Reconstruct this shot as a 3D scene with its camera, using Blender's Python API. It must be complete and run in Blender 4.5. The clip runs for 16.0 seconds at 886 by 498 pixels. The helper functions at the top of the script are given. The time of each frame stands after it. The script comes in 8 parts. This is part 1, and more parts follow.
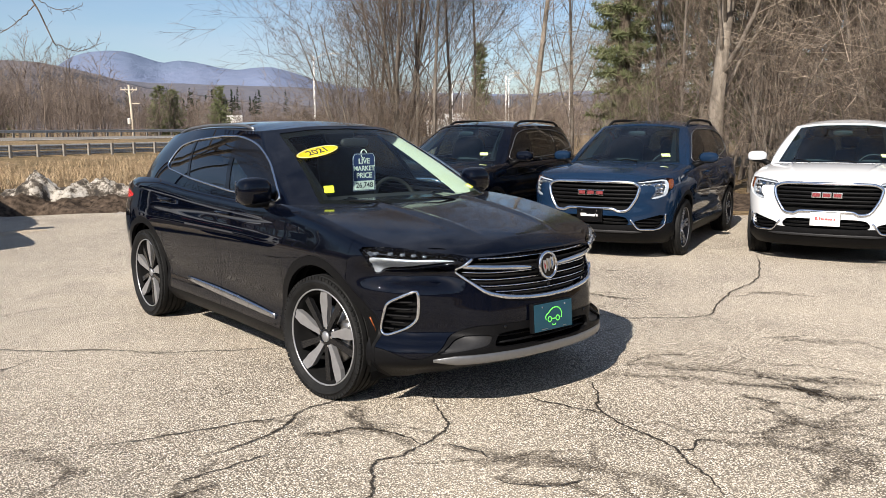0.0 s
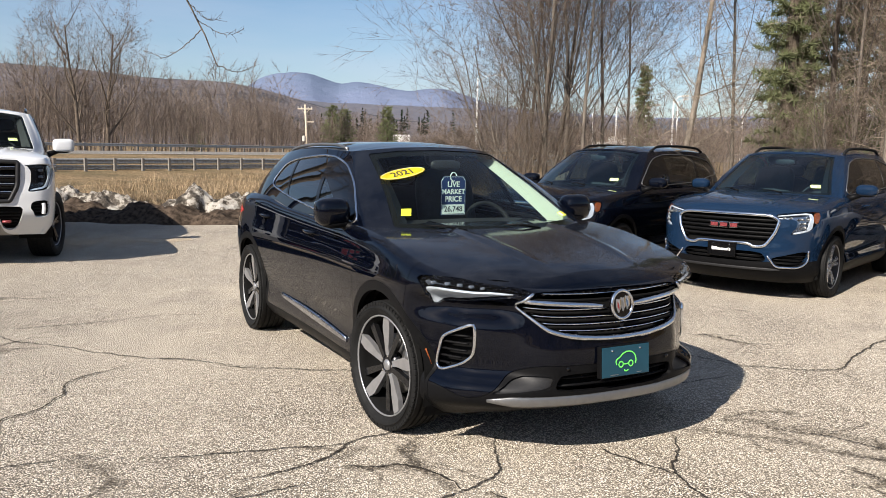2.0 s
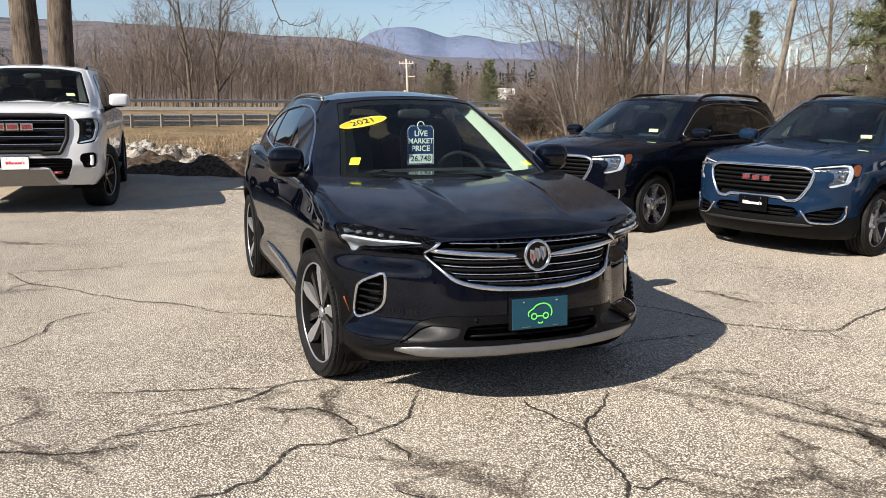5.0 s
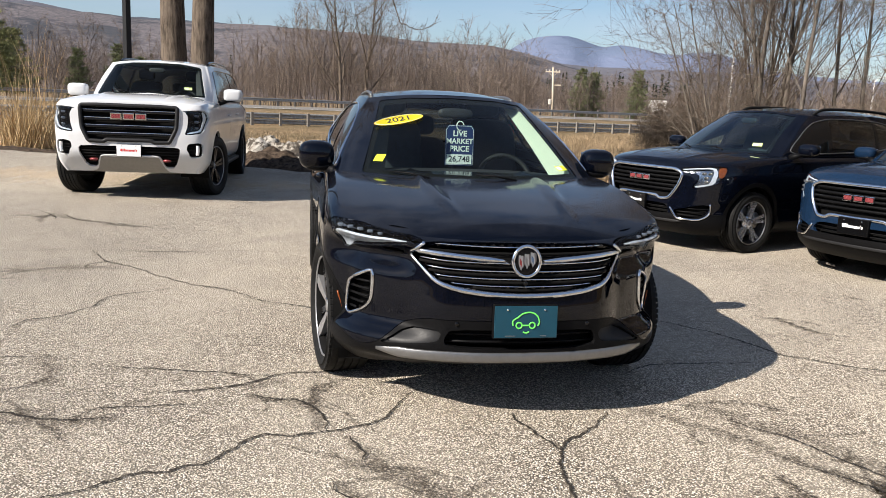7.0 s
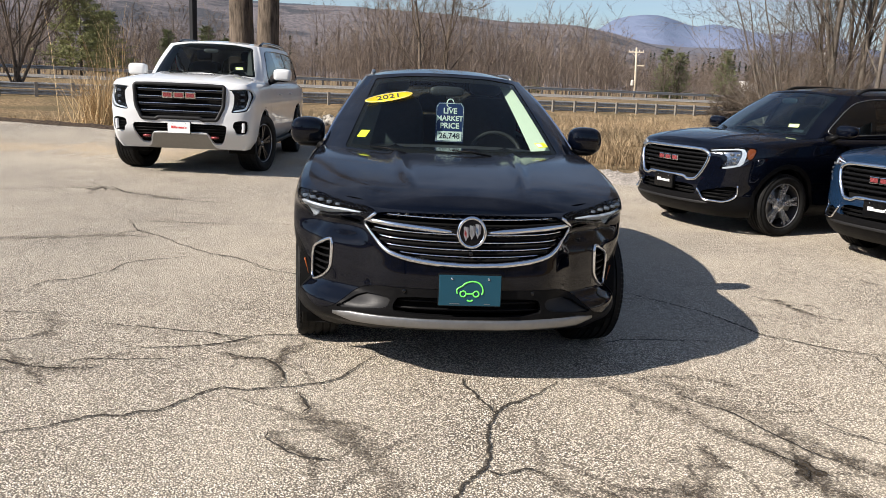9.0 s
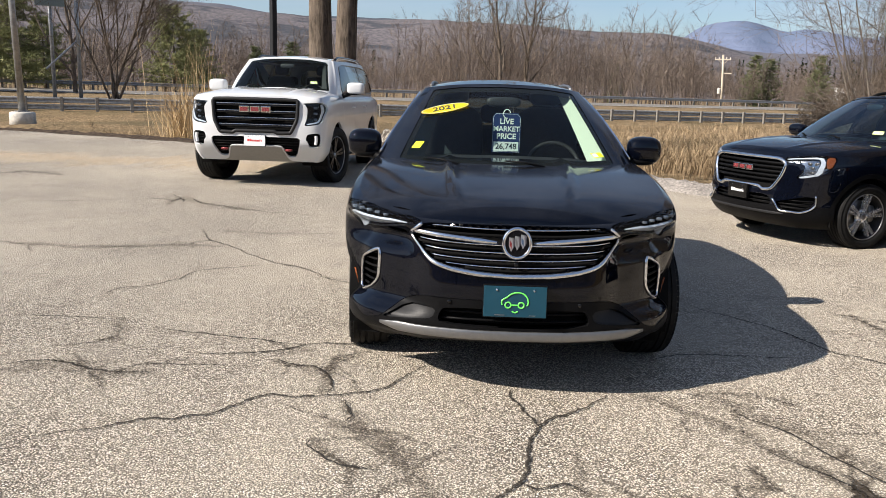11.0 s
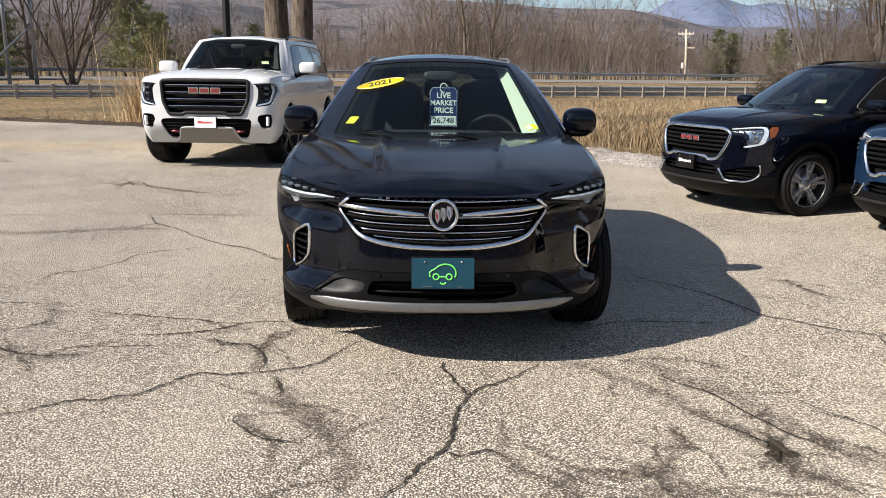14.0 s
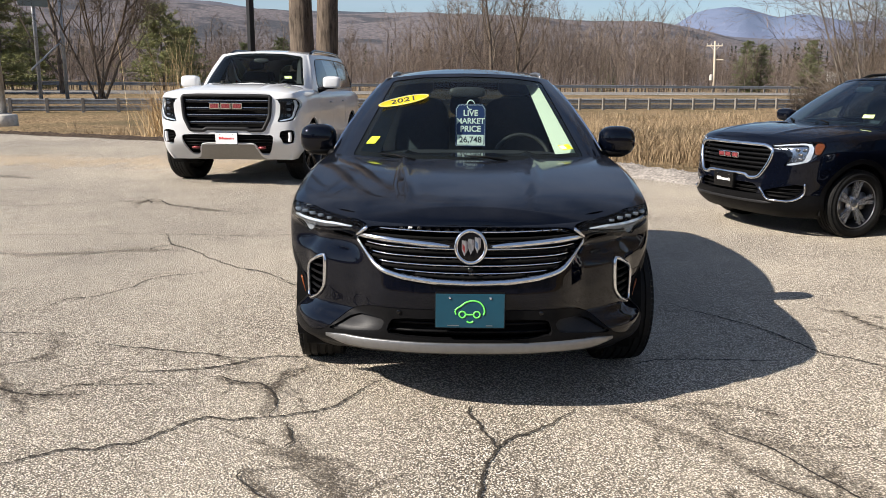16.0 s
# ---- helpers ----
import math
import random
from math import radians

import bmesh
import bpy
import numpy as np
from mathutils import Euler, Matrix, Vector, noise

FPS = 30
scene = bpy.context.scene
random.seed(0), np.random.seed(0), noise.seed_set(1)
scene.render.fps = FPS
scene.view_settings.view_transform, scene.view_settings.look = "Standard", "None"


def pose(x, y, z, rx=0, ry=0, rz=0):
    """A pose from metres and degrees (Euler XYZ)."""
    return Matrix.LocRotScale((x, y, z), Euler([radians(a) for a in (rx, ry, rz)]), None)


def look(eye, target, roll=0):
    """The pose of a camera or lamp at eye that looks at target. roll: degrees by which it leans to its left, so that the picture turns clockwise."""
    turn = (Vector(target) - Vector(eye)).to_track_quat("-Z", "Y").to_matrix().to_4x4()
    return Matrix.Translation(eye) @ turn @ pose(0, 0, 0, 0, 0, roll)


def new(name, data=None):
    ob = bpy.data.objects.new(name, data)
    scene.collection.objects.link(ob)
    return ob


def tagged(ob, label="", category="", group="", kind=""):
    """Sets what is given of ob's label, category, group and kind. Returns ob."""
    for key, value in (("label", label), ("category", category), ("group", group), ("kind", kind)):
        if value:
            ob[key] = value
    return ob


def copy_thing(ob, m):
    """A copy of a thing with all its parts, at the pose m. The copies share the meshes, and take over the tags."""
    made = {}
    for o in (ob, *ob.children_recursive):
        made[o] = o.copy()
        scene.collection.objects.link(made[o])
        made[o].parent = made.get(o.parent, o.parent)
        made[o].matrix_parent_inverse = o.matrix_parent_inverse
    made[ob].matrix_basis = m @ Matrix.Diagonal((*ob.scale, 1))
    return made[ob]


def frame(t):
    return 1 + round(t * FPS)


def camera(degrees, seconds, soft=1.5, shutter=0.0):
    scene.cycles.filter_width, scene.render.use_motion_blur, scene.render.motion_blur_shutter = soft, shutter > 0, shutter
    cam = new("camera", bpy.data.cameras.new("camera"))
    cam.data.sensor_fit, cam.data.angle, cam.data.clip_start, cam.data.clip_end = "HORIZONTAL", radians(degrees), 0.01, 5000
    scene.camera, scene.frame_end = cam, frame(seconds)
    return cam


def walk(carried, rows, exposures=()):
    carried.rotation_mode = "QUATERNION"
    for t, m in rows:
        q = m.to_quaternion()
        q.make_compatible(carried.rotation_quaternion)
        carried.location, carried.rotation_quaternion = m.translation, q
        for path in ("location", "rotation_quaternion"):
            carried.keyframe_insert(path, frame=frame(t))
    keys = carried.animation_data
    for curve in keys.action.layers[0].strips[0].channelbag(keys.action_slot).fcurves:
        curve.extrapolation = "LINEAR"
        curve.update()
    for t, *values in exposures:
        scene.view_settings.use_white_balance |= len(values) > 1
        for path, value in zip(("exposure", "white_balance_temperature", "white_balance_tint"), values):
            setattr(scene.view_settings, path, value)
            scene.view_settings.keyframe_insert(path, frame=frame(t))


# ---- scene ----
cam = camera(57.6, 16.0, soft=0.75)
PATH = [
    (0, (0.287, 0.055, 1.561), (0.162, 2.029, 1.263), -0.2),
    (0.5, (0.347, 0.213, 1.561), (0.156, 2.182, 1.272), 0.4),
    (1, (0.458, 0.338, 1.55), (0.165, 2.298, 1.28), 0.8),
    (1.5, (0.609, 0.408, 1.544), (0.196, 2.349, 1.292), 1.0),
    (2, (0.754, 0.386, 1.575), (0.238, 2.302, 1.326), 1.0),
    (2.5, (0.935, 0.268, 1.551), (0.341, 2.158, 1.277), 0.5),
    (3, (1.186, 0.317, 1.543), (0.546, 2.186, 1.233), 0.2),
    (3.5, (1.344, 0.336, 1.538), (0.672, 2.188, 1.197), -0.1),
    (4, (1.42, 0.461, 1.54), (0.718, 2.3, 1.186), -0.3),
    (4.2, (1.464, 0.52, 1.553), (0.75, 2.354, 1.196), -0.2),
    (6.3, (2.046, 1.043, 1.499), (1.131, 2.785, 1.138), 1.9),
    (6.5, (2.114, 1.092, 1.49), (1.156, 2.811, 1.129), 2.1),
    (7, (2.266, 1.169, 1.511), (1.2, 2.824, 1.159), 2.4),
    (7.5, (2.416, 1.175, 1.509), (1.28, 2.782, 1.159), 2.4),
    (8, (2.659, 1.156, 1.526), (1.478, 2.729, 1.163), 2.4),
    (8.5, (2.86, 1.283, 1.517), (1.663, 2.838, 1.132), 2.5),
    (9, (2.894, 1.391, 1.518), (1.673, 2.922, 1.113), 2.5),
    (9.5, (2.855, 1.526, 1.51), (1.59, 3.021, 1.101), 2.3),
    (11.8, (3.192, 1.477, 1.524), (1.79, 2.853, 1.151), 1.2),
    (12, (3.236, 1.45, 1.518), (1.834, 2.827, 1.147), 1.0),
    (12.5, (3.317, 1.433, 1.499), (1.94, 2.83, 1.112), 0.4),
    (13, (3.374, 1.453, 1.498), (2.023, 2.871, 1.093), 0.1),
    (13.5, (3.289, 1.551, 1.499), (1.963, 2.988, 1.078), 0.1),
    (14, (3.187, 1.651, 1.488), (1.871, 3.094, 1.057), 0.6),
    (14.5, (3.19, 1.763, 1.487), (1.867, 3.198, 1.053), 0.9),
    (15, (3.205, 1.831, 1.488), (1.863, 3.251, 1.06), 1.0),
    (15.5, (3.097, 1.876, 1.493), (1.74, 3.284, 1.075), 0.7),
    (16, (2.932, 1.917, 1.51), (1.566, 3.321, 1.108), 0.4),
]
walk(cam, [(t, look(eye, target, roll)) for t, eye, target, roll in PATH])

# ---- light ----
SUN = Vector((-0.533, -1.258, 1.0)).normalized()  # towards the sun
scene.view_settings.exposure = 0.78
world = bpy.data.worlds.new("sky")
scene.world = world
world.use_nodes = True
wn = world.node_tree.nodes
wl = world.node_tree.links
wn.clear()
sky = wn.new("ShaderNodeTexSky")
sky.sky_type = "NISHITA"
sky.sun_disc = False
sky.sun_elevation = math.asin(SUN.z)
sky.sun_rotation = math.atan2(SUN.x, SUN.y)
sky.altitude = 150
sky.air_density = 1.0
sky.dust_density = 0.8
sky.ozone_density = 3.6
# thin high cloud, faint streaks over the sky
tc = wn.new("ShaderNodeTexCoord")
mp = wn.new("ShaderNodeMapping")
mp.inputs["Scale"].default_value = (1.2, 1.2, 7.0)
cl = wn.new("ShaderNodeTexNoise")
cl.inputs["Scale"].default_value = 1.6
cl.inputs["Detail"].default_value = 7
cl.inputs["Roughness"].default_value = 0.6
rp = wn.new("ShaderNodeMapRange")
rp.inputs["From Min"].default_value = 0.34
rp.inputs["From Max"].default_value = 0.8
rp.inputs["To Max"].default_value = 0.42
mx = wn.new("ShaderNodeMix")
mx.data_type = "RGBA"
mx.inputs["B"].default_value = (5.4, 5.8, 6.9, 1)
bg = wn.new("ShaderNodeBackground")
bg.inputs["Strength"].default_value = 0.072
wo = wn.new("ShaderNodeOutputWorld")
wl.new(tc.outputs["Generated"], mp.inputs["Vector"])
wl.new(mp.outputs["Vector"], cl.inputs["Vector"])
wl.new(cl.outputs["Fac"], rp.inputs["Value"])
wl.new(rp.outputs["Result"], mx.inputs["Factor"])
wl.new(sky.outputs["Color"], mx.inputs["A"])
wl.new(mx.outputs["Result"], bg.inputs["Color"])
wl.new(bg.outputs["Background"], wo.inputs["Surface"])

sun_data = bpy.data.lights.new("sun", "SUN")
sun_data.energy = 5.0
sun_data.angle = radians(0.53)
sun_data.color = (1.0, 0.92, 0.825)
sun = new("sun", sun_data)
sun.matrix_world = look(SUN * 50, (0, 0, 0))


# ---- materials ----
class Nodes:
    """A small builder for one node material."""

    def __init__(self, name):
        self.mat = bpy.data.materials.new(name)
        self.mat.use_nodes = True
        self.t = self.mat.node_tree
        self.b = self.t.nodes["Principled BSDF"]
        self.out = self.t.nodes["Material Output"]
        self.co = self.t.nodes.new("ShaderNodeTexCoord").outputs["Object"]

    def node(self, kind, **values):
        n = self.t.nodes.new(kind)
        for k, v in values.items():
            n.inputs[k.replace("_", " ")].default_value = v
        return n

    def link(self, a, b):
        self.t.links.new(a, b)

    def noise(self, scale, detail=4.0, rough=0.55, vec=None, stretch=None):
        n = self.node("ShaderNodeTexNoise", Scale=scale, Detail=detail, Roughness=rough)
        v = vec or self.co
        if stretch:
            m = self.node("ShaderNodeMapping", Scale=stretch)
            self.link(v, m.inputs["Vector"])
            v = m.outputs["Vector"]
        self.link(v, n.inputs["Vector"])
        return n.outputs["Fac"]

    def voronoi(self, scale, feature="F1"):
        n = self.node("ShaderNodeTexVoronoi", Scale=scale)
        n.feature = feature
        self.link(self.co, n.inputs["Vector"])
        return n

    def ramp(self, fac, *stops):
        r = self.t.nodes.new("ShaderNodeValToRGB")
        while len(r.color_ramp.elements) < len(stops):
            r.color_ramp.elements.new(0.5)
        for e, (p, c) in zip(r.color_ramp.elements, stops):
            e.position = p
            e.color = (*c, 1) if len(c) == 3 else c
        self.link(fac, r.inputs["Fac"])
        return r.outputs["Color"]

    def range(self, fac, a, b, c=0.0, d=1.0):
        r = self.node("ShaderNodeMapRange")
        for k, v in (("From Min", a), ("From Max", b), ("To Min", c), ("To Max", d)):
            r.inputs[k].default_value = v
        self.link(fac, r.inputs["Value"])
        return r.outputs["Result"]

    def mix(self, fac, a, b, mode="MIX"):
        m = self.t.nodes.new("ShaderNodeMix")
        m.data_type = "RGBA"
        m.blend_type = mode
        for key, v in (("Factor", fac), ("A", a), ("B", b)):
            if isinstance(v, (int, float)):
                m.inputs[key].default_value = v
            elif isinstance(v, tuple):
                m.inputs[key].default_value = (*v, 1)
            else:
                self.link(v, m.inputs[key])
        return m.outputs["Result"]

    def math(self, op, a, b=0.0):
        m = self.t.nodes.new("ShaderNodeMath")
        m.operation = op
        for i, v in enumerate((a, b)):
            if isinstance(v, (int, float)):
                m.inputs[i].default_value = v
            else:
                self.link(v, m.inputs[i])
        return m.outputs["Value"]

    def set(self, **values):
        for k, v in values.items():
            key = k.replace("_", " ")
            if isinstance(v, tuple):
                self.b.inputs[key].default_value = (*v, 1)
            elif isinstance(v, (int, float)):
                self.b.inputs[key].default_value = v
            else:
                self.link(v, self.b.inputs[key])
        return self

    def bump(self, height, strength=0.3, distance=0.01):
        n = self.node("ShaderNodeBump", Strength=strength, Distance=distance)
        self.link(height, n.inputs["Height"])
        self.link(n.outputs["Normal"], self.b.inputs["Normal"])
        return self

    def random(self):
        return self.t.nodes.new("ShaderNodeObjectInfo").outputs["Random"]

    def island(self):
        return self.t.nodes.new("ShaderNodeNewGeometry").outputs["Random Per Island"]


def tint(c, k):
    return tuple(min(1.0, v * k) for v in c)


def simple(name, c, rough=0.5, metal=0.0, var=0.12, scale=30.0, bump=0.0, spec=0.5):
    n = Nodes(name)
    f = n.noise(scale, 5)
    n.set(Base_Color=n.ramp(f, (0.3, tint(c, 1 - var)), (0.7, tint(c, 1 + var))), Metallic=metal,
          Roughness=n.range(n.noise(scale * 2.3), 0.3, 0.7, max(0.02, rough - 0.06), min(1, rough + 0.06)), Specular_IOR_Level=spec)
    if bump:
        n.bump(n.noise(scale * 4), bump, 0.004)
    return n.mat


def paint(name, c, flake, dust, dust_c=(0.2, 0.18, 0.15), coat=1.0):
    """Car paint: base with fine metal flake under clear coat, dusty on its upward faces in patches."""
    n = Nodes(name)
    fl = n.noise(900, 2)
    base = n.mix(n.range(fl, 0.45, 0.75, 0, 1), c, flake)
    geo = n.t.nodes.new("ShaderNodeNewGeometry")
    sep = n.t.nodes.new("ShaderNodeSeparateXYZ")
    n.link(geo.outputs["Normal"], sep.inputs[0])
    up = n.range(sep.outputs["Z"], 0.72, 0.98, 0.015, 1.0)
    specks = n.range(n.noise(210, 3, 0.7), 0.56, 0.72, 0.0, 1.0)
    patch = n.range(n.noise(5, 5, 0.65), 0.35, 0.7, 0.25, 1.0)
    d = n.math("MULTIPLY", n.math("MULTIPLY", up, patch), n.math("ADD", 0.55, n.math("MULTIPLY", specks, 0.9)))
    d = n.math("MULTIPLY", d, dust)
    n.set(Base_Color=n.mix(d, base, dust_c), Metallic=0.0, Roughness=0.5, Coat_Weight=coat, Coat_IOR=1.42,
          Coat_Roughness=n.range(d, 0.0, 0.13, 0.004, 0.17), Specular_IOR_Level=0.0)
    return n.mat


def glass(name, through_c, rough=0.0, dirt=0.03, shine_k=0.75, shine_p=5.0, shine_0=0.014):
    """Pane: tinted see-through with a Fresnel mirror on it and a film of dust."""
    n = Nodes(name)
    n.t.nodes.remove(n.b)
    tr = n.node("ShaderNodeBsdfTransparent")
    tr.inputs["Color"].default_value = (*through_c, 1)
    gl = n.node("ShaderNodeBsdfGlossy", Roughness=rough)
    gl.inputs["Color"].default_value = (1, 1, 1, 1)
    df = n.node("ShaderNodeBsdfDiffuse")
    df.inputs["Color"].default_value = (0.32, 0.3, 0.27, 1)
    lw = n.node("ShaderNodeLayerWeight", Blend=0.5)
    shine = n.math("ADD", shine_0, n.math("MULTIPLY", n.math("POWER", lw.outputs["Facing"], shine_p), shine_k))
    m0 = n.t.nodes.new("ShaderNodeMixShader")
    m1 = n.t.nodes.new("ShaderNodeMixShader")
    n.link(n.range(n.noise(60, 6, 0.7), 0.45, 0.85, dirt * 0.15, dirt * 2.0), m0.inputs[0])
    n.link(tr.outputs[0], m0.inputs[1])
    n.link(df.outputs[0], m0.inputs[2])
    n.link(shine, m1.inputs[0])
    n.link(m0.outputs[0], m1.inputs[1])
    n.link(gl.outputs[0], m1.inputs[2])
    n.link(m1.outputs[0], n.out.inputs["Surface"])
    return n.mat


def asphalt():
    """Old pale asphalt with worn, open stone: light chips, dark binder, broad stains."""
    n = Nodes("worn_asphalt")
    chips = n.voronoi(116)
    chip_c = n.ramp(n.math("FRACT", n.math("MULTIPLY", chips.outputs["Color"], 5.3)), (0.0, (0.13, 0.107, 0.083)), (0.22, (0.43, 0.37, 0.285)),
                    (0.6, (0.74, 0.66, 0.535)), (1.0, (0.92, 0.85, 0.75)))
    binder = n.range(chips.outputs["Distance"], 0.4, 0.62, 0.0, 1.0)
    c = n.mix(binder, chip_c, (0.07, 0.057, 0.044))
    pits = n.voronoi(62)
    c = n.mix(n.range(pits.outputs["Distance"], 0.2, 0.3, 0.85, 0.0), c, (0.06, 0.05, 0.04))
    broad = n.noise(0.45, 6, 0.62)
    c = n.mix(n.range(broad, 0.36, 0.66, 0.0, 0.4), c, (0.64, 0.56, 0.445))
    dark = n.range(n.noise(1.1, 8, 0.72), 0.54, 0.72, 0.0, 0.5)
    c = n.mix(dark, c, (0.2, 0.175, 0.145))
    fine = n.noise(9, 6, 0.7)
    c = n.mix(n.range(fine, 0.45, 0.75, 0.0, 0.3), c, (0.3, 0.26, 0.205))
    n.set(Base_Color=c, Roughness=0.86, Specular_IOR_Level=0.3, Diffuse_Roughness=0.25)
    h = n.math("ADD", n.math("MULTIPLY", chips.outputs["Distance"], -1.0), n.math("MULTIPLY", n.noise(40, 4), 0.5))
    n.bump(h, 0.9, 0.008)
    return n.mat


def crack_mat(name, c, soft):
    """A dark line or stain that frays out at its edges, over the asphalt. UV: along, across."""
    n = Nodes(name)
    uv = n.t.nodes.new("ShaderNodeTexCoord").outputs["UV"]
    sep = n.t.nodes.new("ShaderNodeSeparateXYZ")
    n.link(uv, sep.inputs[0])
    edge = n.math("ABSOLUTE", n.math("SUBTRACT", sep.outputs["Y"], 0.5))
    wob = n.math("MULTIPLY", n.math("SUBTRACT", n.noise(9 if soft else 38, 8, 0.75), 0.5), 1.5 if soft else 0.5)
    ragged = n.math("ADD", edge, wob)
    a = n.range(ragged, 0.02 if soft else 0.12, 0.4 if soft else 0.34, 1.0, 0.0)
    cell = n.voronoi(95)
    grain = n.range(n.math("FRACT", n.math("MULTIPLY", cell.outputs["Color"], 5.3)), 0.1, 0.95, 0.66 if soft else 1.0, 0.1 if soft else 0.75)
    n.set(Base_Color=n.mix(n.noise(60), c, tint(c, 1.7)), Roughness=0.9, Specular_IOR_Level=0.15, Alpha=n.math("MULTIPLY", a, n.math("MULTIPLY", grain, 0.97 if soft else 1.0)))
    return n.mat


def grass_ground():
    n = Nodes("dry_grass_ground")
    a = n.noise(0.25, 7, 0.65)
    b = n.noise(6, 7, 0.7)
    c = n.ramp(b, (0.3, (0.05, 0.034, 0.02)), (0.5, (0.25, 0.175, 0.098)), (0.7, (0.44, 0.33, 0.2)))
    c = n.mix(n.range(a, 0.42, 0.62, 0, 0.75), c, (0.12, 0.098, 0.055))
    n.set(Base_Color=c, Roughness=0.95, Specular_IOR_Level=0.1)
    n.bump(b, 0.9, 0.12)
    return n.mat


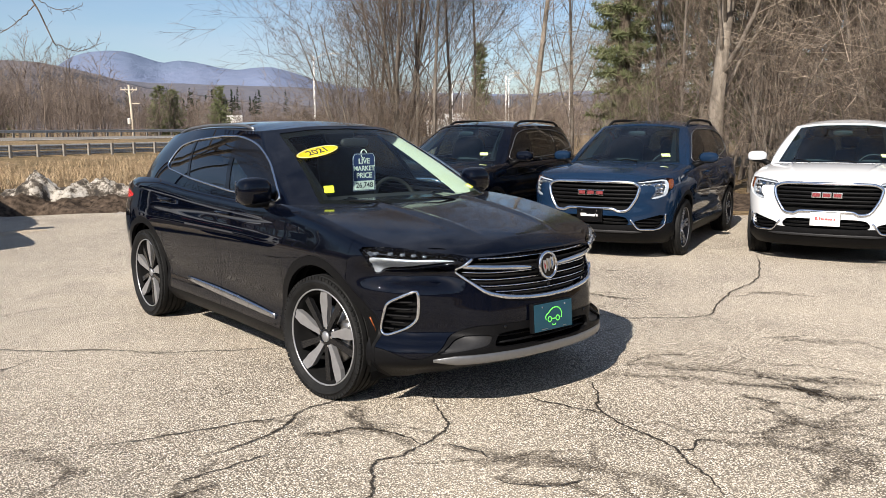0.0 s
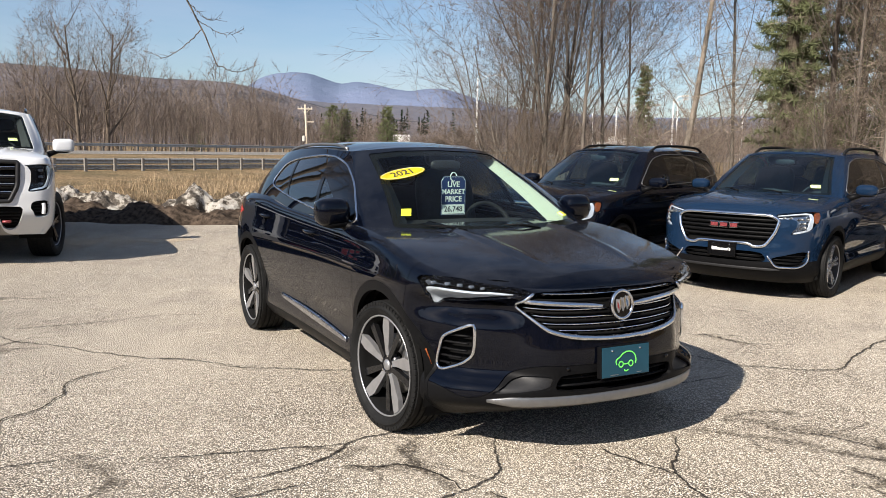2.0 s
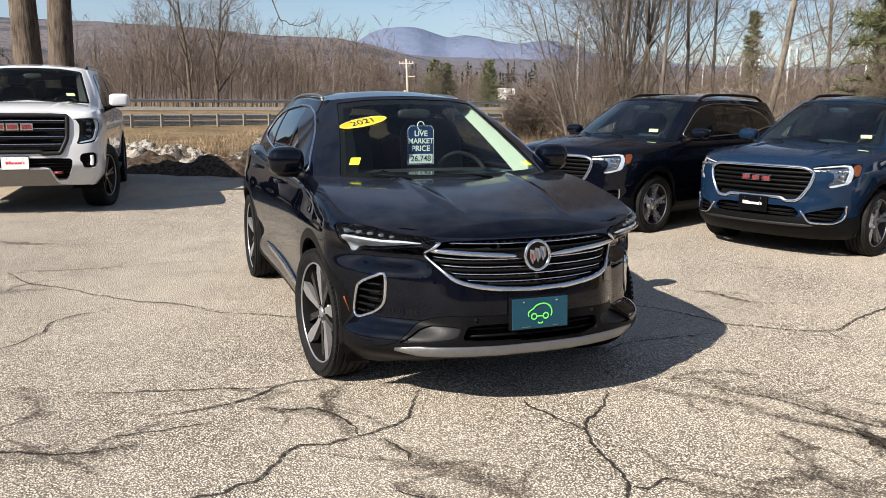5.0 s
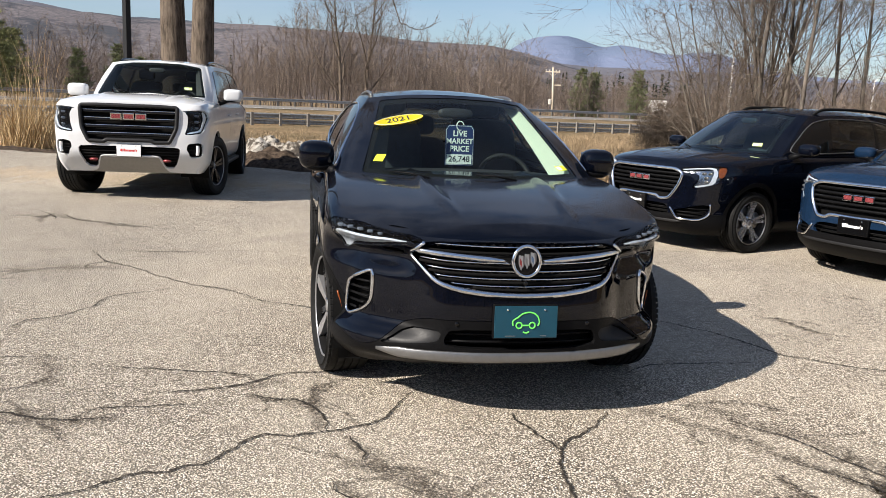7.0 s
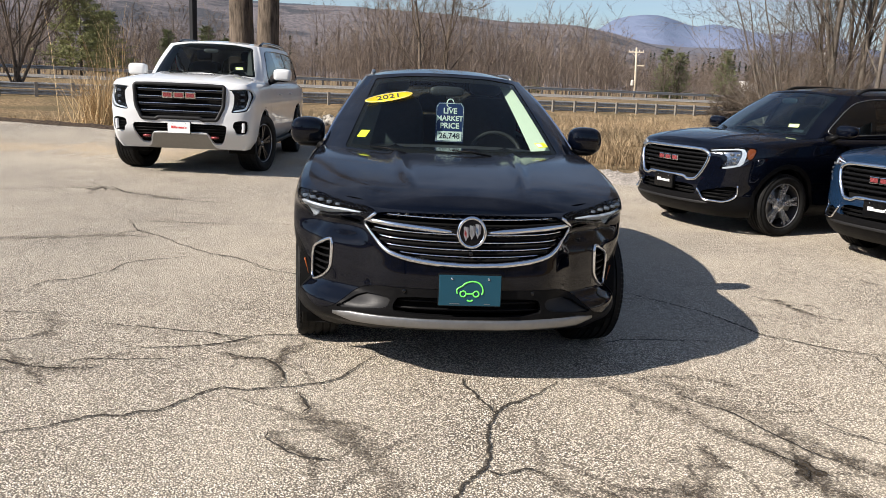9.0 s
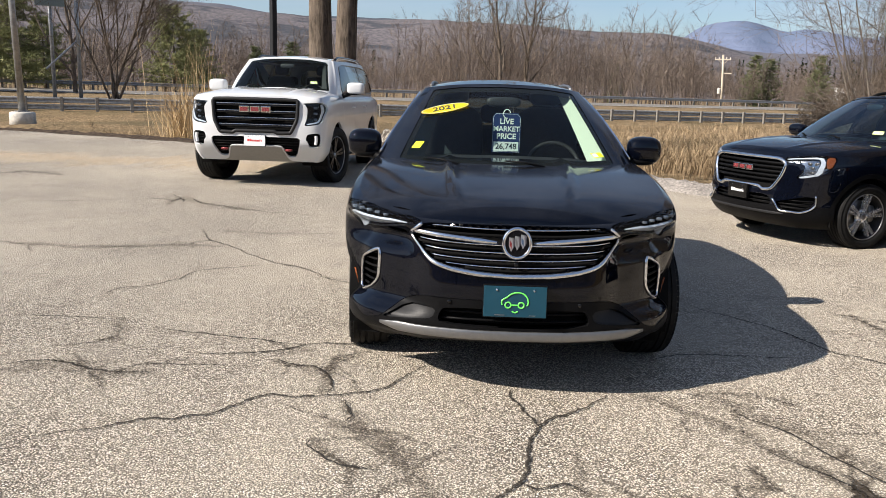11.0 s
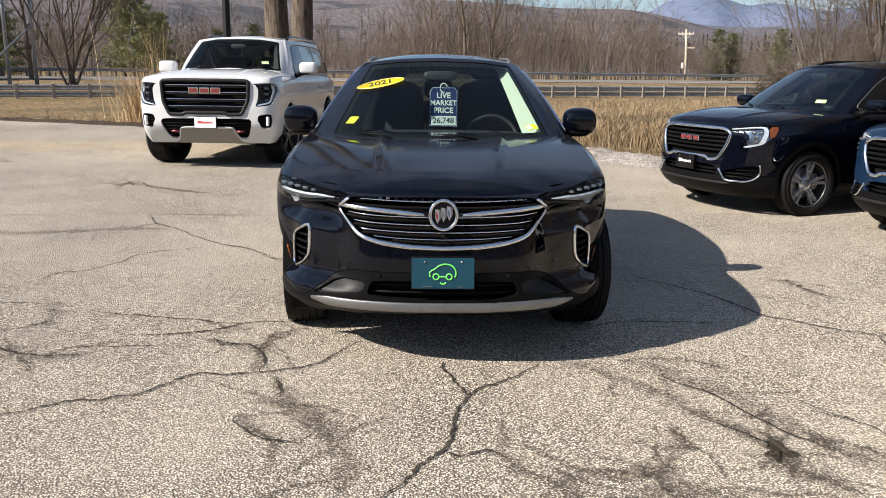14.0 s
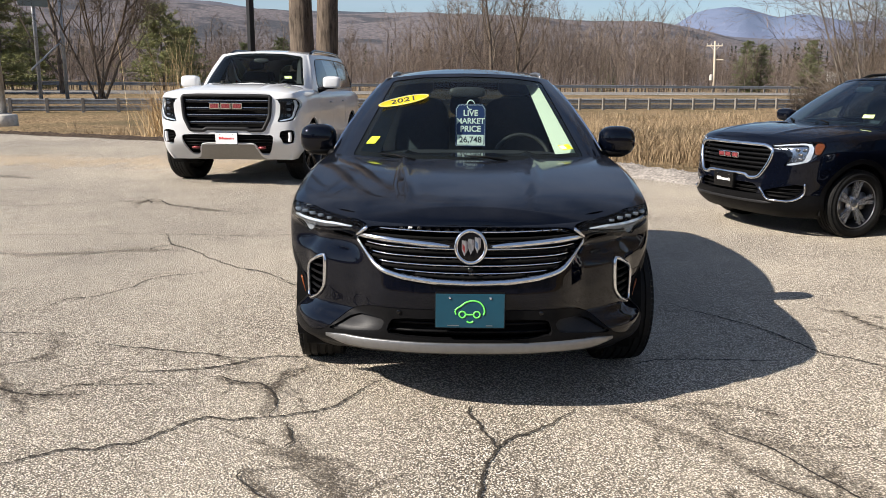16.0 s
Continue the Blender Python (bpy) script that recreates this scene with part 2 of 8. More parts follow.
M = dict(
    asphalt=asphalt(),
    crack=crack_mat("open_crack", (0.022, 0.019, 0.016), False),
    stain=crack_mat("damp_stain", (0.075, 0.063, 0.05), True),
    sand=crack_mat("drifted_sand", (0.5, 0.395, 0.27), True),
    grass=grass_ground(),
    dirt=simple("dark_dirt", (0.058, 0.043, 0.032), 0.95, var=0.8, scale=11, bump=0.8, spec=0.1),
    gravel=simple("pale_gravel", (0.3, 0.27, 0.24), 0.95, var=0.6, scale=25, bump=0.9, spec=0.2),
    road=simple("road_asphalt", (0.2, 0.185, 0.165), 0.9, var=0.15, scale=3, spec=0.2),
    steel=simple("galvanised_steel", (0.33, 0.335, 0.34), 0.45, 0.7, var=0.25, scale=6),
    weathered=simple("weathered_wood_post", (0.19, 0.175, 0.155), 0.85, var=0.3, scale=12),
    pole_wood=simple("pale_pole_wood", (0.5, 0.43, 0.33), 0.85, var=0.2, scale=6),
    concrete=simple("concrete", (0.52, 0.49, 0.44), 0.9, var=0.2, scale=8, bump=0.4),
    white=simple("white_sheet", (0.75, 0.74, 0.72), 0.6, var=0.05),
    sign_back=simple("sign_panel", (0.22, 0.27, 0.27), 0.6, var=0.1),
    stripe=simple("road_paint", (0.7, 0.69, 0.65), 0.8, var=0.2, scale=9),
    # vehicles
    navy=paint("near_black_blue_paint", (0.0006, 0.001, 0.0028), (0.0016, 0.0028, 0.008), 0.21, (0.145, 0.157, 0.182)),
    roof_navy=paint("near_black_blue_roof_paint", (0.001, 0.0015, 0.004), (0.003, 0.005, 0.011), 0.02),
    black=paint("black_paint", (0.0015, 0.002, 0.0042), (0.004, 0.006, 0.014), 0.012),
    blue=paint("deep_blue_paint", (0.005, 0.014, 0.034), (0.012, 0.033, 0.072), 0.02),
    white_paint=paint("white_paint", (0.6, 0.61, 0.62), (0.66, 0.67, 0.68), 0.06, (0.4, 0.37, 0.32)),
    plastic=simple("black_plastic", (0.0045, 0.0045, 0.005), 0.5, var=0.2, scale=60, bump=0.15, spec=0.1),
    grey_plastic=simple("dark_grey_plastic", (0.016, 0.016, 0.017), 0.5, var=0.15, scale=60, spec=0.25),
    gloss=simple("gloss_black", (0.004, 0.004, 0.0045), 0.08, var=0.1, spec=0.4),
    void=simple("dark_lining", (0.006, 0.006, 0.006), 0.95, var=0.1, spec=0.1),
    chrome=simple("chrome", (0.78, 0.79, 0.81), 0.09, 1.0, var=0.03),
    chrome_dull=simple("dull_chrome", (0.5, 0.52, 0.56), 0.22, 1.0, var=0.06),
    satin=simple("satin_silver", (0.27, 0.268, 0.265), 0.36, 0.85, var=0.06),
    alloy=simple("machined_alloy", (0.36, 0.36, 0.37), 0.34, 0.7, var=0.06),
    bright_alloy=simple("bright_alloy", (0.85, 0.85, 0.86), 0.24, 0.75, var=0.06),
    lamp_grey=simple("lamp_module_grey", (0.1, 0.115, 0.14), 0.22, 0.5, var=0.6, scale=45),
    shield_red=simple("shield_red", (0.3, 0.06, 0.06), 0.25, 0.4, var=0.1),
    shield_blue=simple("shield_blue", (0.1, 0.15, 0.24), 0.25, 0.4, var=0.1),
    dark_alloy=simple("black_alloy", (0.012, 0.012, 0.013), 0.2, 0.3, var=0.1),
    rubber=simple("tyre_rubber", (0.008, 0.008, 0.008), 0.7, var=0.4, scale=14, bump=0.2, spec=0.2),
    brake=simple("brake_steel", (0.3, 0.29, 0.28), 0.35, 0.9, var=0.15),
    glass=glass("clear_glass", (0.8, 0.88, 0.85), dirt=0.006),
    sky_glass=glass("clear_mirroring_glass", (0.55, 0.74, 0.78), dirt=0.004, shine_k=0.9, shine_p=4.0, shine_0=0.07),
    dark_glass=glass("tinted_glass", (0.14, 0.155, 0.16), dirt=0.008, shine_k=0.9, shine_p=4.0, shine_0=0.07),
    lens=glass("lamp_lens", (0.9, 0.92, 0.93), dirt=0.02),
    lamp_cell=simple("lamp_cell", (0.2, 0.225, 0.26), 0.2, 0.5, var=0.3, scale=80),
    lamp_white=simple("lamp_reflector", (0.9, 0.91, 0.93), 0.2, 0.15, var=0.03),
    drl=simple("light_guide", (0.68, 0.73, 0.8), 0.14, 0.3, var=0.15),
    amber=simple("amber_lens", (0.2, 0.05, 0.01), 0.25, var=0.1),
    red=simple("red_lens", (0.45, 0.012, 0.015), 0.25, var=0.1),
    badge_red=simple("red_badge", (0.28, 0.06, 0.065), 0.28, 0.4, var=0.15),
    trim_cloth=simple("pale_trim", (0.4, 0.45, 0.355), 0.85, var=0.05),
    liner=simple("grey_headliner", (0.16, 0.165, 0.165), 0.9, var=0.05),
    seat=simple("charcoal_seat", (0.03, 0.031, 0.033), 0.7, var=0.2, bump=0.2),
    dash=simple("black_dash", (0.014, 0.015, 0.016), 0.6, var=0.2),
    yellow=simple("yellow_sticker", (0.93, 0.72, 0.02), 0.45, var=0.02),
    yellow_green=simple("bright_sticker", (0.78, 0.9, 0.04), 0.45, var=0.02),
    pale_sticker=simple("pale_sticker", (0.62, 0.74, 0.3), 0.5, var=0.05),
    tag_blue=simple("tag_blue", (0.006, 0.028, 0.12), 0.5, var=0.05),
    tag_white=simple("tag_white", (0.78, 0.86, 0.8), 0.55, var=0.03),
    ink=simple("dark_ink", (0.02, 0.025, 0.04), 0.6, var=0.05),
    plate_teal=simple("plate_teal", (0.005, 0.05, 0.08), 0.35, var=0.06, scale=14),
    plate_green=simple("plate_green", (0.16, 0.78, 0.12), 0.4, var=0.04),
    plate_white=simple("plate_white", (0.82, 0.82, 0.82), 0.4, var=0.03),
    plate_red=simple("plate_red", (0.62, 0.06, 0.06), 0.4, var=0.05),
)


# ---- mesh tools ----
def part(name, bm, material, parent=None, label="", smooth=False):
    """Links a bmesh as one mesh object under parent."""
    me = bpy.data.meshes.new(name)
    bm.to_mesh(me)
    bm.free()
    return hang(name, me, material, parent, label, smooth)


def hang(name, me, material, parent=None, label="", smooth=False):
    if material:
        me.materials.append(M[material] if isinstance(material, str) else material)
    if smooth:
        me.shade_smooth()
    ob = new(name, me)
    ob.parent = parent
    if label:
        tagged(ob, label)
    return ob


def from_arrays(name, verts, faces):
    me = bpy.data.meshes.new(name)
    me.from_pydata([tuple(v) for v in verts], [], [tuple(f) for f in faces])
    me.update()
    return me


def thing(name, m, label, category, group="", kind=""):
    ob = new(name)
    ob.empty_display_size = 0.1
    ob.matrix_basis = m
    return tagged(ob, label, category, group, kind)


def spline(pts, n):
    """n points evenly along a Catmull-Rom curve through pts."""
    p = np.array(pts, float)
    p = np.vstack([2 * p[0] - p[1], p, 2 * p[-1] - p[-2]])
    out = []
    for i in range(1, len(p) - 2):
        for t in np.linspace(0, 1, 24, endpoint=False):
            a, b, c, d = p[i - 1:i + 3]
            out.append(0.5 * (2 * b + (c - a) * t + (2 * a - 5 * b + 4 * c - d) * t * t + (3 * b - a - 3 * c + d) * t ** 3))
    out.append(p[-2])
    out = np.array(out)
    s = np.r_[0, np.cumsum(np.linalg.norm(np.diff(out, axis=0), axis=1))]
    k = np.linspace(0, s[-1], n)
    return np.stack([np.interp(k, s, out[:, i]) for i in range(out.shape[1])], 1)


def curve(x, pts):
    """A smooth value over x through (x, value) pairs, which rise in x."""
    p = np.array(pts, float)
    x = np.asarray(x, float)
    xs, ys = p[:, 0], p[:, 1]
    m = np.gradient(ys, xs)
    d = np.diff(ys) / np.diff(xs)
    for i in range(len(xs)):  # flatten overshoot
        l, r = d[max(i - 1, 0)], d[min(i, len(d) - 1)]
        m[i] = 0 if l * r <= 0 else math.copysign(min(abs(m[i]), 2.5 * min(abs(l), abs(r))), l)
    x = np.clip(x, xs[0], xs[-1])
    i = np.clip(np.searchsorted(xs, x) - 1, 0, len(xs) - 2)
    h = xs[i + 1] - xs[i]
    t = (x - xs[i]) / h
    return (2 * t ** 3 - 3 * t ** 2 + 1) * ys[i] + (t ** 3 - 2 * t ** 2 + t) * h * m[i] + (3 * t ** 2 - 2 * t ** 3) * ys[i + 1] + (t ** 3 - t ** 2) * h * m[i + 1]


def rounded(poly, k=2, c=0.2):
    """A closed outline with its corners cut round."""
    p = np.array(poly, float)
    for _ in range(k):
        q = np.roll(p, -1, 0)
        p = np.stack([(1 - c) * p + c * q, c * p + (1 - c) * q], 1).reshape(-1, p.shape[1])
    return p


def sdf(P, poly):
    """Signed distance of 2D points from a closed outline; negative inside."""
    A = np.array(poly, float)
    B = np.roll(A, -1, 0)
    d = np.full(len(P), 1e9)
    inside = np.zeros(len(P), bool)
    for a, b in zip(A, B):
        e = b - a
        w = P - a
        t = np.clip((w @ e) / max(e @ e, 1e-12), 0, 1)
        d = np.minimum(d, np.hypot(*(w - t[:, None] * e).T))
        if a[1] != b[1]:
            c = (a[1] <= P[:, 1]) != (b[1] <= P[:, 1])
            inside ^= c & (P[:, 0] < a[0] + (P[:, 1] - a[1]) / (b[1] - a[1]) * e[0])
    return np.where(inside, -d, d)


def box(bm, x0, x1, y0, y1, z0, z1, bevel=0.0, seg=2):
    r = bmesh.ops.create_cube(bm, size=1)
    bmesh.ops.transform(bm, verts=r["verts"], matrix=Matrix.Translation(((x0 + x1) / 2, (y0 + y1) / 2, (z0 + z1) / 2)) @ Matrix.Diagonal((abs(x1 - x0), abs(y1 - y0), abs(z1 - z0), 1)))
    if bevel:
        es = {e for v in r["verts"] for e in v.link_edges}
        bmesh.ops.bevel(bm, geom=list(es), offset=bevel, segments=seg, affect="EDGES", profile=0.6)
    return bm


def boxm(x0, x1, y0, y1, z0, z1, bevel=0.0, seg=2):
    return box(bmesh.new(), x0, x1, y0, y1, z0, z1, bevel, seg)


def tube(path, radius, sides=8, closed=False, flat=1.0, up=(0, 0, 1), cap=True):
    """A swept tube along path as a bmesh; radius may vary along it; flat squeezes it across up."""
    P = [Vector(p) for p in path]
    n = len(P)
    rad = radius if hasattr(radius, "__len__") else [radius] * n
    bm = bmesh.new()
    rings = []
    ref = Vector(up)
    for i, p in enumerate(P):
        a = P[(i - 1) % n] if closed or i else P[0]
        b = P[(i + 1) % n] if closed or i < n - 1 else P[-1]
        t = (b - a).normalized()
        s = t.cross(ref)
        if s.length < 1e-3:
            s = t.orthogonal()
        s.normalize()
        w = s.cross(t)
        rings.append([bm.verts.new(p + (s * math.cos(k) + w * math.sin(k) * flat) * rad[i]) for k in (2 * math.pi * j / sides for j in range(sides))])
    for i in range(n if closed else n - 1):
        a, b = rings[i], rings[(i + 1) % n]
        for j in range(sides):
            bm.faces.new((a[j], a[(j + 1) % sides], b[(j + 1) % sides], b[j]))
    if cap and not closed:
        bm.faces.new(rings[0][::-1])
        bm.faces.new(rings[-1])
    bmesh.ops.recalc_face_normals(bm, faces=bm.faces)
    return bm


def lathe(profile, n=48, axis="y"):
    """A ring shape turned about the y axis from (radius, y) pairs; closed along its profile."""
    bm = bmesh.new()
    rings = []
    for i in range(n):
        a = 2 * math.pi * i / n
        rings.append([bm.verts.new((r * math.cos(a), y, r * math.sin(a))) for r, y in profile])
    m = len(profile)
    for i in range(n):
        a, b = rings[i], rings[(i + 1) % n]
        for j in range(m - 1):
            bm.faces.new((a[j], a[j + 1], b[j + 1], b[j]))
    bmesh.ops.recalc_face_normals(bm, faces=bm.faces)
    return bm


def grid_faces(nu, nv, close_u=False):
    f = []
    for i in range(nu if close_u else nu - 1):
        k = (i + 1) % nu
        for j in range(nv - 1):
            f.append((i * nv + j, k * nv + j, k * nv + j + 1, i * nv + j + 1))
    return f


from mathutils.geometry import delaunay_2d_cdt


# ---- the land: one sheet to the horizon ----
ROAD_N = Vector((-0.8919, 0.4523))  # across the highway, away from the lot
ROAD_T = Vector((0.4523, 0.8919))  # along it


def across(x, y):
    return ROAD_N.x * x + ROAD_N.y * y


def road_point(s, t, z=0.0):
    return Vector((ROAD_N.x * s + ROAD_T.x * t, ROAD_N.y * s + ROAD_T.y * t, z))


LOT = [(-46, -4), (-30, 5.2), (-21.3, 9.3), (-15.5, 11.4), (-11.5, 12.6), (-8.0, 13.3), (-5.6, 14.6), (-2.5, 15.6), (2, 15.4), (7, 14.0), (13, 11.5), (20, 4), (24, -20), (-30, -24)]


def land_height(x, y):
    x, y = np.asarray(x, float), np.asarray(y, float)
    s = ROAD_N.x * x + ROAD_N.y * y
    base = curve(s, [(-400, 0.3), (-60, 0.0), (12, -0.03), (20, -0.1), (32, -0.3), (44, -0.4), (50.5, -0.26), (53, 0.1), (60, 0.28), (66, 0.25), (72, 0.5), (81, 0.66),
                     (86, 0.55), (92, -0.2), (120, -0.6), (260, 0.5), (420, 2), (900, 3)])
    lot = sdf(np.stack([x.ravel(), y.ravel()], 1), LOT).reshape(x.shape)
    k = np.clip(lot / 2.5, 0, 1)
    k = k * k * (3 - 2 * k)
    rise = np.clip((-x - 3.2) / 4.2, 0, 1)
    rise = 0.085 * rise * rise * (3 - 2 * rise) - 0.035
    out = np.where(lot < 0, rise, base * k + rise * (1 - k))
    return out


def bumps(x, y, scale, amp):
    return np.array([noise.fractal(Vector((a * scale, b * scale, 3.1)), 1.0, 2.0, 4) for a, b in zip(np.ravel(x), np.ravel(y))]).reshape(np.shape(x)) * amp


def build_ground():
    def axis(near, far):
        a = [0.0]
        step = 0.8
        while a[-1] < far:
            a.append(a[-1] + step)
            if a[-1] > near:
                step *= 1.13
        return np.array(a)

    ax = axis(34, 900)
    xs = np.r_[-ax[:0:-1], ax] - 8
    ys = np.r_[-axis(14, 900)[:0:-1], axis(34, 900)] + 6
    X, Y = np.meshgrid(xs, ys, indexing="ij")
    Z = land_height(X, Y)
    lot = sdf(np.stack([X.ravel(), Y.ravel()], 1), LOT).reshape(X.shape)
    s = across(X, Y)
    rough = np.where((lot > 0.6) & ((s < 49) | (s > 83)), 1.0, 0.0)
    Z = Z + bumps(X, Y, 0.35, 0.09) * rough * np.clip(np.abs(s) / 12, 0.5, 2.0)
    me = from_arrays("ground", np.stack([X, Y, Z], -1).reshape(-1, 3), grid_faces(len(xs), len(ys)))
    ob = hang("ground", me, "grass", smooth=True)
    tagged(ob, "dry tan winter grass land running out to the hills", "ground", kind="structure")


build_ground()


def flat_sheet(name, outline, z, material, label, category, kind="structure", cut=None):
    bm = bmesh.new()
    vs = [bm.verts.new((x, y, z)) for x, y in outline]
    bm.faces.new(vs)
    bmesh.ops.recalc_face_normals(bm, faces=bm.faces)
    if bm.faces[:][0].normal.z < 0:
        bmesh.ops.reverse_faces(bm, faces=bm.faces[:])
    if cut:
        bmesh.ops.triangulate(bm, faces=bm.faces[:])
    ob = part(name, bm, material)
    return tagged(ob, label, category, kind=kind)


def ragged(outline, step, amp, seed):
    rng = random.Random(seed)
    out = []
    for a, b in zip(outline, outline[1:] + outline[:1]):
        n = max(1, int(math.dist(a, b) / step))
        for i in range(n):
            t = i / n
            out.append((a[0] + (b[0] - a[0]) * t + rng.uniform(-amp, amp), a[1] + (b[1] - a[1]) * t + rng.uniform(-amp, amp)))
    return out


def lot_height(x, y):
    """The lot climbs a little towards its far corner."""
    k = np.clip((-np.asarray(x, float) - 3.2) / 4.2, 0, 1)
    return 0.085 * k * k * (3 - 2 * k)


def build_lot():
    edge = ragged(LOT, 0.5, 0.12, 4)
    inner = [(x, y) for x in np.arange(-46, 25, 0.7) for y in np.arange(-24, 16, 0.7)]
    inner = [p for p, d in zip(inner, sdf(np.array(inner), edge)) if d < -0.3]
    n = len(edge)
    pts, _, tris, *_ = delaunay_2d_cdt([Vector(p) for p in edge] + [Vector(p) for p in inner], [], [list(range(n))], 1, 1e-5)
    V = [(p.x, p.y, float(lot_height(p.x, p.y))) for p in pts]
    low = len(V)
    V += [(x, y, float(lot_height(x, y)) - 0.14) for x, y in edge]
    F = [tuple(t) for t in tris] + [(i, low + i, low + (i + 1) % n, (i + 1) % n) for i in range(n)]
    ob = hang("pavement", from_arrays("pavement", V, F), "asphalt")
    if ob.data.polygons[0].normal.z < 0:
        ob.data.flip_normals()
    tagged(ob, "pale worn asphalt car lot with open stone and cracks", "pavement", kind="structure")


build_lot()


def ribbon(name, s0, s1, material, label, category, lift=0.03, t0=-260, t1=420):
    ts = np.linspace(t0, t1, 60)
    ss = np.linspace(s0, s1, 5)
    V = []
    for t in ts:
        for s in ss:
            p = road_point(s, t)
            V.append((p.x, p.y, 0))
    V = np.array(V)
    V[:, 2] = land_height(V[:, 0], V[:, 1]) + lift
    ob = hang(name, from_arrays(name, V, [f[::-1] for f in grid_faces(len(ts), len(ss))]), material, smooth=True)
    return tagged(ob, label, category, kind="structure")


ribbon("road", 53.5, 62.5, "road", "grey highway carriageway behind the guardrail", "road")
ribbon("road", 71.5, 80.5, "road", "far grey carriageway of the divided highway", "road")
ribbon("trim", 54.6, 54.75, "stripe", "white painted line on the highway's edge", "road line", 0.04)
ribbon("trim", 61.7, 61.85, "stripe", "white painted line on the highway's edge", "road line", 0.04)
ribbon("trim", 72.3, 72.45, "stripe", "white painted line on the far carriageway's edge", "road line", 0.04)


# ---- cracks and damp stains in the asphalt ----
def seam(points, width, seed, material, lift, wander=0.022, sub=14, name="crack"):
    """A strip that wanders along a few corner points on the asphalt."""
    rng = random.Random(seed)
    P = spline([(*p, 0) for p in points], max(6, int(sub * sum(math.dist(a, b) for a, b in zip(points, points[1:])))))
    me = bpy.data.meshes.new(name)
    V, F, UV = [], [], []
    n = len(P)
    off = 0.0
    for i in range(n):
        d = P[min(i + 1, n - 1)] - P[max(i - 1, 0)]
        side = np.array([-d[1], d[0], 0]) / max(1e-6, np.hypot(d[0], d[1]))
        off = 0.7 * off + rng.uniform(-wander, wander)
        taper = min(1.0, 4 * min(i, n - 1 - i) / n + 0.25)
        w = width * taper * rng.uniform(0.6, 1.35)
        c = P[i] + side * off
        lift_here = lift + float(lot_height(c[0], c[1]))
        V += [c - side * w / 2 + (0, 0, lift_here), c + side * w / 2 + (0, 0, lift_here)]
    for i in range(n - 1):
        F.append((2 * i, 2 * i + 2, 2 * i + 3, 2 * i + 1))
    me.from_pydata([tuple(v) for v in V], [], F)
    uv = me.uv_layers.new(name="UVMap")
    for k, l in enumerate(me.loops):
        uv.data[k].uv = (l.vertex_index // 2 * 0.1, l.vertex_index % 2)
    ob = hang(name, me, material)
    if ob.data.polygons[0].normal.z < 0:
        me.flip_normals()
    return ob


made = [0]


def crack(w, *pts):
    made[0] += 1
    tagged(seam(pts, w * 1.45, made[0], "crack", 0.006 + made[0] * 0.00003, 0.009, 42), "dark open crack in the worn asphalt", "crack", "cracks in the asphalt", "structure")


def stain(w, *pts):
    made[0] += 1
    tagged(seam(pts, w * 2.2, made[0], "stain", 0.0015 + made[0] * 0.00002, 0.02, 16, "stain"), "dark damp stain along a crack in the asphalt", "stain", "stains on the asphalt", "structure")
    # side veins that leave it at a slant
    rng = random.Random(made[0] * 7)
    P = spline([(*p, 0) for p in pts], 20)[:, :2]
    for k in range(1 + int(2.2 * np.linalg.norm(np.diff(P, axis=0), axis=1).sum())):
        i = rng.randrange(1, 18)
        d = P[i + 1] - P[i - 1]
        a = math.atan2(d[1], d[0]) + rng.choice((-1, 1)) * rng.uniform(0.25, 0.9) + (math.pi if rng.random() < 0.3 else 0)
        q = [tuple(P[i])]
        for _ in range(3):
            a += rng.gauss(0, 0.35)
            step = rng.uniform(0.07, 0.2)
            q.append((q[-1][0] + math.cos(a) * step, q[-1][1] + math.sin(a) * step))
        made[0] += 1
        tagged(seam(q, rng.uniform(0.04, 0.09), made[0], "stain", 0.0015 + made[0] * 0.00002, 0.015, 24, "stain"), "thin dark vein branching from a stain in the asphalt", "stain", "stains on the asphalt", "structure")


tagged(seam([(-15.5, 5.6), (-13.89, 6.57), (-12.23, 7.54), (-11.21, 8.72), (-9.67, 9.61), (-8.0, 10.4), (-6.4, 11.6)], 3.4, 5, "sand", 0.001, 0.1, 6, "sand_drift"), "tan sand drifted over the asphalt near the lot's edge", "sand", kind="structure")
crack(0.02, (-0.51, 2.47), (-0.49, 2.58), (-0.48, 2.7), (-0.41, 2.89), (-0.36, 3.06), (-0.29, 3.14), (-0.28, 3.22), (-0.23, 3.29), (-0.24, 3.42), (-0.26, 3.6), (-0.25, 3.66), (-0.16, 3.71), (-0.06, 3.86), (-0.01, 3.97), (0.04, 4.13), (-0.03, 4.4), (-0.05, 4.59))
crack(0.022, (-1.12, 3.63), (-1.01, 3.72), (-0.92, 3.86), (-0.81, 4.03), (-0.79, 4.18), (-0.77, 4.29), (-0.61, 4.48), (-0.49, 4.61))
crack(0.018, (-1.7, 3.75), (-1.49, 3.82), (-1.36, 3.91), (-1.18, 4.01), (-1.04, 4.09), (-0.83, 4.21), (-0.77, 4.29))
crack(0.018, (-2.52, 3.19), (-2.29, 3.4), (-2.13, 3.53), (-2.04, 3.63))
crack(0.018, (-1.1, 3.37), (-0.96, 3.51), (-0.86, 3.63), (-0.78, 3.7))
crack(0.022, (-1.55, 2.79), (-1.54, 2.93), (-1.39, 3.07), (-1.21, 3.12), (-1.06, 3.22), (-0.94, 3.36))
crack(0.02, (-0.71, 3.96), (-0.54, 4.01), (-0.39, 4.06), (-0.22, 4.0), (-0.06, 3.86))
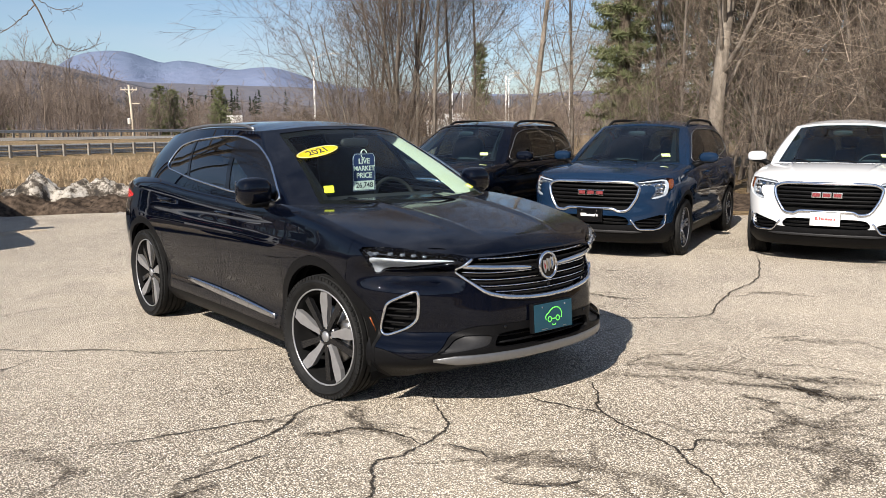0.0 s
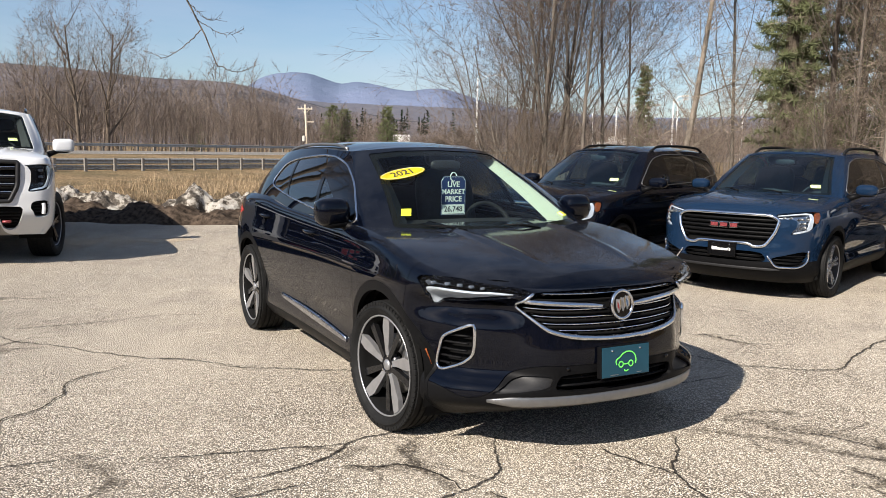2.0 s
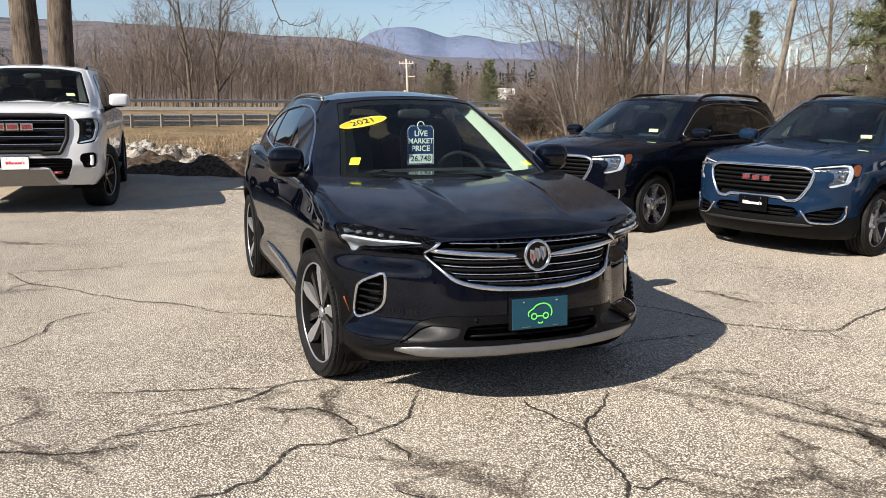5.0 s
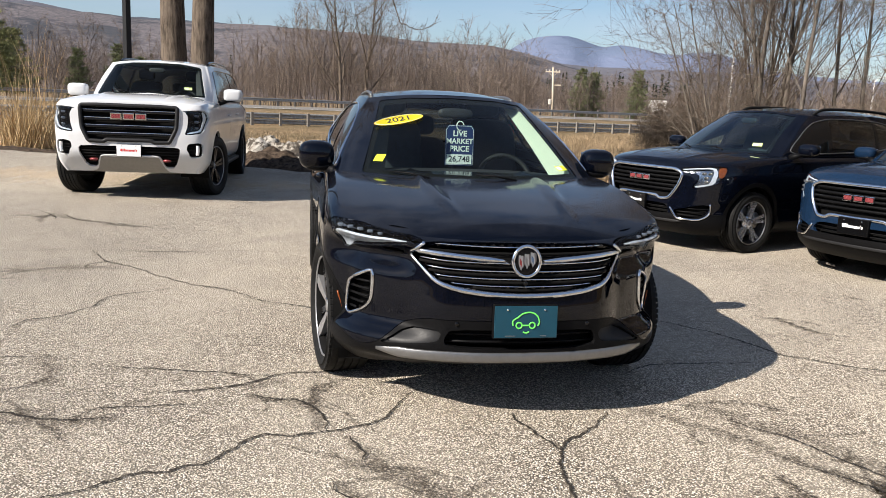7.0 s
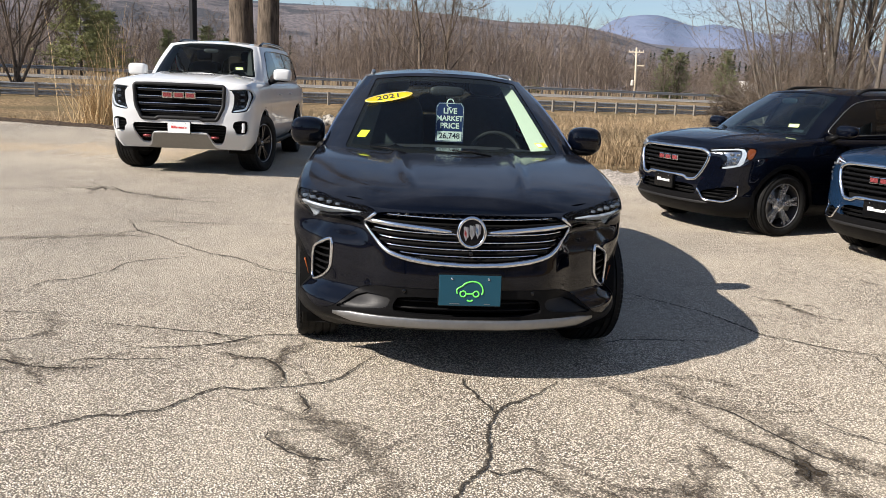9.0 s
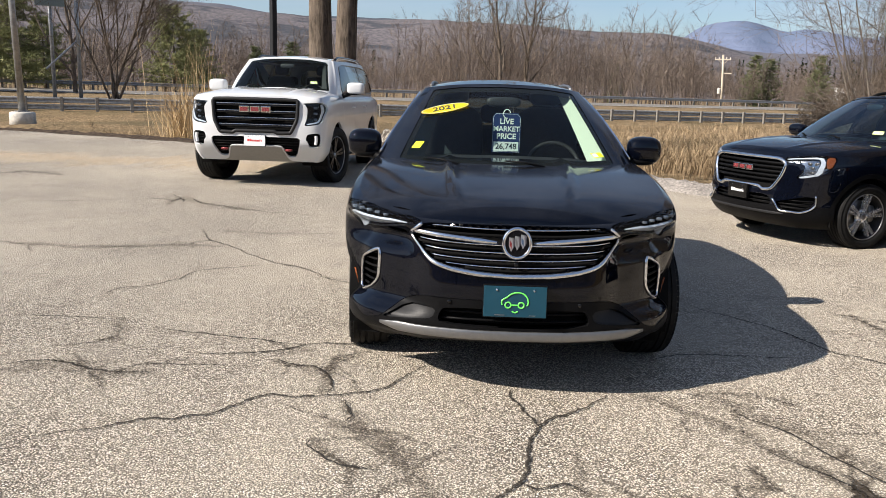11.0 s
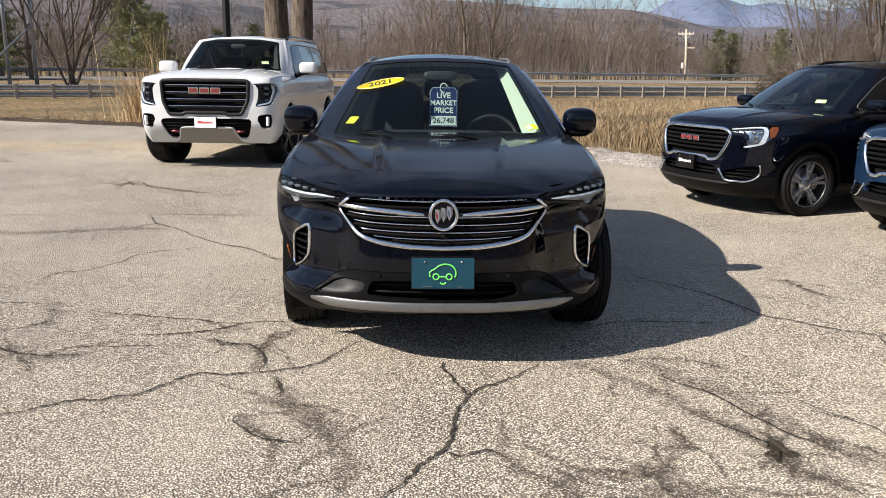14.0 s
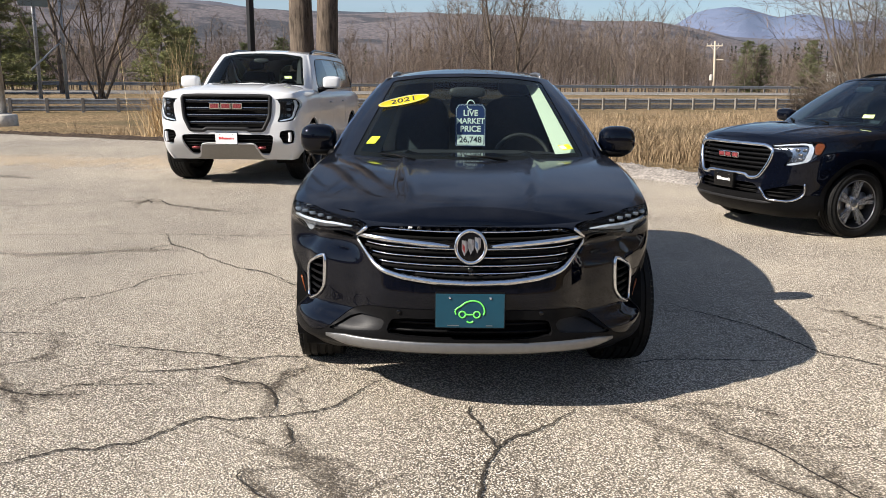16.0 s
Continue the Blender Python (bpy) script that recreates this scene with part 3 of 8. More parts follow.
stain(0.07, (-0.71, 3.96), (-0.54, 4.01), (-0.39, 4.06), (-0.22, 4.0), (-0.06, 3.86))
stain(0.08, (-0.24, 3.99), (-0.39, 4.15), (-0.5, 4.31), (-0.45, 4.4))
stain(0.09, (0.04, 3.88), (0.19, 3.8), (0.35, 3.75), (0.5, 3.75), (0.71, 3.67), (0.85, 3.61), (0.99, 3.52), (1.13, 3.38), (1.19, 3.31))
stain(0.07, (0.1, 3.71), (0.23, 3.68), (0.4, 3.69), (0.56, 3.66), (0.79, 3.63))
stain(0.06, (0.27, 3.52), (0.44, 3.46), (0.61, 3.46), (0.67, 3.51), (0.68, 3.6))
crack(0.02, (0.5, 4.61), (0.6, 4.52), (0.75, 4.43), (0.86, 4.37), (0.91, 4.34))
crack(0.022, (0.88, 4.93), (0.9, 4.82), (0.9, 4.58), (0.88, 4.45), (0.91, 4.34), (0.96, 4.22), (1.03, 4.1), (1.13, 3.98), (1.2, 3.85), (1.2, 3.81), (1.21, 3.7), (1.25, 3.59), (1.27, 3.48), (1.28, 3.37))
crack(0.02, (1.2, 3.85), (1.27, 3.88), (1.32, 3.97), (1.38, 3.97))
stain(0.06, (1.32, 3.96), (1.38, 3.97), (1.51, 3.95), (1.63, 3.95), (1.74, 3.94), (1.85, 3.92))
stain(0.1, (1.15, 5.27), (1.28, 5.34), (1.49, 5.25), (1.65, 5.24), (1.82, 5.2), (1.99, 5.12), (2.1, 5.09), (2.27, 5.01), (2.42, 4.97))
stain(0.08, (1.01, 5.06), (1.22, 5.03), (1.39, 5.03), (1.59, 5.01), (1.69, 4.92), (1.81, 4.9), (1.96, 4.87), (2.11, 4.81), (2.27, 4.7), (2.39, 4.66), (2.52, 4.63))
stain(0.07, (1.9, 4.89), (2.06, 4.93), (2.2, 4.82), (2.31, 4.71))
stain(0.07, (1.66, 4.02), (1.77, 4.13), (1.87, 4.27), (1.92, 4.42))
stain(0.07, (1.93, 4.06), (1.91, 4.2), (2.0, 4.29), (2.14, 4.34), (2.26, 4.37))
stain(0.06, (1.73, 4.72), (1.81, 4.62), (1.85, 4.5))
stain(0.04, (1.67, 4.44), (1.75, 4.48), (1.85, 4.5))
crack(0.012, (1.99, 5.38), (2.11, 5.34), (2.32, 5.32))
crack(0.02, (0.16, 7.0), (0.43, 6.9), (0.76, 6.88), (1.09, 6.79), (1.39, 6.61), (1.56, 6.64), (1.74, 6.62), (1.92, 6.65))
crack(0.016, (0.75, 5.61), (0.81, 5.84), (1.06, 6.1), (1.33, 6.33))
stain(0.06, (1.02, 7.64), (1.27, 7.53), (1.52, 7.38), (1.69, 7.42))
crack(0.022, (-7.44, 4.59), (-7.04, 5.12), (-6.84, 5.59), (-6.68, 6.03), (-6.56, 6.44), (-6.47, 6.55), (-6.05, 6.48), (-5.65, 6.65), (-5.39, 6.73), (-5.13, 6.81), (-4.94, 7.0), (-4.38, 7.35))
stain(0.12, (-6.13, 6.07), (-6.47, 6.39), (-6.05, 6.48), (-5.61, 6.63), (-5.31, 6.76))
crack(0.02, (-6.96, 6.52), (-6.55, 6.45), (-6.18, 6.3))
crack(0.013, (-5.71, 4.06), (-5.38, 4.5), (-5.04, 4.95), (-4.57, 5.67), (-4.23, 5.95), (-3.96, 6.19), (-3.48, 6.65))
crack(0.022, (-4.55, 5.66), (-4.1, 5.47), (-3.72, 5.48), (-3.38, 5.43), (-3.15, 5.41), (-2.84, 5.39), (-2.56, 5.44), (-2.11, 5.42), (-1.94, 5.47))
crack(0.02, (-2.62, 3.71), (-2.72, 3.86), (-2.78, 3.99), (-2.73, 4.17), (-2.75, 4.32), (-2.79, 4.49), (-2.92, 4.66), (-2.93, 4.88), (-2.82, 5.23))
stain(0.13, (-5.03, 3.85), (-4.58, 4.21), (-4.26, 4.61), (-4.05, 5.08), (-3.75, 5.4))
crack(0.012, (-3.79, 3.47), (-3.67, 3.6), (-3.53, 3.82))
stain(0.25, (-10.55, 5.55), (-10.53, 5.96), (-9.75, 6.2))
crack(0.02, (-2.27, 5.42), (-2.13, 5.38), (-1.87, 5.44), (-1.6, 5.48), (-1.3, 5.57), (-1.25, 5.6))
stain(0.05, (-1.67, 3.44), (-1.56, 3.46))
stain(0.06, (-0.68, 4.25), (-0.74, 4.12), (-0.81, 4.03))
stain(0.06, (-0.45, 4.47), (-0.5, 4.3), (-0.44, 4.2))
crack(0.014, (0.04, 3.87), (0.15, 3.82), (0.23, 3.78), (0.28, 3.71))
crack(0.016, (0.31, 3.48), (0.36, 3.43), (0.53, 3.42), (0.69, 3.47), (0.74, 3.51))
stain(0.12, (1.78, 3.85), (1.95, 3.87), (2.14, 3.89))
stain(0.07, (1.72, 4.66), (1.84, 4.61), (1.87, 4.43), (1.92, 4.3), (1.96, 4.18), (1.9, 3.95))
stain(0.08, (1.96, 4.18), (2.15, 4.23), (2.37, 4.32))
stain(0.06, (1.66, 4.05), (1.66, 3.9), (1.73, 3.87))
stain(0.12, (1.77, 3.5), (1.92, 3.69), (2.07, 3.79))
crack(0.012, (2.09, 5.29), (2.35, 5.3), (2.55, 5.19), (2.73, 5.11))
crack(0.022, (3.54, 10.13), (3.19, 8.92), (2.93, 8.26), (2.6, 7.81), (2.33, 7.29), (2.2, 7.01), (2.06, 6.73), (1.81, 6.64), (1.39, 6.64))
stain(0.1, (2.67, 7.68), (3.09, 7.7), (3.31, 7.58))
stain(0.1, (2.29, 6.02), (2.72, 5.96), (3.02, 5.93))
stain(0.08, (1.48, 5.59), (1.62, 5.53))
stain(0.06, (1.45, 8.92), (1.66, 8.85))
crack(0.016, (-4.62, 5.47), (-4.46, 5.67), (-4.02, 6.16), (-3.75, 6.53), (-3.53, 6.76), (-3.17, 6.9))
stain(0.1, (-2.06, 3.65), (-1.9, 3.59), (-1.72, 3.57))
stain(0.14, (-1.56, 2.74), (-1.46, 2.79), (-1.41, 2.9), (-1.35, 3.05), (-1.14, 3.14), (-1.01, 3.24), (-0.92, 3.35))
crack(0.012, (2.02, 6.71), (2.15, 6.47))
stain(0.12, (2.14, 5.03), (2.4, 4.97), (2.64, 4.91))
stain(0.1, (2.14, 4.83), (2.22, 4.7), (2.53, 4.69))
crack(0.016, (1.41, 5.19), (1.76, 5.15), (1.91, 5.06), (2.13, 4.99), (2.39, 4.95))
crack(0.014, (1.75, 4.88), (2.14, 4.82), (2.22, 4.7))
crack(0.014, (-0.73, 9.91), (-0.39, 10.01), (-0.06, 10.26), (0.28, 10.47), (0.75, 10.73))
crack(0.014, (0.12, 9.81), (0.44, 10.01), (0.94, 10.1))


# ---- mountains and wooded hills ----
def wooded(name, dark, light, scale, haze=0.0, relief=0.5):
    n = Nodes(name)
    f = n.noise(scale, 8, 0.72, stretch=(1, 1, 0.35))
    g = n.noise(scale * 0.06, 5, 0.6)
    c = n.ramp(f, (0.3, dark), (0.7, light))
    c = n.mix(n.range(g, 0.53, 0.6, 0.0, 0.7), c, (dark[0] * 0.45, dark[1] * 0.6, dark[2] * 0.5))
    # haze of distance, put into the colour as a share of blue
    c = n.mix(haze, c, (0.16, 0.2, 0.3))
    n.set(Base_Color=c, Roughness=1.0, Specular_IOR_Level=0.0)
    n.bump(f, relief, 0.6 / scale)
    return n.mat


# the mountain's own tones are blue too, standing in for haze
M["mountain"] = wooded("haze_blue_mountain", (0.14, 0.165, 0.25), (0.25, 0.265, 0.34), 0.012, 0.72)
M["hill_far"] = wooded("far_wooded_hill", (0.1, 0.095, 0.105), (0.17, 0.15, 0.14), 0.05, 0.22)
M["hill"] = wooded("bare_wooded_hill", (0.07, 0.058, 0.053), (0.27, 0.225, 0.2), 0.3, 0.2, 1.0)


def ridge(name, r0, r1, skyline, material, label, rough, az0, az1, n=150, m=22, seed=0.0):
    """A range of hills from r0 to r1 metres off whose top follows skyline: (degrees left of +y, degrees up)."""
    az = np.linspace(az0, az1, n)
    top = curve(az, skyline)
    V = []
    for i, a in enumerate(az):
        for j in range(m):
            k = j / (m - 1)
            r = r0 + (r1 - r0) * k
            d = Vector((-math.sin(radians(a)), math.cos(radians(a))))
            f = noise.fractal(Vector((d.x * r, d.y * r, seed)) * (9.0 / r1), 1.0, 2.0, 6)
            rise = math.sin(min(1.0, k / 0.8) * math.pi / 2) ** 1.6
            h = math.tan(radians(top[i])) * (r0 + 0.8 * (r1 - r0)) * rise * (1 + rough * f * (1.15 - rise))
            h *= 1 + 0.012 * noise.noise(Vector((a * 3.1, seed, 0))) + 0.006 * noise.noise(Vector((a * 11, seed, 5)))
            if k > 0.8:
                h *= 1 - (k - 0.8) * 1.2
            V.append((d.x * r, d.y * r, h + 1.5 - 6 * (1 - rise)))
    ob = hang(name, from_arrays(name, V, grid_faces(n, m)), material, smooth=True)
    return tagged(ob, label, "hills", kind="structure")


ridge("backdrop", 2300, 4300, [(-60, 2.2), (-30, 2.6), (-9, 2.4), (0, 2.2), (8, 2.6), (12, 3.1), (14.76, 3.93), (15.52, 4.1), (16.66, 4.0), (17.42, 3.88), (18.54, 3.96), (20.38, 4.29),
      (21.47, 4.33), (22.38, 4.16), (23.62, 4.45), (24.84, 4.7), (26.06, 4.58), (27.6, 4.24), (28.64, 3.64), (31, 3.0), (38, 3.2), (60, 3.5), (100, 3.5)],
      "mountain", "mountain range coloured blue as by haze, with bare snowy patches", 0.35, -60, 100, 320, 26, 2.0)
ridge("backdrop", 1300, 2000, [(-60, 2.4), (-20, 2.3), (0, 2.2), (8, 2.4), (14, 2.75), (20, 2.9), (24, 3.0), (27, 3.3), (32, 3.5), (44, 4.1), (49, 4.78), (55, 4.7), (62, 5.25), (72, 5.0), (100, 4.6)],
      "hill_far", "distant wooded hills with thin haze put into their colour", 0.25, -60, 100, 220, 18, 5.0)
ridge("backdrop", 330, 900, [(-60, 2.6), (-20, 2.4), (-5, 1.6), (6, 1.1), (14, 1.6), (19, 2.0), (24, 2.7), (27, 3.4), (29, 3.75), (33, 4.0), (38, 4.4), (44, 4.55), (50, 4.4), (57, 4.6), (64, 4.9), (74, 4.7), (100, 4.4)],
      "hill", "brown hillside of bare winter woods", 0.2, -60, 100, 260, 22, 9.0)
# unseen rise, added behind the camera to darken the mirrored horizon
ridge("backdrop", 90, 420, [(100, 5.0), (140, 7.0), (190, 8.0), (240, 7.5), (300, 4.0)], "hill", "unseen wooded rise added behind the camera for reflections", 0.4, 100, 300, 160, 16, 14.0)


# ---- trees ----
def bark(name, c, c2, scale=9, long=0.22, deep=0.02):
    n = Nodes(name)
    f = n.noise(scale, 7, 0.7, stretch=(1, 1, long))
    g = n.noise(1.3, 4)
    n.set(Base_Color=n.mix(n.range(g, 0.4, 0.65, 0, 0.6), n.ramp(f, (0.4, c), (0.6, c2)), tint(c2, 1.1)), Roughness=0.9, Specular_IOR_Level=0.15)
    n.bump(f, 0.9, deep)
    return n.mat


M["bark"] = bark("grey_brown_bark", (0.05, 0.042, 0.036), (0.185, 0.16, 0.135))
M["bark_pale"] = bark("pale_beech_bark", (0.09, 0.077, 0.064), (0.27, 0.232, 0.19))
M["bark_dark"] = bark("dark_rough_bark", (0.035, 0.028, 0.022), (0.17, 0.135, 0.105), 15, 0.16, 0.06)
def twig_mix(name, a, b):
    n = Nodes(name)
    n.set(Base_Color=n.mix(n.range(n.noise(0.06, 4), 0.35, 0.65, 0.0, 0.5), n.ramp(n.island(), (0.0, a), (1.0, b)), tint(a, 1.4)), Roughness=0.95, Specular_IOR_Level=0.05)
    return n.mat


M["twig"] = twig_mix("brown_twigs", (0.055, 0.043, 0.035), (0.27, 0.215, 0.17))
M["twig_pale"] = twig_mix("tan_twigs", (0.085, 0.068, 0.053), (0.46, 0.38, 0.3))
M["needles"] = simple("pine_needles", (0.14, 0.155, 0.075), 0.8, var=0.45, scale=1.5, spec=0.2)
M["far_twig"] = twig_mix("far_bare_woods", (0.065, 0.051, 0.043), (0.31, 0.25, 0.208))
M["pine_light"] = simple("light_pine_needles", (0.22, 0.225, 0.1), 0.8, var=0.5, scale=1.2, spec=0.2)
M["far_needles"] = simple("far_pine_needles", (0.026, 0.04, 0.022), 0.9, var=0.4, scale=0.3, spec=0.05)


class Limbs:
    """Gathers tapered limbs as plain arrays."""

    def __init__(self):
        self.V, self.F = [], []

    def limb(self, pts, r0, r1, sides):
        base = len(self.V)
        n = len(pts)
        for i, p in enumerate(pts):
            d = (pts[min(i + 1, n - 1)] - pts[max(i - 1, 0)]).normalized()
            s = d.cross(Vector((0.3, 0.9, 0.2)))
            s = s.normalized() if s.length > 1e-4 else d.orthogonal().normalized()
            w = s.cross(d)
            r = r0 + (r1 - r0) * i / (n - 1)
            for j in range(sides):
                a = 2 * math.pi * j / sides
                self.V.append(p + (s * math.cos(a) + w * math.sin(a)) * r)
        for i in range(n - 1):
            for j in range(sides):
                a, b = base + i * sides + j, base + i * sides + (j + 1) % sides
                self.F.append((a, b, b + sides, a + sides))

    def blade(self, a, b, w, side):
        k = len(self.V)
        s = side * w
        self.V += [a - s, a + s, b]
        self.F.append((k, k + 1, k + 2))

    def mesh(self, name):
        return from_arrays(name, self.V, self.F)


def grow(rng, trunk, crown, p, d, length, r, level, style):
    """One limb and, along it, its side limbs; the thinnest end in twigs."""
    n = 6 if level < 2 else 4
    pts = [p]
    v = d.normalized()
    for i in range(n):
        bend = style["bend"] * (0.5 if level == 0 else 1.0)
        v = (v + Vector((rng.gauss(0, bend), rng.gauss(0, bend), rng.gauss(0, bend) + style["up"] * (0.03 if level == 0 else 0.09)))).normalized()
        pts.append(pts[-1] + v * length / n)
    tip = r * (0.3 if level == 0 else 0.25)
    (trunk if level < 2 else crown).limb(pts, r, max(tip, 0.003), (9, 6, 4, 3)[min(level, 3)])
    if level >= style["levels"]:
        for _ in range(style["twigs"]):
            i = rng.randrange(1, n + 1)
            a = pts[i]
            out = Vector((rng.gauss(0, 1), rng.gauss(0, 1), rng.gauss(0.15, 0.8))).normalized()
            w = (v * 0.8 + out).normalized()
            ln = length * rng.uniform(0.4, 0.95)
            mid = a + w * ln * 0.5
            side = w.cross(Vector((rng.gauss(0, 1), rng.gauss(0, 1), rng.gauss(0, 1)))).normalized()
            crown.blade(a, a + w * ln, style["twig_w"], side)
            for _ in range(2):
                w2 = (w + Vector((rng.gauss(0, 0.7), rng.gauss(0, 0.7), rng.gauss(0, 0.6)))).normalized()
                crown.blade(mid, mid + w2 * ln * 0.5, style["twig_w"] * 0.75, side)
        return
    kids = style["kids"][min(level, len(style["kids"]) - 1)]
    for k in range(kids):
        t = style["bare"] + (1 - style["bare"]) * (k + rng.random()) / kids if level == 0 else 0.25 + 0.75 * (k + rng.random()) / kids
        f = t * n
        i = min(int(f), n - 1)
        a = pts[i].lerp(pts[i + 1], f - i)
        axis = (pts[i + 1] - pts[i]).normalized()
        ang = radians(rng.uniform(*style["angle"]))
        az = rng.uniform(0, 2 * math.pi)
        o = axis.orthogonal().normalized()
        o = (o * math.cos(az) + axis.cross(o) * math.sin(az)).normalized()
        dd = axis * math.cos(ang) + o * math.sin(ang)
        ln = length * rng.uniform(0.38, 0.62) * (style.get("reach", 1.0) * (1.15 - 0.55 * t) if level == 0 else 1.0)
        rr = (r + (tip - r) * t) * (rng.uniform(*style["limb"]) if level == 0 else rng.uniform(0.4, 0.58))
        grow(rng, trunk, crown, a, dd, ln, rr, level + 1, style)


STYLE = dict(limb=(0.26, 0.42), bend=0.09, up=1.0, kids=(11, 6, 4), levels=3, twigs=5, twig_w=0.005, bare=0.25, angle=(25, 60))


def tree(name, seed, height, radius, style=None, stems=1, bark_m="bark", twig_m="twig", lean=(0, 0), label="", group="trees by the lot"):
    rng = random.Random(seed)
    st = dict(STYLE, **(style or {}))
    tr, cr = Limbs(), Limbs()
    for i in range(stems):
        fan = st.get("fan", 0.16) if stems > 1 else 0.0
        d = Vector((lean[0] + rng.gauss(0, fan), lean[1] + rng.gauss(0, fan), 1))
        o = Vector((rng.uniform(-0.35, 0.35), rng.uniform(-0.35, 0.35), -0.15)) if stems > 1 else Vector((0, 0, -0.15))
        grow(rng, tr, cr, o, d, height * rng.uniform(0.8, 1.0) if stems > 1 else height, radius * rng.uniform(0.6, 1.0) if stems > 1 else radius, 0, st)
    ob = thing(name, Matrix(), label, "tree", group)
    hang("trunk", tr.mesh("trunk"), bark_m, ob, smooth=True)
    hang("crown", cr.mesh("crown"), twig_m, ob)
    return ob


def conifer(name, seed, height, spread, label, fine=1.0, group="pines", needles="needles"):
    rng = random.Random(seed)
    tr, cr = Limbs(), Limbs()
    tr.limb([Vector((0, 0, -0.1)), Vector((0.05, 0, height * 0.5)), Vector((0, 0.05, height))], 0.02 * height, 0.02, 7)
    z = height * 0.08
    while z < height * 0.98:
        k = 1 - z / height
        for _ in range(6):
            a = rng.uniform(0, 2 * math.pi)
            ln = spread * (0.25 + 0.75 * k ** 0.8) * rng.uniform(0.5, 1.1)
            d = Vector((math.cos(a), math.sin(a), rng.uniform(-0.05, 0.3)))
            p0 = Vector((0, 0, z))
            p1 = p0 + d * ln
            cr.limb([p0, p0.lerp(p1, 0.5), p1], 0.03, 0.008, 3)
            for i in range(int(16 * fine)):
                q = p0.lerp(p1, rng.uniform(0.25, 1.0))
                w = Vector((rng.gauss(0, 1), rng.gauss(0, 1), rng.gauss(0.3, 0.6))).normalized()
                for _ in range(4):
                    w2 = (w + Vector((rng.gauss(0, 0.5), rng.gauss(0, 0.5), rng.gauss(0, 0.5)))).normalized()
                    cr.blade(q, q + w2 * rng.uniform(0.25, 0.55), 0.035 / fine ** 0.5, w2.cross(Vector((rng.gauss(0, 1), rng.gauss(0, 1), 1))).normalized())
        z += height * 0.03 * rng.uniform(0.7, 1.3)
    ob = thing(name, Matrix(), label, "tree", group)
    hang("trunk", tr.mesh("trunk"), "bark_dark", ob, smooth=True)
    hang("crown", cr.mesh("crown"), needles, ob)
    return ob


def polar(az, dist, eye=(0.29, 0.05)):
    return eye[0] - math.sin(radians(az)) * dist, eye[1] + math.cos(radians(az)) * dist


def ground_z(x, y):
    return float(land_height(np.array([x]), np.array([y]))[0])


def plant(ob, x, y, rz=0.0, k=1.0, copy=False):
    m = pose(x, y, ground_z(x, y), 0, 0, rz) @ Matrix.Diagonal((k, k, k, 1))
    if copy:
        c = copy_thing(ob, m)
        c.matrix_basis = m
        return c
    ob.matrix_basis = m
    return ob


BROWN = "leafless brown tree behind the parked cars"
clump = tree("tree", 3, 10.5, 0.085, dict(kids=(14, 6, 4), twigs=5, angle=(20, 55), bare=0.12, up=0.9), 5, "bark", "twig", label="leafless multi-stemmed tree at the edge of the lot")
plant(clump, *polar(6.3, 24))
birch = tree("tree", 8, 9.5, 0.1, dict(kids=(30, 6, 4), twigs=6, angle=(35, 75), bare=0.1, up=0.3, bend=0.15, reach=0.5, limb=(0.14, 0.24)), 1, "bark_pale", "twig_pale", (0.05, 0), "leafless tree with pale peeling bark and drooping twigs")
plant(birch, *polar(-2.0, 23))
beech = tree("tree", 21, 13, 0.18, dict(kids=(17, 7, 4), twigs=4, angle=(28, 58), bare=0.12, bend=0.08, reach=0.8), 1, "bark_pale", "twig_pale", (0.02, 0), "tall leafless tree with a smooth grey trunk")
plant(beech, *polar(-14.9, 19))
forked = tree("tree", 31, 12, 0.16, dict(kids=(15, 6, 4), twigs=4, angle=(25, 60), bare=0.15, bend=0.16, reach=0.75), 2, "bark_pale", "twig_pale", (0.1, 0), "leaning leafless tree with a forked pale trunk")
plant(forked, *polar(-22.7, 18))
slim = tree("tree", 44, 9.5, 0.06, dict(kids=(15, 6, 3), twigs=5, angle=(18, 45), bare=0.15), 1, "bark", "twig", label=BROWN)
plant(slim, *polar(4.3, 23))
bushy = tree("tree", 57, 5.2, 0.045, dict(kids=(8, 5, 3), twigs=5, angle=(20, 60), bare=0.05, levels=2, bend=0.16), 9, "bark", "twig", label="tangled leafless thicket at the lot's edge", group="thickets")
plant(bushy, *polar(9.4, 25))
vine = tree("tree", 63, 7.0, 0.06, dict(kids=(9, 6, 3), twigs=5, angle=(25, 85), bare=0.05, bend=0.22, levels=2), 7, "bark", "twig_pale", label="tangled vines and saplings behind the parked cars", group="thickets")
plant(vine, *polar(-18.5, 21.5))
rng = random.Random(12)
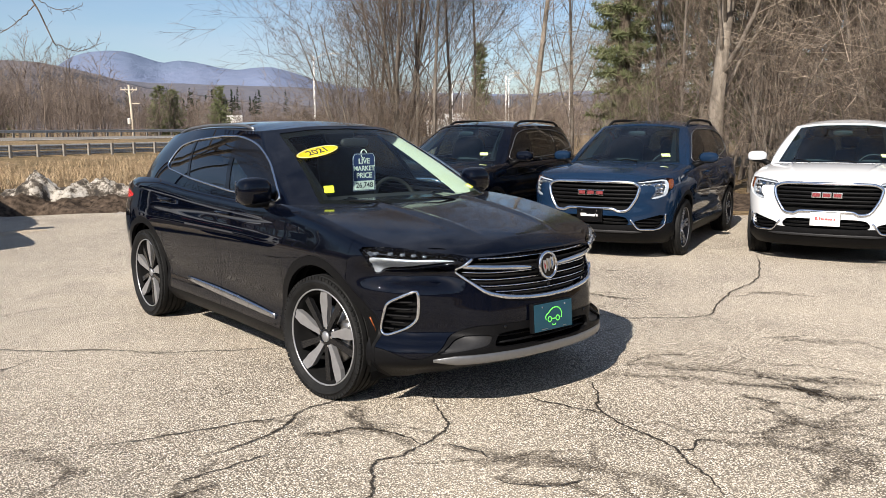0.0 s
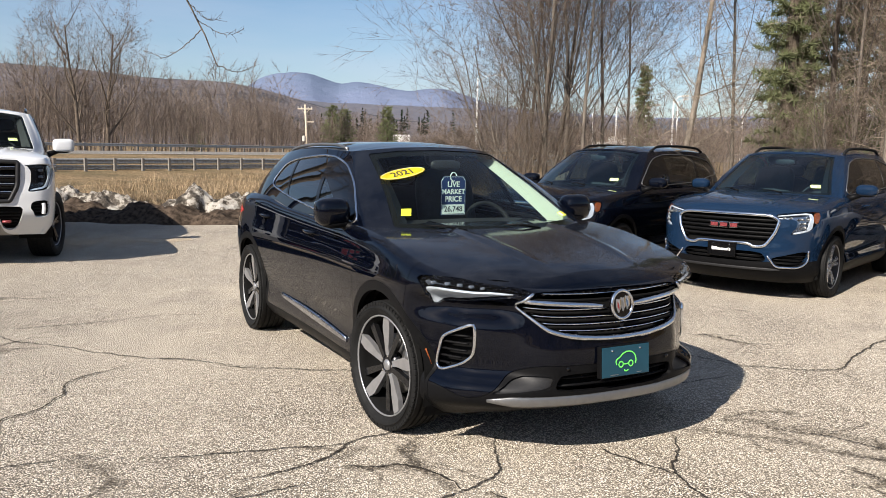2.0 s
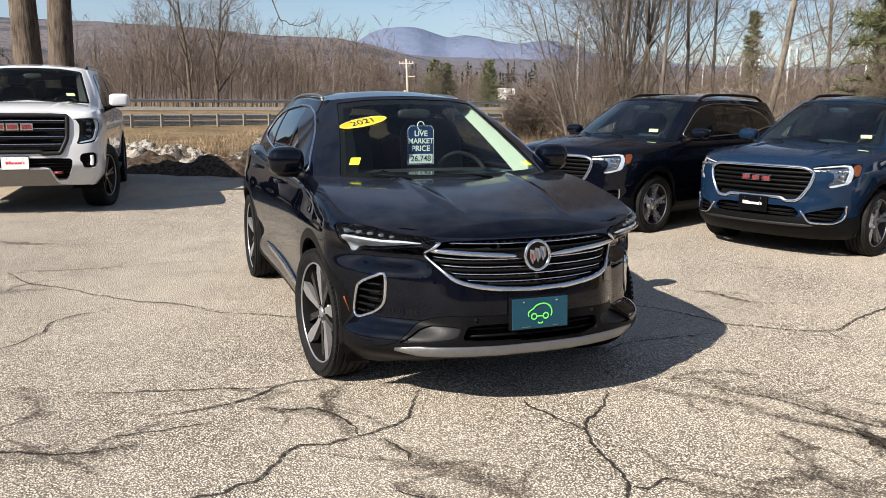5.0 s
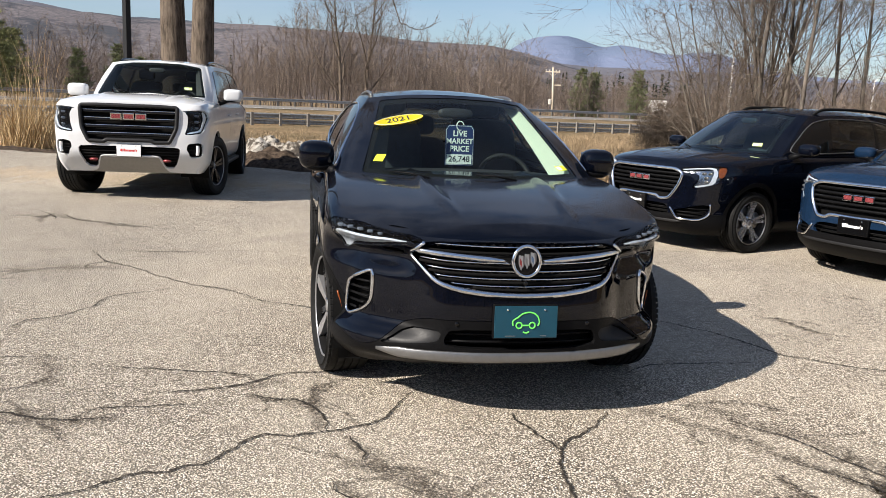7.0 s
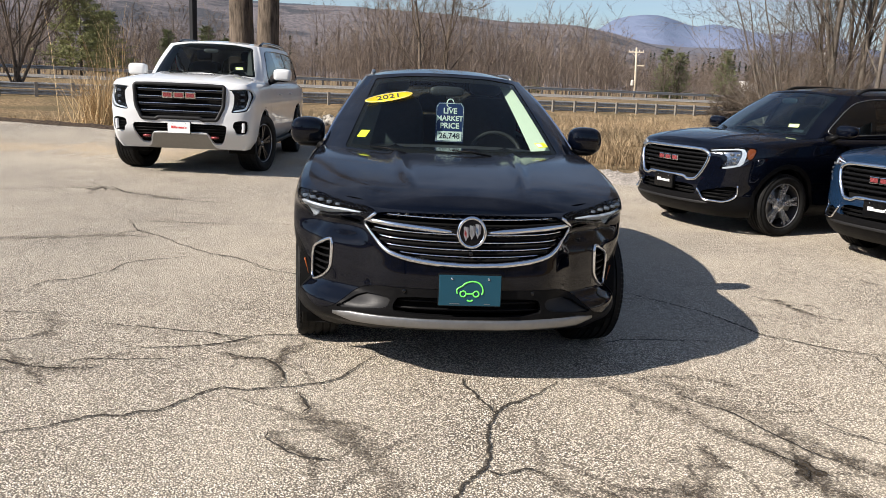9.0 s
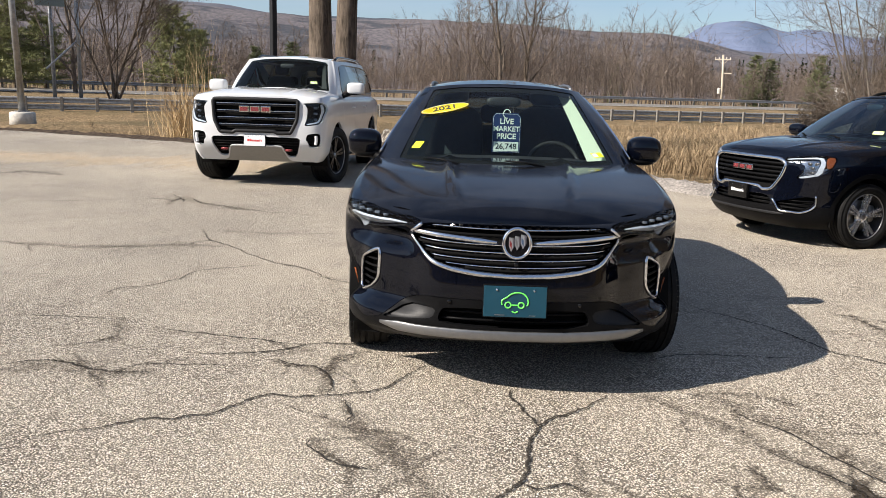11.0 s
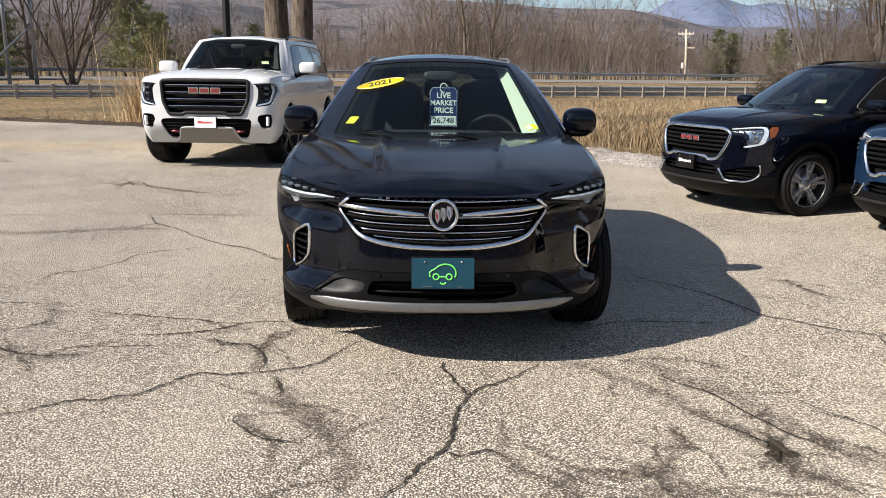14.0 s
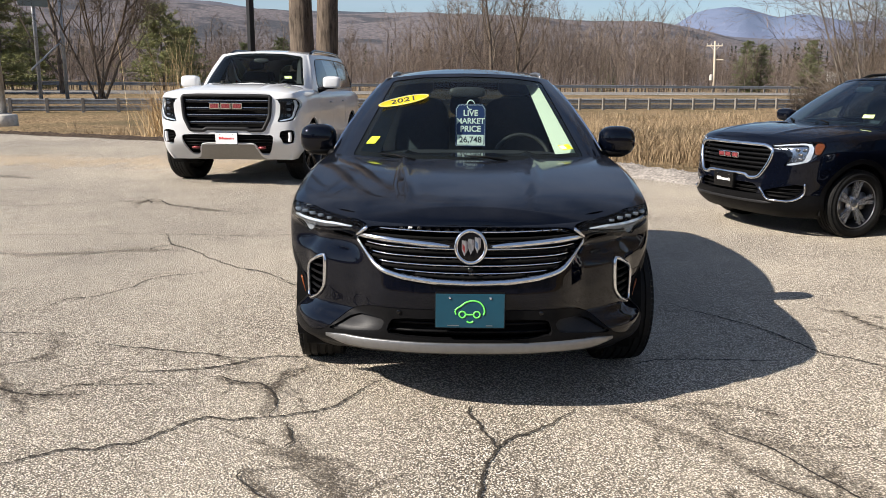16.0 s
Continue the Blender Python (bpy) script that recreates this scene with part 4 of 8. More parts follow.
for az, dist, k, src in ((3.0, 26, 1.0, slim), (1.2, 25, 0.9, slim), (7.6, 27, 0.85, clump), (8.6, 24, 0.55, bushy), (10.6, 27, 0.62, bushy), (-5.5, 25, 1.0, slim), 
                         (-12.5, 21, 0.9, slim), (-17.2, 21, 1.1, slim), (-18.2, 23, 1.0, clump), (-20.5, 20, 1.05, slim), (-24.5, 18, 1.0, vine), (-25.5, 20, 1.0, beech),
                         (-27.5, 17.5, 1.0, vine), (-30, 19, 1.0, beech), (-33, 17, 1.1, slim), (-35, 18, 1.0, vine), (-16, 26, 1.0, clump), (-11, 27, 1.1, birch), (-23, 24, 1.0, beech), (-26, 26, 1.0, clump),
                         (-19.6, 28, 1.1, forked), (-14.2, 30, 1.1, beech), (-29, 25, 1.0, forked), (-38, 19, 1, beech), (-42, 22, 1, forked), (-9, 20.5, 0.5, bushy), (-4, 22, 0.4, bushy),
                         (0.5, 24, 0.42, bushy), (-18.6, 17.4, 0.6, bushy), (-24, 16.8, 0.6, bushy), (-28, 16, 0.7, bushy), (-12, 19.5, 0.6, bushy), (5.4, 25, 0.5, bushy), (7.2, 23, 0.45, bushy)):
    plant(src, *polar(az, dist), rng.uniform(0, 360), k * rng.uniform(0.92, 1.06), True)

# bare shrubs before the guardrail
shrub = tree("shrub", 83, 2.3, 0.03, dict(kids=(8, 5, 3), twigs=5, angle=(25, 70), bare=0.05, levels=2, bend=0.2, twig_w=0.011), 10, "bark_dark", "bark_dark", label="tangled bare shrub in the dry grass", group="shrubs")
plant(shrub, *polar(18.6, 34, (3.32, 1.43)))
for az, dist, k in ((17.4, 35, 0.8), (19.8, 36, 0.85), (20.9, 33, 0.6)):
    plant(shrub, *polar(az, dist, (3.32, 1.43)), rng.uniform(0, 360), k, True)

# unseen trees, added behind the camera only for paint and glass to mirror
for az, dist, k, src in ((150, 34, 1.0, beech), (165, 40, 1.1, clump), (178, 36, 1.0, forked), (192, 38, 1.1, beech), (205, 33, 1.0, clump), (218, 36, 1.0, birch), (232, 34, 1.1, beech), (246, 38, 1.0, forked), (128, 40, 1.1, clump), (110, 44, 1.0, beech)):
    plant(src, *polar(az, dist), rng.uniform(0, 360), k, True)

pine = conifer("tree", 5, 13, 2.1, "tall dark green pine behind the bare trees", 2.0)
plant(pine, *polar(-9.6, 31), 0, 0.9)
ivy = conifer("tree", 6, 20, 1.9, "slim dark green conifer among the bare trees", 2.2)
plant(ivy, *polar(-8.7, 21.5), 0, 0.58)
plant(pine, *polar(-17.5, 33), 80, 0.9, True)
plant(pine, *polar(-21.8, 30), 160, 1.0, True)
plant(pine, *polar(-26.5, 34), 210, 1.0, True)
for az, dist, k in ((-12.5, 36, 0.95), (-15, 38, 1.05), (-19.6, 36, 1.1), (-24, 37, 1.0), (-29.5, 33, 1.0), (-33, 35, 1.1)):
    plant(pine, *polar(az, dist), az * 37, k, True)
plant(pine, *polar(1.0, 62), 40, 0.62, True)

# the pair of trunks beyond the white sport utility, with a branch hanging out over the lot
pair = tree("tree", 71, 15, 0.36, dict(kids=(10, 6, 4), twigs=4, angle=(30, 65), bare=0.42, bend=0.025), 1, "bark_dark", "twig", (-0.02, 0.0), "tall leafless tree with a thick rough trunk")
plant(pair, -14.87, 14.85)
second = tree("tree", 77, 14, 0.32, dict(kids=(10, 6, 4), twigs=4, angle=(30, 60), bare=0.45, bend=0.025), 1, "bark_dark", "twig", (0.03, 0.0), "leafless tree leaning beside its thicker neighbour")
plant(second, -13.9, 14.83)


def hanging_branch():
    """A thin branch that hangs down into the view, forked, with short side twigs."""
    rng = random.Random(5)
    wood, tw = Limbs(), Limbs()
    limbs = (
        ([(-13.7, 14.85, 7.2), (-11.5, 15.0, 7.0), (-9.6, 14.9, 5.8), (-8.6, 14.85, 4.6), (-8.14, 14.86, 3.77), (-7.97, 14.92, 3.35), (-7.88, 14.95, 3.13)], 0.05, 0.011, 0.72),
        ([(-7.88, 14.95, 3.13), (-7.55, 15.07, 3.0), (-7.3, 15.17, 3.06), (-7.15, 15.22, 3.25)], 0.011, 0.004, 0.1),
        ([(-7.9, 14.94, 3.18), (-8.05, 14.98, 3.0), (-8.12, 15.0, 2.9)], 0.008, 0.003, 0.2),
        ([(-8.16, 14.86, 3.8), (-8.5, 14.73, 3.45), (-8.84, 14.6, 3.25), (-9.1, 14.5, 3.35)], 0.012, 0.004, 0.25),
        ([(-8.25, 14.86, 4.0), (-7.9, 15.02, 3.78), (-7.65, 15.12, 3.74), (-7.4, 15.2, 3.86)], 0.009, 0.003, 0.3),
        ([(-8.4, 14.85, 4.3), (-8.1, 15.0, 4.02), (-7.85, 15.1, 4.05)], 0.008, 0.003, 0.2),
    )
    for path, r0, r1, bare in limbs:
        n = 26
        pts = [Vector(p) + Vector((rng.gauss(0, 0.008), rng.gauss(0, 0.008), rng.gauss(0, 0.008))) for p in spline(path, n)]
        wood.limb(pts, r0, r1, 6)
        for k in range(int(bare * n), n):
            if rng.random() < 0.3:
                continue
            d = (pts[min(k + 1, n - 1)] - pts[k - 1]).normalized() * 0.7 + Vector((rng.gauss(0, 0.6), rng.gauss(0, 0.3), rng.gauss(-0.1, 0.6)))
            ln = rng.uniform(0.07, 0.24)
            a = pts[k] + d.normalized() * ln * 0.55
            b = a + (d.normalized() + Vector((rng.gauss(0, 0.4), 0, rng.gauss(0.2, 0.4)))).normalized() * ln * 0.5
            tw.limb([pts[k], a, b], 0.0045, 0.0025, 4)
    hang("branch", wood.mesh("branch"), "bark_dark", second, smooth=True).matrix_parent_inverse = second.matrix_basis.inverted()
    hang("twig_spray", tw.mesh("twig_spray"), "bark_dark", second).matrix_parent_inverse = second.matrix_basis.inverted()


hanging_branch()

# bare trees over the highway and by its edge
broad = tree("tree", 91, 14, 0.24, dict(kids=(10, 7, 4), twigs=5, angle=(25, 58), bare=0.08, twig_w=0.014, limb=(0.5, 0.75)), 1, "bark_dark", "twig", label="broad leafless tree across the highway", group="trees by the highway")
for (az, dist), k in (((40.9, 96), 0.95), ((39.2, 97), 0.92), ((68.9, 75), 0.8), ((63.5, 92), 0.8)):
    x, y = polar(az, dist, (3.32, 1.43))
    plant(broad, x, y, rng.uniform(0, 360), k, not (az == 40.9))
spread_tree = tree("tree", 97, 11, 0.12, dict(kids=(9, 6, 4), twigs=5, angle=(22, 55), bare=0.2, twig_w=0.012, limb=(0.45, 0.7), fan=0.3), 6, "bark_dark", "bark_dark", label="leafless many-stemmed tree by the highway", group="trees by the highway")
plant(spread_tree, *polar(66.6, 58, (3.32, 1.43)), 20, 1.0)
plant(spread_tree, *polar(76.0, 60, (3.32, 1.43)), 140, 0.9, True)
broad_pine = conifer("tree", 13, 8.2, 4.6, "broad bushy green pine beyond the guardrail", 1.5, needles="pine_light")
plant(broad_pine, *polar(62.9, 86, (3.32, 1.43)), 0, 1.0)
for az, dist, k in ((61.4, 90, 0.8), (72.2, 84, 1.1), (74.4, 86, 1.15), (70.6, 92, 0.9)):
    plant(broad_pine, *polar(az, dist, (3.32, 1.43)), az * 31, k, True)
far_pine = conifer("tree", 9, 10, 3.6, "dark green pine across the highway", 1.3)
for i, ((az, dist), k) in enumerate((((24.2, 128), 0.82), ((23.3, 130), 0.78), ((20.4, 126), 0.78), ((57.6, 95), 0.6), ((55.2, 95), 0.66), ((54.0, 96), 0.55),
                                     ((33.2, 170), 0.9), ((75.5, 76), 0.95))):
    x, y = polar(az, dist, (3.32, 1.43))
    plant(far_pine, x, y, rng.uniform(0, 360), k, i > 0)


def far_woods():
    """The winter woods beyond the highway: uncounted thin trunks and twigs."""
    rng = random.Random(40)
    kinds = []
    for s in range(7):
        lb = Limbs()
        r2 = random.Random(300 + s)
        stem = [Vector((0, 0, 0)), Vector((r2.gauss(0, 0.02), r2.gauss(0, 0.02), 0.5)), Vector((r2.gauss(0, 0.04), r2.gauss(0, 0.04), 1.0))]
        lb.limb(stem, 0.006, 0.0015, 3)
        for k in range(13):
            t = 0.15 + 0.85 * (k + r2.random()) / 13
            p = Vector((stem[2].x * t, stem[2].y * t, t))
            a = r2.uniform(0, 6.28)
            d = Vector((math.cos(a) * 0.5, math.sin(a) * 0.5, r2.uniform(0.6, 1.1))).normalized()
            ln = 0.36 * (1.15 - t) + 0.1
            q = p + d * ln
            lb.blade(p, q, 0.0028, Vector((-d.y, d.x, 0)).normalized())
            for _ in range(15):
                u = r2.uniform(0.2, 1)
                b = p.lerp(q, u)
                e = (d + Vector((r2.gauss(0, 0.6), r2.gauss(0, 0.6), r2.gauss(0, 0.5)))).normalized()
                lb.blade(b, b + e * ln * r2.uniform(0.3, 0.65), 0.0015, e.cross(Vector((r2.gauss(0, 1), r2.gauss(0, 1), 0.3))).normalized())
        kinds.append((np.array(lb.V), lb.F))
    V, F3 = [], []
    total = 0
    for i in range(4500):
        if i < 2300 or i >= 3600:
            s = 90 + 75 * rng.random() ** 1.4
        else:
            s = 165 + 260 * rng.random()
        t = rng.uniform(-130, 260) if s < 165 else rng.uniform(-220, 420)
        p = road_point(s, t)
        az = math.degrees(math.atan2(-p.x, p.y))
        if az < -12 or az > 95:
            continue
        if s < 135 and 6 < az < 19 and rng.random() < 0.85:
            continue
        h = rng.uniform(7, 11.5) * (0.72 if az < 26 else 1.0 + 0.012 * min(25, max(0, az - 30)))
        if i >= 3600:  # low growth that closes the foot of the woods
            if az < 13:
                continue
            h *= 0.6
        h *= 1.06 if 24 < az < 42 else 1.0
        h *= 1 - 0.36 * min(1.0, max(0.0, (az - 40) / 8))
        if rng.random() < 0.25:
            h *= 0.5
        vv, ff = kinds[rng.randrange(7)]
        a = rng.uniform(0, 6.28)
        c, sn = math.cos(a), math.sin(a)
        w = h * rng.uniform(0.8, 1.25)
        R = np.array([[c * w, -sn * w, 0], [sn * w, c * w, 0], [0, 0, h]])
        V.append(vv @ R.T + (p.x, p.y, ground_zs(s) - 0.2))
        F3 += [tuple(k + total for k in f) for f in ff]
        total += len(vv)
    for i in range(620):  # nearer growth behind the row of cars
        az, dist = rng.uniform(-42, 7), 42 + 75 * rng.random()
        x, y = polar(az, dist)
        if 48 < across(x, y) < 84:
            continue
        h = rng.uniform(2.8, 5.0)
        vv, ff = kinds[rng.randrange(7)]
        a = rng.uniform(0, 6.28)
        c, sn = math.cos(a), math.sin(a)
        w = h * rng.uniform(1.0, 1.5)
        R = np.array([[c * w, -sn * w, 0], [sn * w, c * w, 0], [0, 0, h]])
        V.append(vv @ R.T + (x, y, ground_z(x, y) - 0.2))
        F3 += [tuple(k + total for k in f) for f in ff]
        total += len(vv)
    far_pines(rng)
    me = from_arrays("far_woods", np.vstack(V), F3)
    tagged(hang("far_woods", me, "far_twig"), "brown bare winter woods beyond the highway", "woods", kind="stuff")


def far_pines(rng):
    """Dark pines in loose groups over the far hillside."""
    lb = Limbs()
    for _ in range(46):
        az, dist = rng.uniform(16, 78), rng.uniform(330, 760)
        cx, cy = polar(az, dist)
        rise = 2.0 + 0.055 * (dist - 330)
        for _ in range(rng.randrange(2, 9)):
            x, y = cx + rng.gauss(0, 12), cy + rng.gauss(0, 12)
            h = rng.uniform(8, 15)
            for k in range(70):
                u = rng.random()
                a = rng.uniform(0, 6.28)
                b = Vector((x, y, rise + h * u))
                w = (1 - u) * h * 0.24 + 0.4
                lb.blade(b, b + Vector((math.cos(a) * w, math.sin(a) * w, rng.uniform(-0.6, 0.9))), 0.45, Vector((-math.sin(a), math.cos(a), 0.4)))
    tagged(hang("far_pines", lb.mesh("far_pines"), "far_needles"), "scattered dark pines on the far hillside", "woods", kind="stuff")


def ground_zs(s):
    return float(curve([s], [(80, 0.7), (92, -0.2), (120, -0.6), (260, 0.5), (420, 2), (900, 3)])[0])


far_woods()


# ---- guardrails, poles and signs of the highway ----
def wbeam(s, t0, t1, z, name, parent):
    """The folded steel beam of a guardrail."""
    prof = [(0.0, 0.155), (0.04, 0.12), (0.04, 0.07), (0.0, 0.03), (0.0, -0.03), (0.04, -0.07), (0.04, -0.12), (0.0, -0.155)]
    V = []
    ts = np.arange(t0, t1 + 1, 6.0)
    for t in ts:
        for d, h in prof + [(a - 0.006, b) for a, b in prof[::-1]]:
            p = road_point(s - d - 0.02, t, z + h)
            V.append(tuple(p))
    m = len(prof) * 2
    F = [(i * m + j, (i + 1) * m + j, (i + 1) * m + (j + 1) % m, i * m + (j + 1) % m) for i in range(len(ts) - 1) for j in range(m)]
    return hang(name, from_arrays(name, V, F), "steel", parent)


def guardrail(s, t0, t1, z, label, rails, off=0.05):
    g = thing("guardrail", Matrix(), label, "guardrail", "highway guardrails")
    for h in rails:
        wbeam(s, t0, t1, z + h, "rail", g)
    bm = boxm(-0.06, 0.12, -0.09, 0.09, -0.5, 0.8, 0.012, 1)
    me = bpy.data.meshes.new("post")
    bm.to_mesh(me)
    bm.free()
    me.materials.append(M["weathered"])
    a = math.degrees(math.atan2(ROAD_N.y, ROAD_N.x))
    t = t0
    while t < t1:
        p = new("post", me)
        p.parent = g
        q = road_point(s + off, t, z)
        p.matrix_basis = pose(q.x, q.y, q.z, 0, 0, a)
        t += 1.905
    return g


guardrail(50.3, -70, 92, -0.24, "galvanised steel guardrail on stout posts beside the highway", (0.58, 0.2), -0.22)
guardrail(82.0, -90, 150, 0.7, "far galvanised guardrail of the highway", (0.6,))


def utility_pole():
    x, y = -45.5, 101.0
    ob = thing("utility_pole", pose(x, y, 0.0, 0, 0, 20), "pale wooden utility pole with crossarm and transformer", "utility pole")
    part("pole", tube([(0, 0, -0.5), (-0.1, 0, 3.5), (-0.28, 0, 7.0)], [0.17, 0.15, 0.12], 10), "pole_wood", ob, smooth=True)
    part("crossarm", boxm(-1.25, 0.7, -0.06, 0.06, 6.35, 6.5, 0.01), "pole_wood", ob)
    part("brace", tube([(-0.85, 0.07, 6.4), (-0.25, 0.07, 5.8)], 0.03, 5), "pole_wood", ob)
    part("brace", tube([(0.35, 0.07, 6.4), (-0.22, 0.07, 5.8)], 0.03, 5), "pole_wood", ob)
    part("bracket", boxm(-0.2, 0.9, -0.05, 0.05, 4.65, 4.78, 0.01), "pole_wood", ob)
    part("transformer", lathe([(0.0, -0.35), (0.2, -0.35), (0.22, -0.25), (0.22, 0.3), (0.16, 0.38), (0.0, 0.38)], 14), "concrete", ob).matrix_basis = pose(-0.42, -0.1, 2.5, 90)
    for dx in (-1.18, -0.7, 0.15, 0.62):
        part("insulator", tube([(dx, 0, 6.5), (dx, 0, 6.72)], 0.06, 6), "concrete", ob)


utility_pole()


def far_lamp(az, dist, height, eye=(0.29, 0.05), arm=2.0):
    x, y = polar(az, dist, eye)
    ob = thing("street_lamp", pose(x, y, 0.0, 0, 0, az), "tall slim steel street lamp by the highway", "street lamp", "street lamps")
    part("pole", tube([(0, 0, -0.5), (0, 0, height)], [0.13, 0.07], 8), "white", ob, smooth=True)
    part("arm", tube([(0, 0, height - 0.4), (arm * 0.5, 0, height + 0.2), (arm, 0, height + 0.3)], 0.05, 6), "white", ob, smooth=True)
    part("lamp_head", boxm(arm - 0.1, arm + 0.6, -0.15, 0.15, height + 0.2, height + 0.36, 0.04), "concrete", ob)
    return ob


far_lamp(12.5, 85, 8.8)
for az, dist, h in ((2.95, 95, 6.5), (2.2, 110, 7.2), (0.97, 92, 6.3), (-0.8, 88, 7.0), (-1.0, 120, 8.6), (-5.2, 90, 6.8), (4.6, 120, 7)):
    far_lamp(az, dist, h, arm=0.9)


def lot_lamp():
    """Steel lamp post on a round concrete foot, at the far corner of the lot."""
    x, y = polar(72.0, 36, (3.32, 1.43))
    ob = thing("street_lamp", pose(x, y, ground_z(x, y) - 0.05, 0, 0, 0), "leaning grey steel lamp post on a round concrete foot", "street lamp")
    part("foot", lathe([(0.0, 0.62), (0.42, 0.62), (0.47, 0.56), (0.48, 0.0), (0.0, 0.0)], 28), "concrete", ob, smooth=True).matrix_basis = pose(0, 0, 0, 90) @ pose(0, 0, 0)
    part("base_plate", boxm(-0.22, 0.22, -0.22, 0.22, 0.62, 0.66, 0.01), "steel", ob)
    part("pole", tube([(0, 0, 0.64), (0.05, -0.25, 9.5)], [0.13, 0.09], 12), "steel", ob, smooth=True)


lot_lamp()


def far_sign():
    """Highway sign on two steel posts with a diagonal brace, and its panel high up."""
    ob = thing("highway_sign", Matrix(), "tall highway sign panel on two steel posts", "road sign")
    pts = [Vector((*polar(a, 62, (3.32, 1.43)), 0)) for a in (70.1, 68.6)]
    for p in pts:
        part("post", tube([p + Vector((0, 0, 0)), p + Vector((0, 0, 9.5))], 0.13, 8), "steel", ob, smooth=True)
    part("brace", tube([pts[0] + Vector((0.4, -0.6, 2.2)), pts[1] + Vector((0, 0, 4.2))], 0.07, 6), "steel", ob)
    d = (pts[1] - pts[0]).normalized()
    n = Vector((d.y, -d.x, 0))
    bm = bmesh.new()
    box(bm, -1.7, 0.1, -0.06, 0.06, 6.3, 10.5, 0.02)
    o = part("sign_panel", bm, "sign_back", ob)
    c = (pts[0] + pts[1]) / 2
    o.matrix_basis = Matrix.Translation(c + n * 0.2) @ Matrix.Rotation(math.atan2(d.y, d.x), 4, "Z")


far_sign()


def far_dark_pole():
    x, y = -12.45, 11.79
    ob = thing("lamp_post", pose(x, y, ground_z(x, y)), "dark square lamp post behind the white sport utility", "lamp post")
    part("pole", boxm(-0.06, 0.06, -0.06, 0.06, -0.3, 8.0, 0.012), "grey_plastic", ob)


far_dark_pole()


def far_board(az, dist, w, h, z, label, material="white"):
    x, y = polar(az, dist)
    ob = thing("billboard", pose(x, y, ground_z(x, y), 0, 0, az), label, "billboard", "far signs")
    part("board", boxm(-w / 2, w / 2, -0.1, 0.1, z, z + h, 0.02), material, ob)
    for s in (-0.3, 0.3):
        part("post", boxm(s * w - 0.08, s * w + 0.08, 0, 0.16, -0.5, z + h * 0.6), "weathered", ob)
    return ob


b = far_board(4.1, 95, 2.2, 1.8, 1.1, "small white roadside sign with dark marks beyond the highway")
for i, (x0, x1) in enumerate(((-0.8, -0.5), (-0.3, 0.2), (0.35, 0.8))):
    part("mark", boxm(x0, x1, -0.13, -0.1, 1.8, 2.3), "sign_back", b)
far_board(18.0, 240, 5.0, 3.2, 2.4, "white roadside board far down the highway")
far_board(19.8, 240, 3.6, 2.6, 3.4, "grey back of a sign far down the highway", "sign_back")
far_board(2.5, 130, 4.5, 2.6, 0.9, "white side of a low building beyond the trees")


# ---- snow, earth and reeds along the lot's edge ----
def snow_mat():
    n = Nodes("old_dirty_snow")
    f = n.noise(3.2, 8, 0.72)
    g = n.noise(26, 6, 0.7)
    c = n.ramp(f, (0.4, (0.03, 0.024, 0.018)), (0.485, (0.11, 0.088, 0.065)), (0.53, (0.46, 0.42, 0.36)), (0.7, (0.7, 0.67, 0.63)))
    c = n.mix(n.range(g, 0.55, 0.75, 0, 0.55), c, (0.12, 0.095, 0.072))
    n.set(Base_Color=c, Roughness=0.75)
    n.bump(n.math("ADD", f, g), 1.0, 0.06)
    return n.mat


M["snow"] = snow_mat()


def heap(name, path, width, height, seed, material, label, category, n=110, m=44):
    """A lumpy bank along a path."""
    P = spline([(*p, 0) for p in path], n)
    V = []
    for i in range(n):
        d = P[min(i + 1, n - 1)] - P[max(i - 1, 0)]
        s = np.array([-d[1], d[0], 0]) / np.hypot(d[0], d[1])
        end = min(1.0, 5 * min(i, n - 1 - i) / (n - 1)) ** 0.6
        for j in range(m):
            k = 2 * j / (m - 1) - 1
            q = P[i] + s * k * width / 2 * (0.7 + 0.5 * noise.noise(Vector((i * 0.09, seed, 0))))
            lump = noise.fractal(Vector((q[0] * 1.5, q[1] * 1.5, seed)), 0.9, 2.0, 5)
            fine = noise.fractal(Vector((q[0] * 7, q[1] * 7, seed)), 0.9, 2.0, 4)
            hill = max(0, 1 - k * k) ** 0.8
            h = height * hill * end * max(0.12, 0.7 + 0.42 * lump) + 0.06 * fine * hill
            V.append((q[0], q[1], h - 0.08 + float(lot_height(q[0], q[1]))))
    ob = hang(name, from_arrays(name, V, grid_faces(n, m)), material, smooth=True)
    me = ob.data
    if me.polygons[len(me.polygons) // 2].normal.z < 0:
        me.flip_normals()
    return tagged(ob, label, category)


heap("snow_bank", [(-12.8, 13.95), (-11.2, 14.3), (-9.0, 14.75)], 1.8, 0.72, 3.0, "snow", "heap of old dirty snow on the lot's edge", "snow bank")
heap("snow_bank", [(-9.2, 14.6), (-8.2, 14.9), (-7.2, 15.2), (-6.0, 15.7)], 1.7, 0.78, 7.7, "snow", "crusted melting snow heap with black earth", "snow bank")
heap("earth_bank", [(-13, 13.5), (-10, 13.9), (-7.5, 14.3), (-5.4, 15.2)], 1.9, 0.46, 11.0, "dirt", "low bank of dark earth and litter along the asphalt", "earth bank")
heap("snow_bank", [(5.2, 15.2), (6.6, 15.0), (8.4, 14.6)], 1.6, 0.6, 15.0, "snow", "dirty snow heap under the bare trees", "snow bank")
